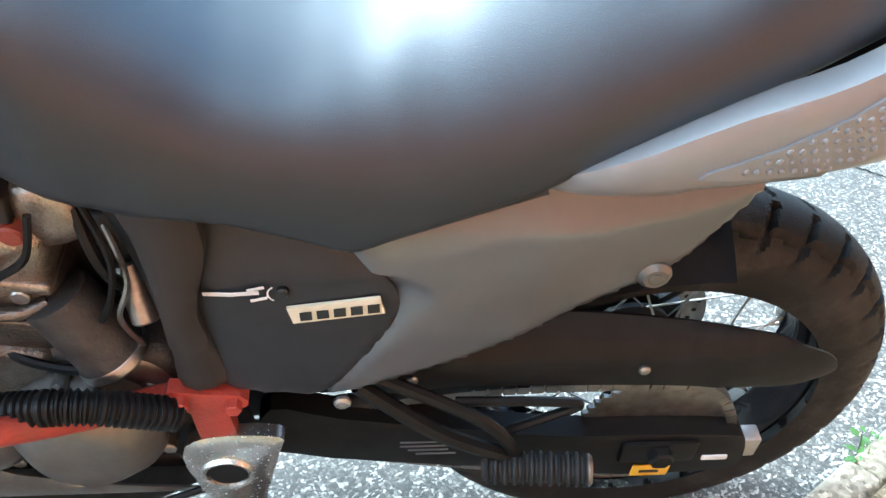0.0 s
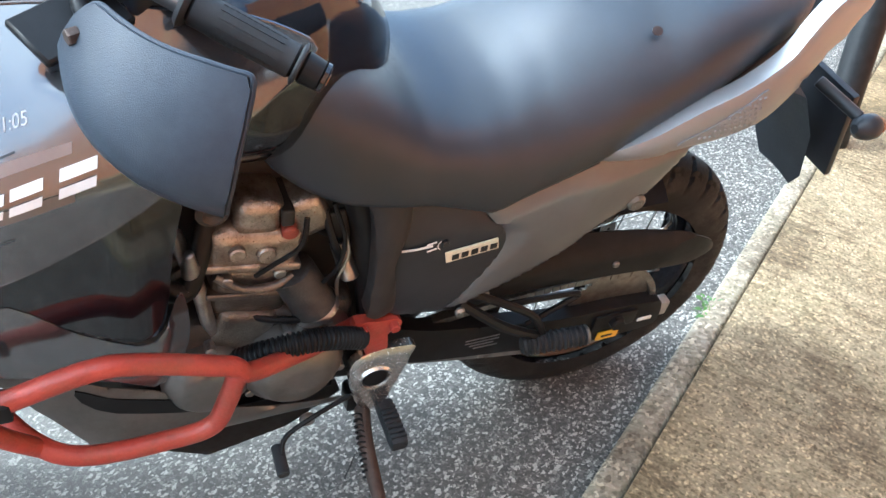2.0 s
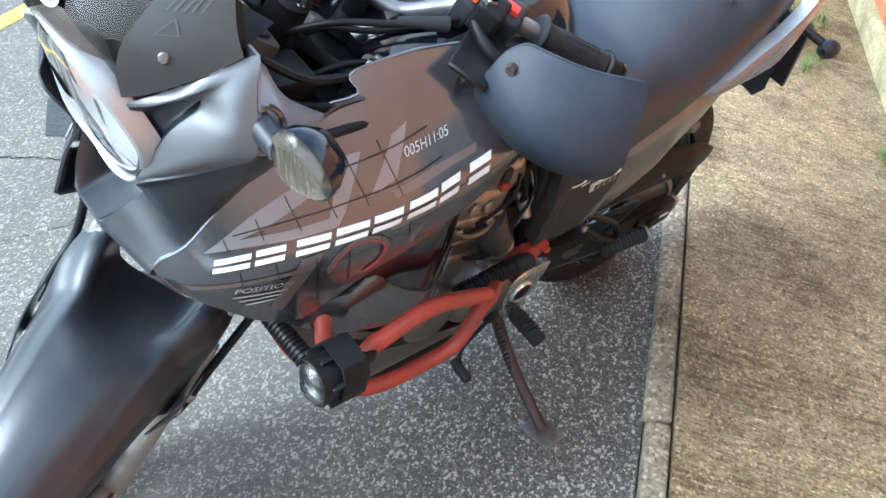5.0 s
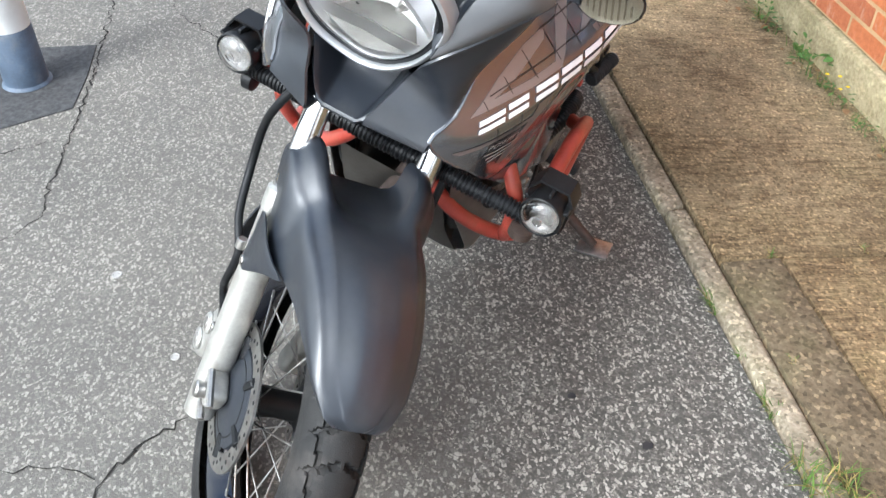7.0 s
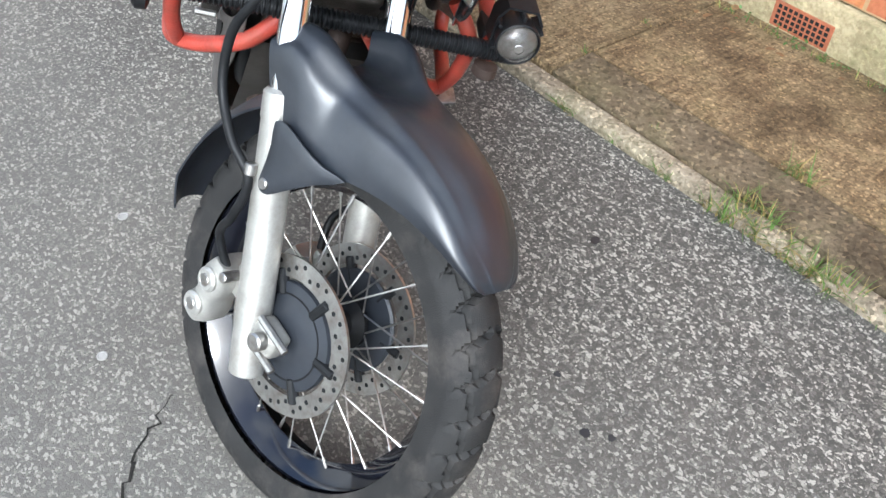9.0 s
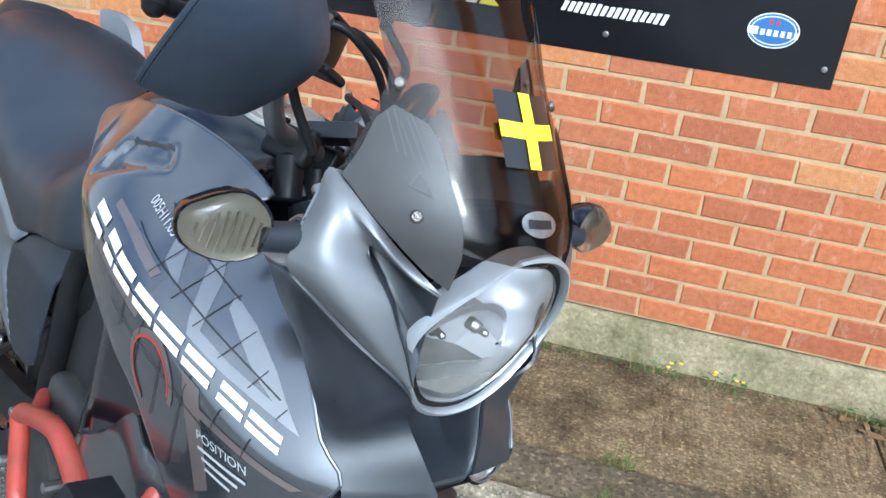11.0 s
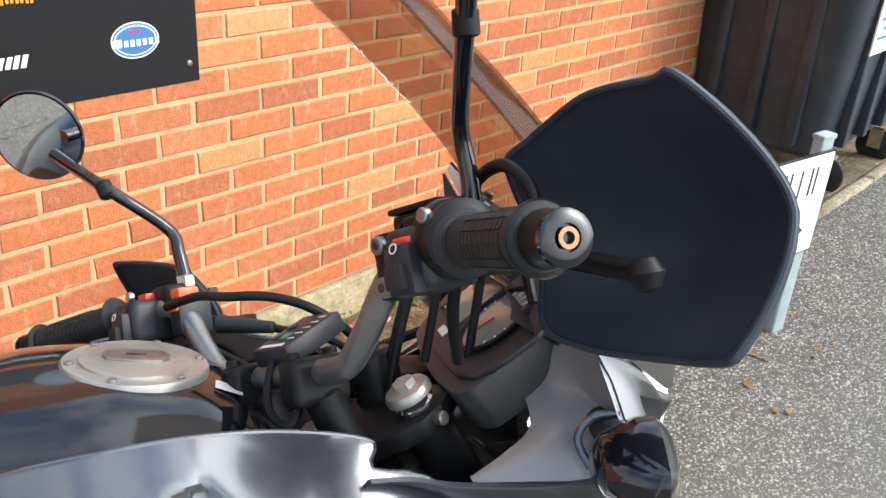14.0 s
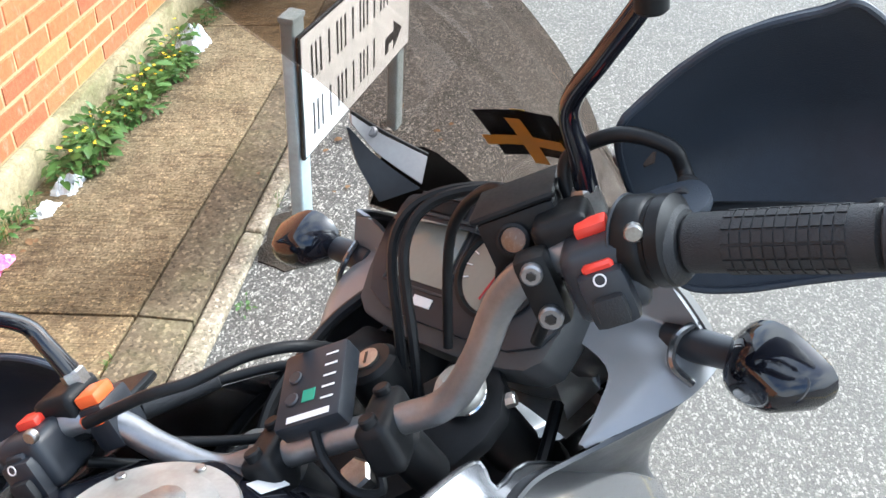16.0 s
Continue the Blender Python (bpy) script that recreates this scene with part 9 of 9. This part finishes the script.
for i, (x, s, n, f) in enumerate(((2.25, 0.10, 30, 0), (1.98, 0.11, 34, 0), (1.72, 0.10, 40, 0), (1.36, 0.13, 40, 0), (1.18, 0.09, 24, 4), (0.98, 0.07, 20, 0), (0.76, 0.07, 20, 0), (0.58, 0.05, 16, 0), (0.28, 0.05, 14, 0), (0.12, 0.06, 22, 0), (-0.04, 0.05, 16, 0), (-0.20, 0.05, 14, 0), (-0.37, 0.07, 22, 3), (-0.57, 0.08, 26, 4), (-0.98, 0.07, 26, 0), (-1.10, 0.07, 20, 0), (-1.33, 0.12, 46, 0), (-1.42, 0.09, 26, 0))):
    weed(x, -0.885, FOOT, s, n, 80 + i, flowers=f, spread=1.5)
    tuft(x + 0.07, -0.89, FOOT, s * 0.8, 16, 120 + i, 0.5, "grass and dry stalks at the wall's foot", 2.5)
# flowering bush along the plinth
for i in range(9):
    weed(-1.70 - i * 0.115, -0.845 + 0.03 * math.sin(i * 2.1) + 0.045 * min(1, i / 5), FOOT, 0.17 + 0.03 * math.sin(i * 1.7), 95, 150 + i, "leafy green weed with small yellow flowers by the plinth", 7, 1.1)
for i in range(5):
    weed(-2.75 - i * 0.16, -0.83, FOOT, 0.13, 40, 170 + i, spread=1.4)
for i in range(16):
    tuft(-4.85 - i * 0.15, -0.08 + 0.05 * math.sin(i), 0.01, 0.16, 60, 190 + i, 0.35, "grass and moss along the kerb by the garden wall", 2.2)
for i in range(7):
    tuft(2.95 + i * 0.12, -0.62 - 0.06 * (i % 3), 0.0, 0.10, 40, 230 + i, 0.1, "green grass growing on the pavement edge", 2.0)


def crumpled(name, x, y, z, sx, sy, h, material, label, category, seed, group=""):
    """A crumpled sheet of film lying on the ground."""
    r = random.Random(seed)
    bm = bmesh.new()
    nx, ny = 14, 10
    rows = []
    for i in range(nx):
        row = []
        for j in range(ny):
            u, v = i / (nx - 1) * 2 - 1, j / (ny - 1) * 2 - 1
            fall = max(0.0, 1 - max(abs(u), abs(v)) ** 2)
            row.append(Vector((x + u * sx / 2 * (1 + r.uniform(-0.12, 0.12)), y + v * sy / 2 * (1 + r.uniform(-0.15, 0.15)), z + 0.003 + h * fall * r.uniform(0.35, 1.0))))
        rows.append(row)
    grid_faces(bm, rows, closed=False, cap=False)
    bmesh.ops.recalc_face_normals(bm, faces=bm.faces)
    bmesh.ops.solidify(bm, geom=bm.faces[:], thickness=0.0012)
    return tagged(part(name, bm, material, smooth=False), label, category, group)


crumpled("wrapper", -1.17, -0.845, FOOT, 0.15, 0.085, 0.055, PINK, "crumpled pink plastic wrapper lying by the wall", "litter", 1)
crumpled("litter", -1.48, -0.835, FOOT, 0.11, 0.08, 0.035, LITTER, "crumpled white plastic litter by the wall", "litter", 2, "white litter at the wall's foot")
crumpled("litter", -1.62, -0.83, FOOT, 0.12, 0.10, 0.065, LITTER, "crumpled white plastic litter by the wall", "litter", 3, "white litter at the wall's foot")
crumpled("litter", -2.76, -0.80, FOOT, 0.16, 0.14, 0.14, LITTER, "crumpled white plastic bag by the wall", "litter", 4, "white litter at the wall's foot")
# fallen leaves
r = random.Random(77)
spots = [(r.uniform(-1.6, 2.3), r.uniform(-0.90, -0.76), FOOT + 0.012) for i in range(60)] + [(r.uniform(-2.4, -1.5), r.uniform(-0.35, 0.45), 0.034) for i in range(18)] + [(r.uniform(-1.2, -0.9), r.uniform(-0.88, -0.80), FOOT + 0.012) for i in range(10)]
for x, y, z in spots:
    bm = bmesh.new()
    if y > -0.09:
        z = 0.004
    elif y > -0.35:
        z = 0.036
    leaf(bm, (x, y, z + 0.004), (math.cos(x * 31), math.sin(x * 31), r.uniform(0, 0.3)), (r.uniform(-0.3, 0.3), r.uniform(-0.3, 0.3), 1), r.uniform(0.02, 0.045), 0.6)
    tagged(part("dead_leaf", bm, DEAD_LEAF), "dry brown fallen leaf on the ground", "leaf", "fallen leaves")


# ---- bricks and small plants, last ----
random.seed(5)
BRICK_VARIANTS = []
for v in range(6):
    bm = bmesh.new()
    add_box(bm, (-0.1075, -0.03, -0.0325), (0.1075, 0.0, 0.0325))
    for w in bm.verts:
        w.co += Vector((random.uniform(-1, 1) * 0.002, 0, random.uniform(-1, 1) * 0.0015))
    fe = [e for e in bm.edges if all(q.co.y > -0.001 for q in e.verts)]
    bmesh.ops.bevel(bm, geom=fe, offset=0.004, segments=1, affect="EDGES")
    BRICK_VARIANTS.append(mesh_from(bm, "brick", BRICK, smooth=False))
near, far = [], []
for row in range(29):
    z = PLINTH_TOP + 0.0375 + row * 0.075
    shift = 0.0 if row % 2 == 0 else 0.1125
    x = WALL_X0 + 0.1125 - shift
    col = 0
    while x < WALL_X1 + 0.05:
        inside = WALL_X0 + 0.05 < x < WALL_X1 - 0.05
        if inside:
            (near if -2.35 < x < 0.95 and row < 18 else far).append((x, z))
        x += 0.225
bm = bmesh.new()
for i, (x, z) in enumerate(near):
    hidden = x > SIGN_X + 0.15 and z > SIGN_Z + 0.06
    if hidden or len(wall.children) >= 300:
        far.append((x, z))
        continue
    ob = new("brick", random.choice(BRICK_VARIANTS))
    ob.location = (x + random.uniform(-0.0015, 0.0015), WALL_Y + random.uniform(-0.0015, 0.0015), z + random.uniform(-0.001, 0.001))
    ob.parent = wall
verts, faces = [], []
for x, z in far:
    y1 = WALL_Y + random.uniform(-0.0015, 0.0015)
    b0 = len(verts)
    for yy in (WALL_Y - 0.03, y1):
        for dx, dz in ((-0.1075, -0.0325), (0.1075, -0.0325), (0.1075, 0.0325), (-0.1075, 0.0325)):
            e = 0.003 if yy == y1 else 0
            verts.append((x + dx + (e if dx < 0 else -e), yy, z + dz + (e if dz < 0 else -e)))
    faces += [(b0 + 4, b0 + 7, b0 + 6, b0 + 5)] + [(b0 + i, b0 + 4 + i, b0 + 4 + (i + 1) % 4, b0 + (i + 1) % 4) for i in range(4)]
me = bpy.data.meshes.new("brickwork")
me.from_pydata(verts, [], faces)
me.materials.append(BRICK_ISLAND)
ob = new("brickwork", me)
ob.parent = wall
ob["kind"] = "stuff"
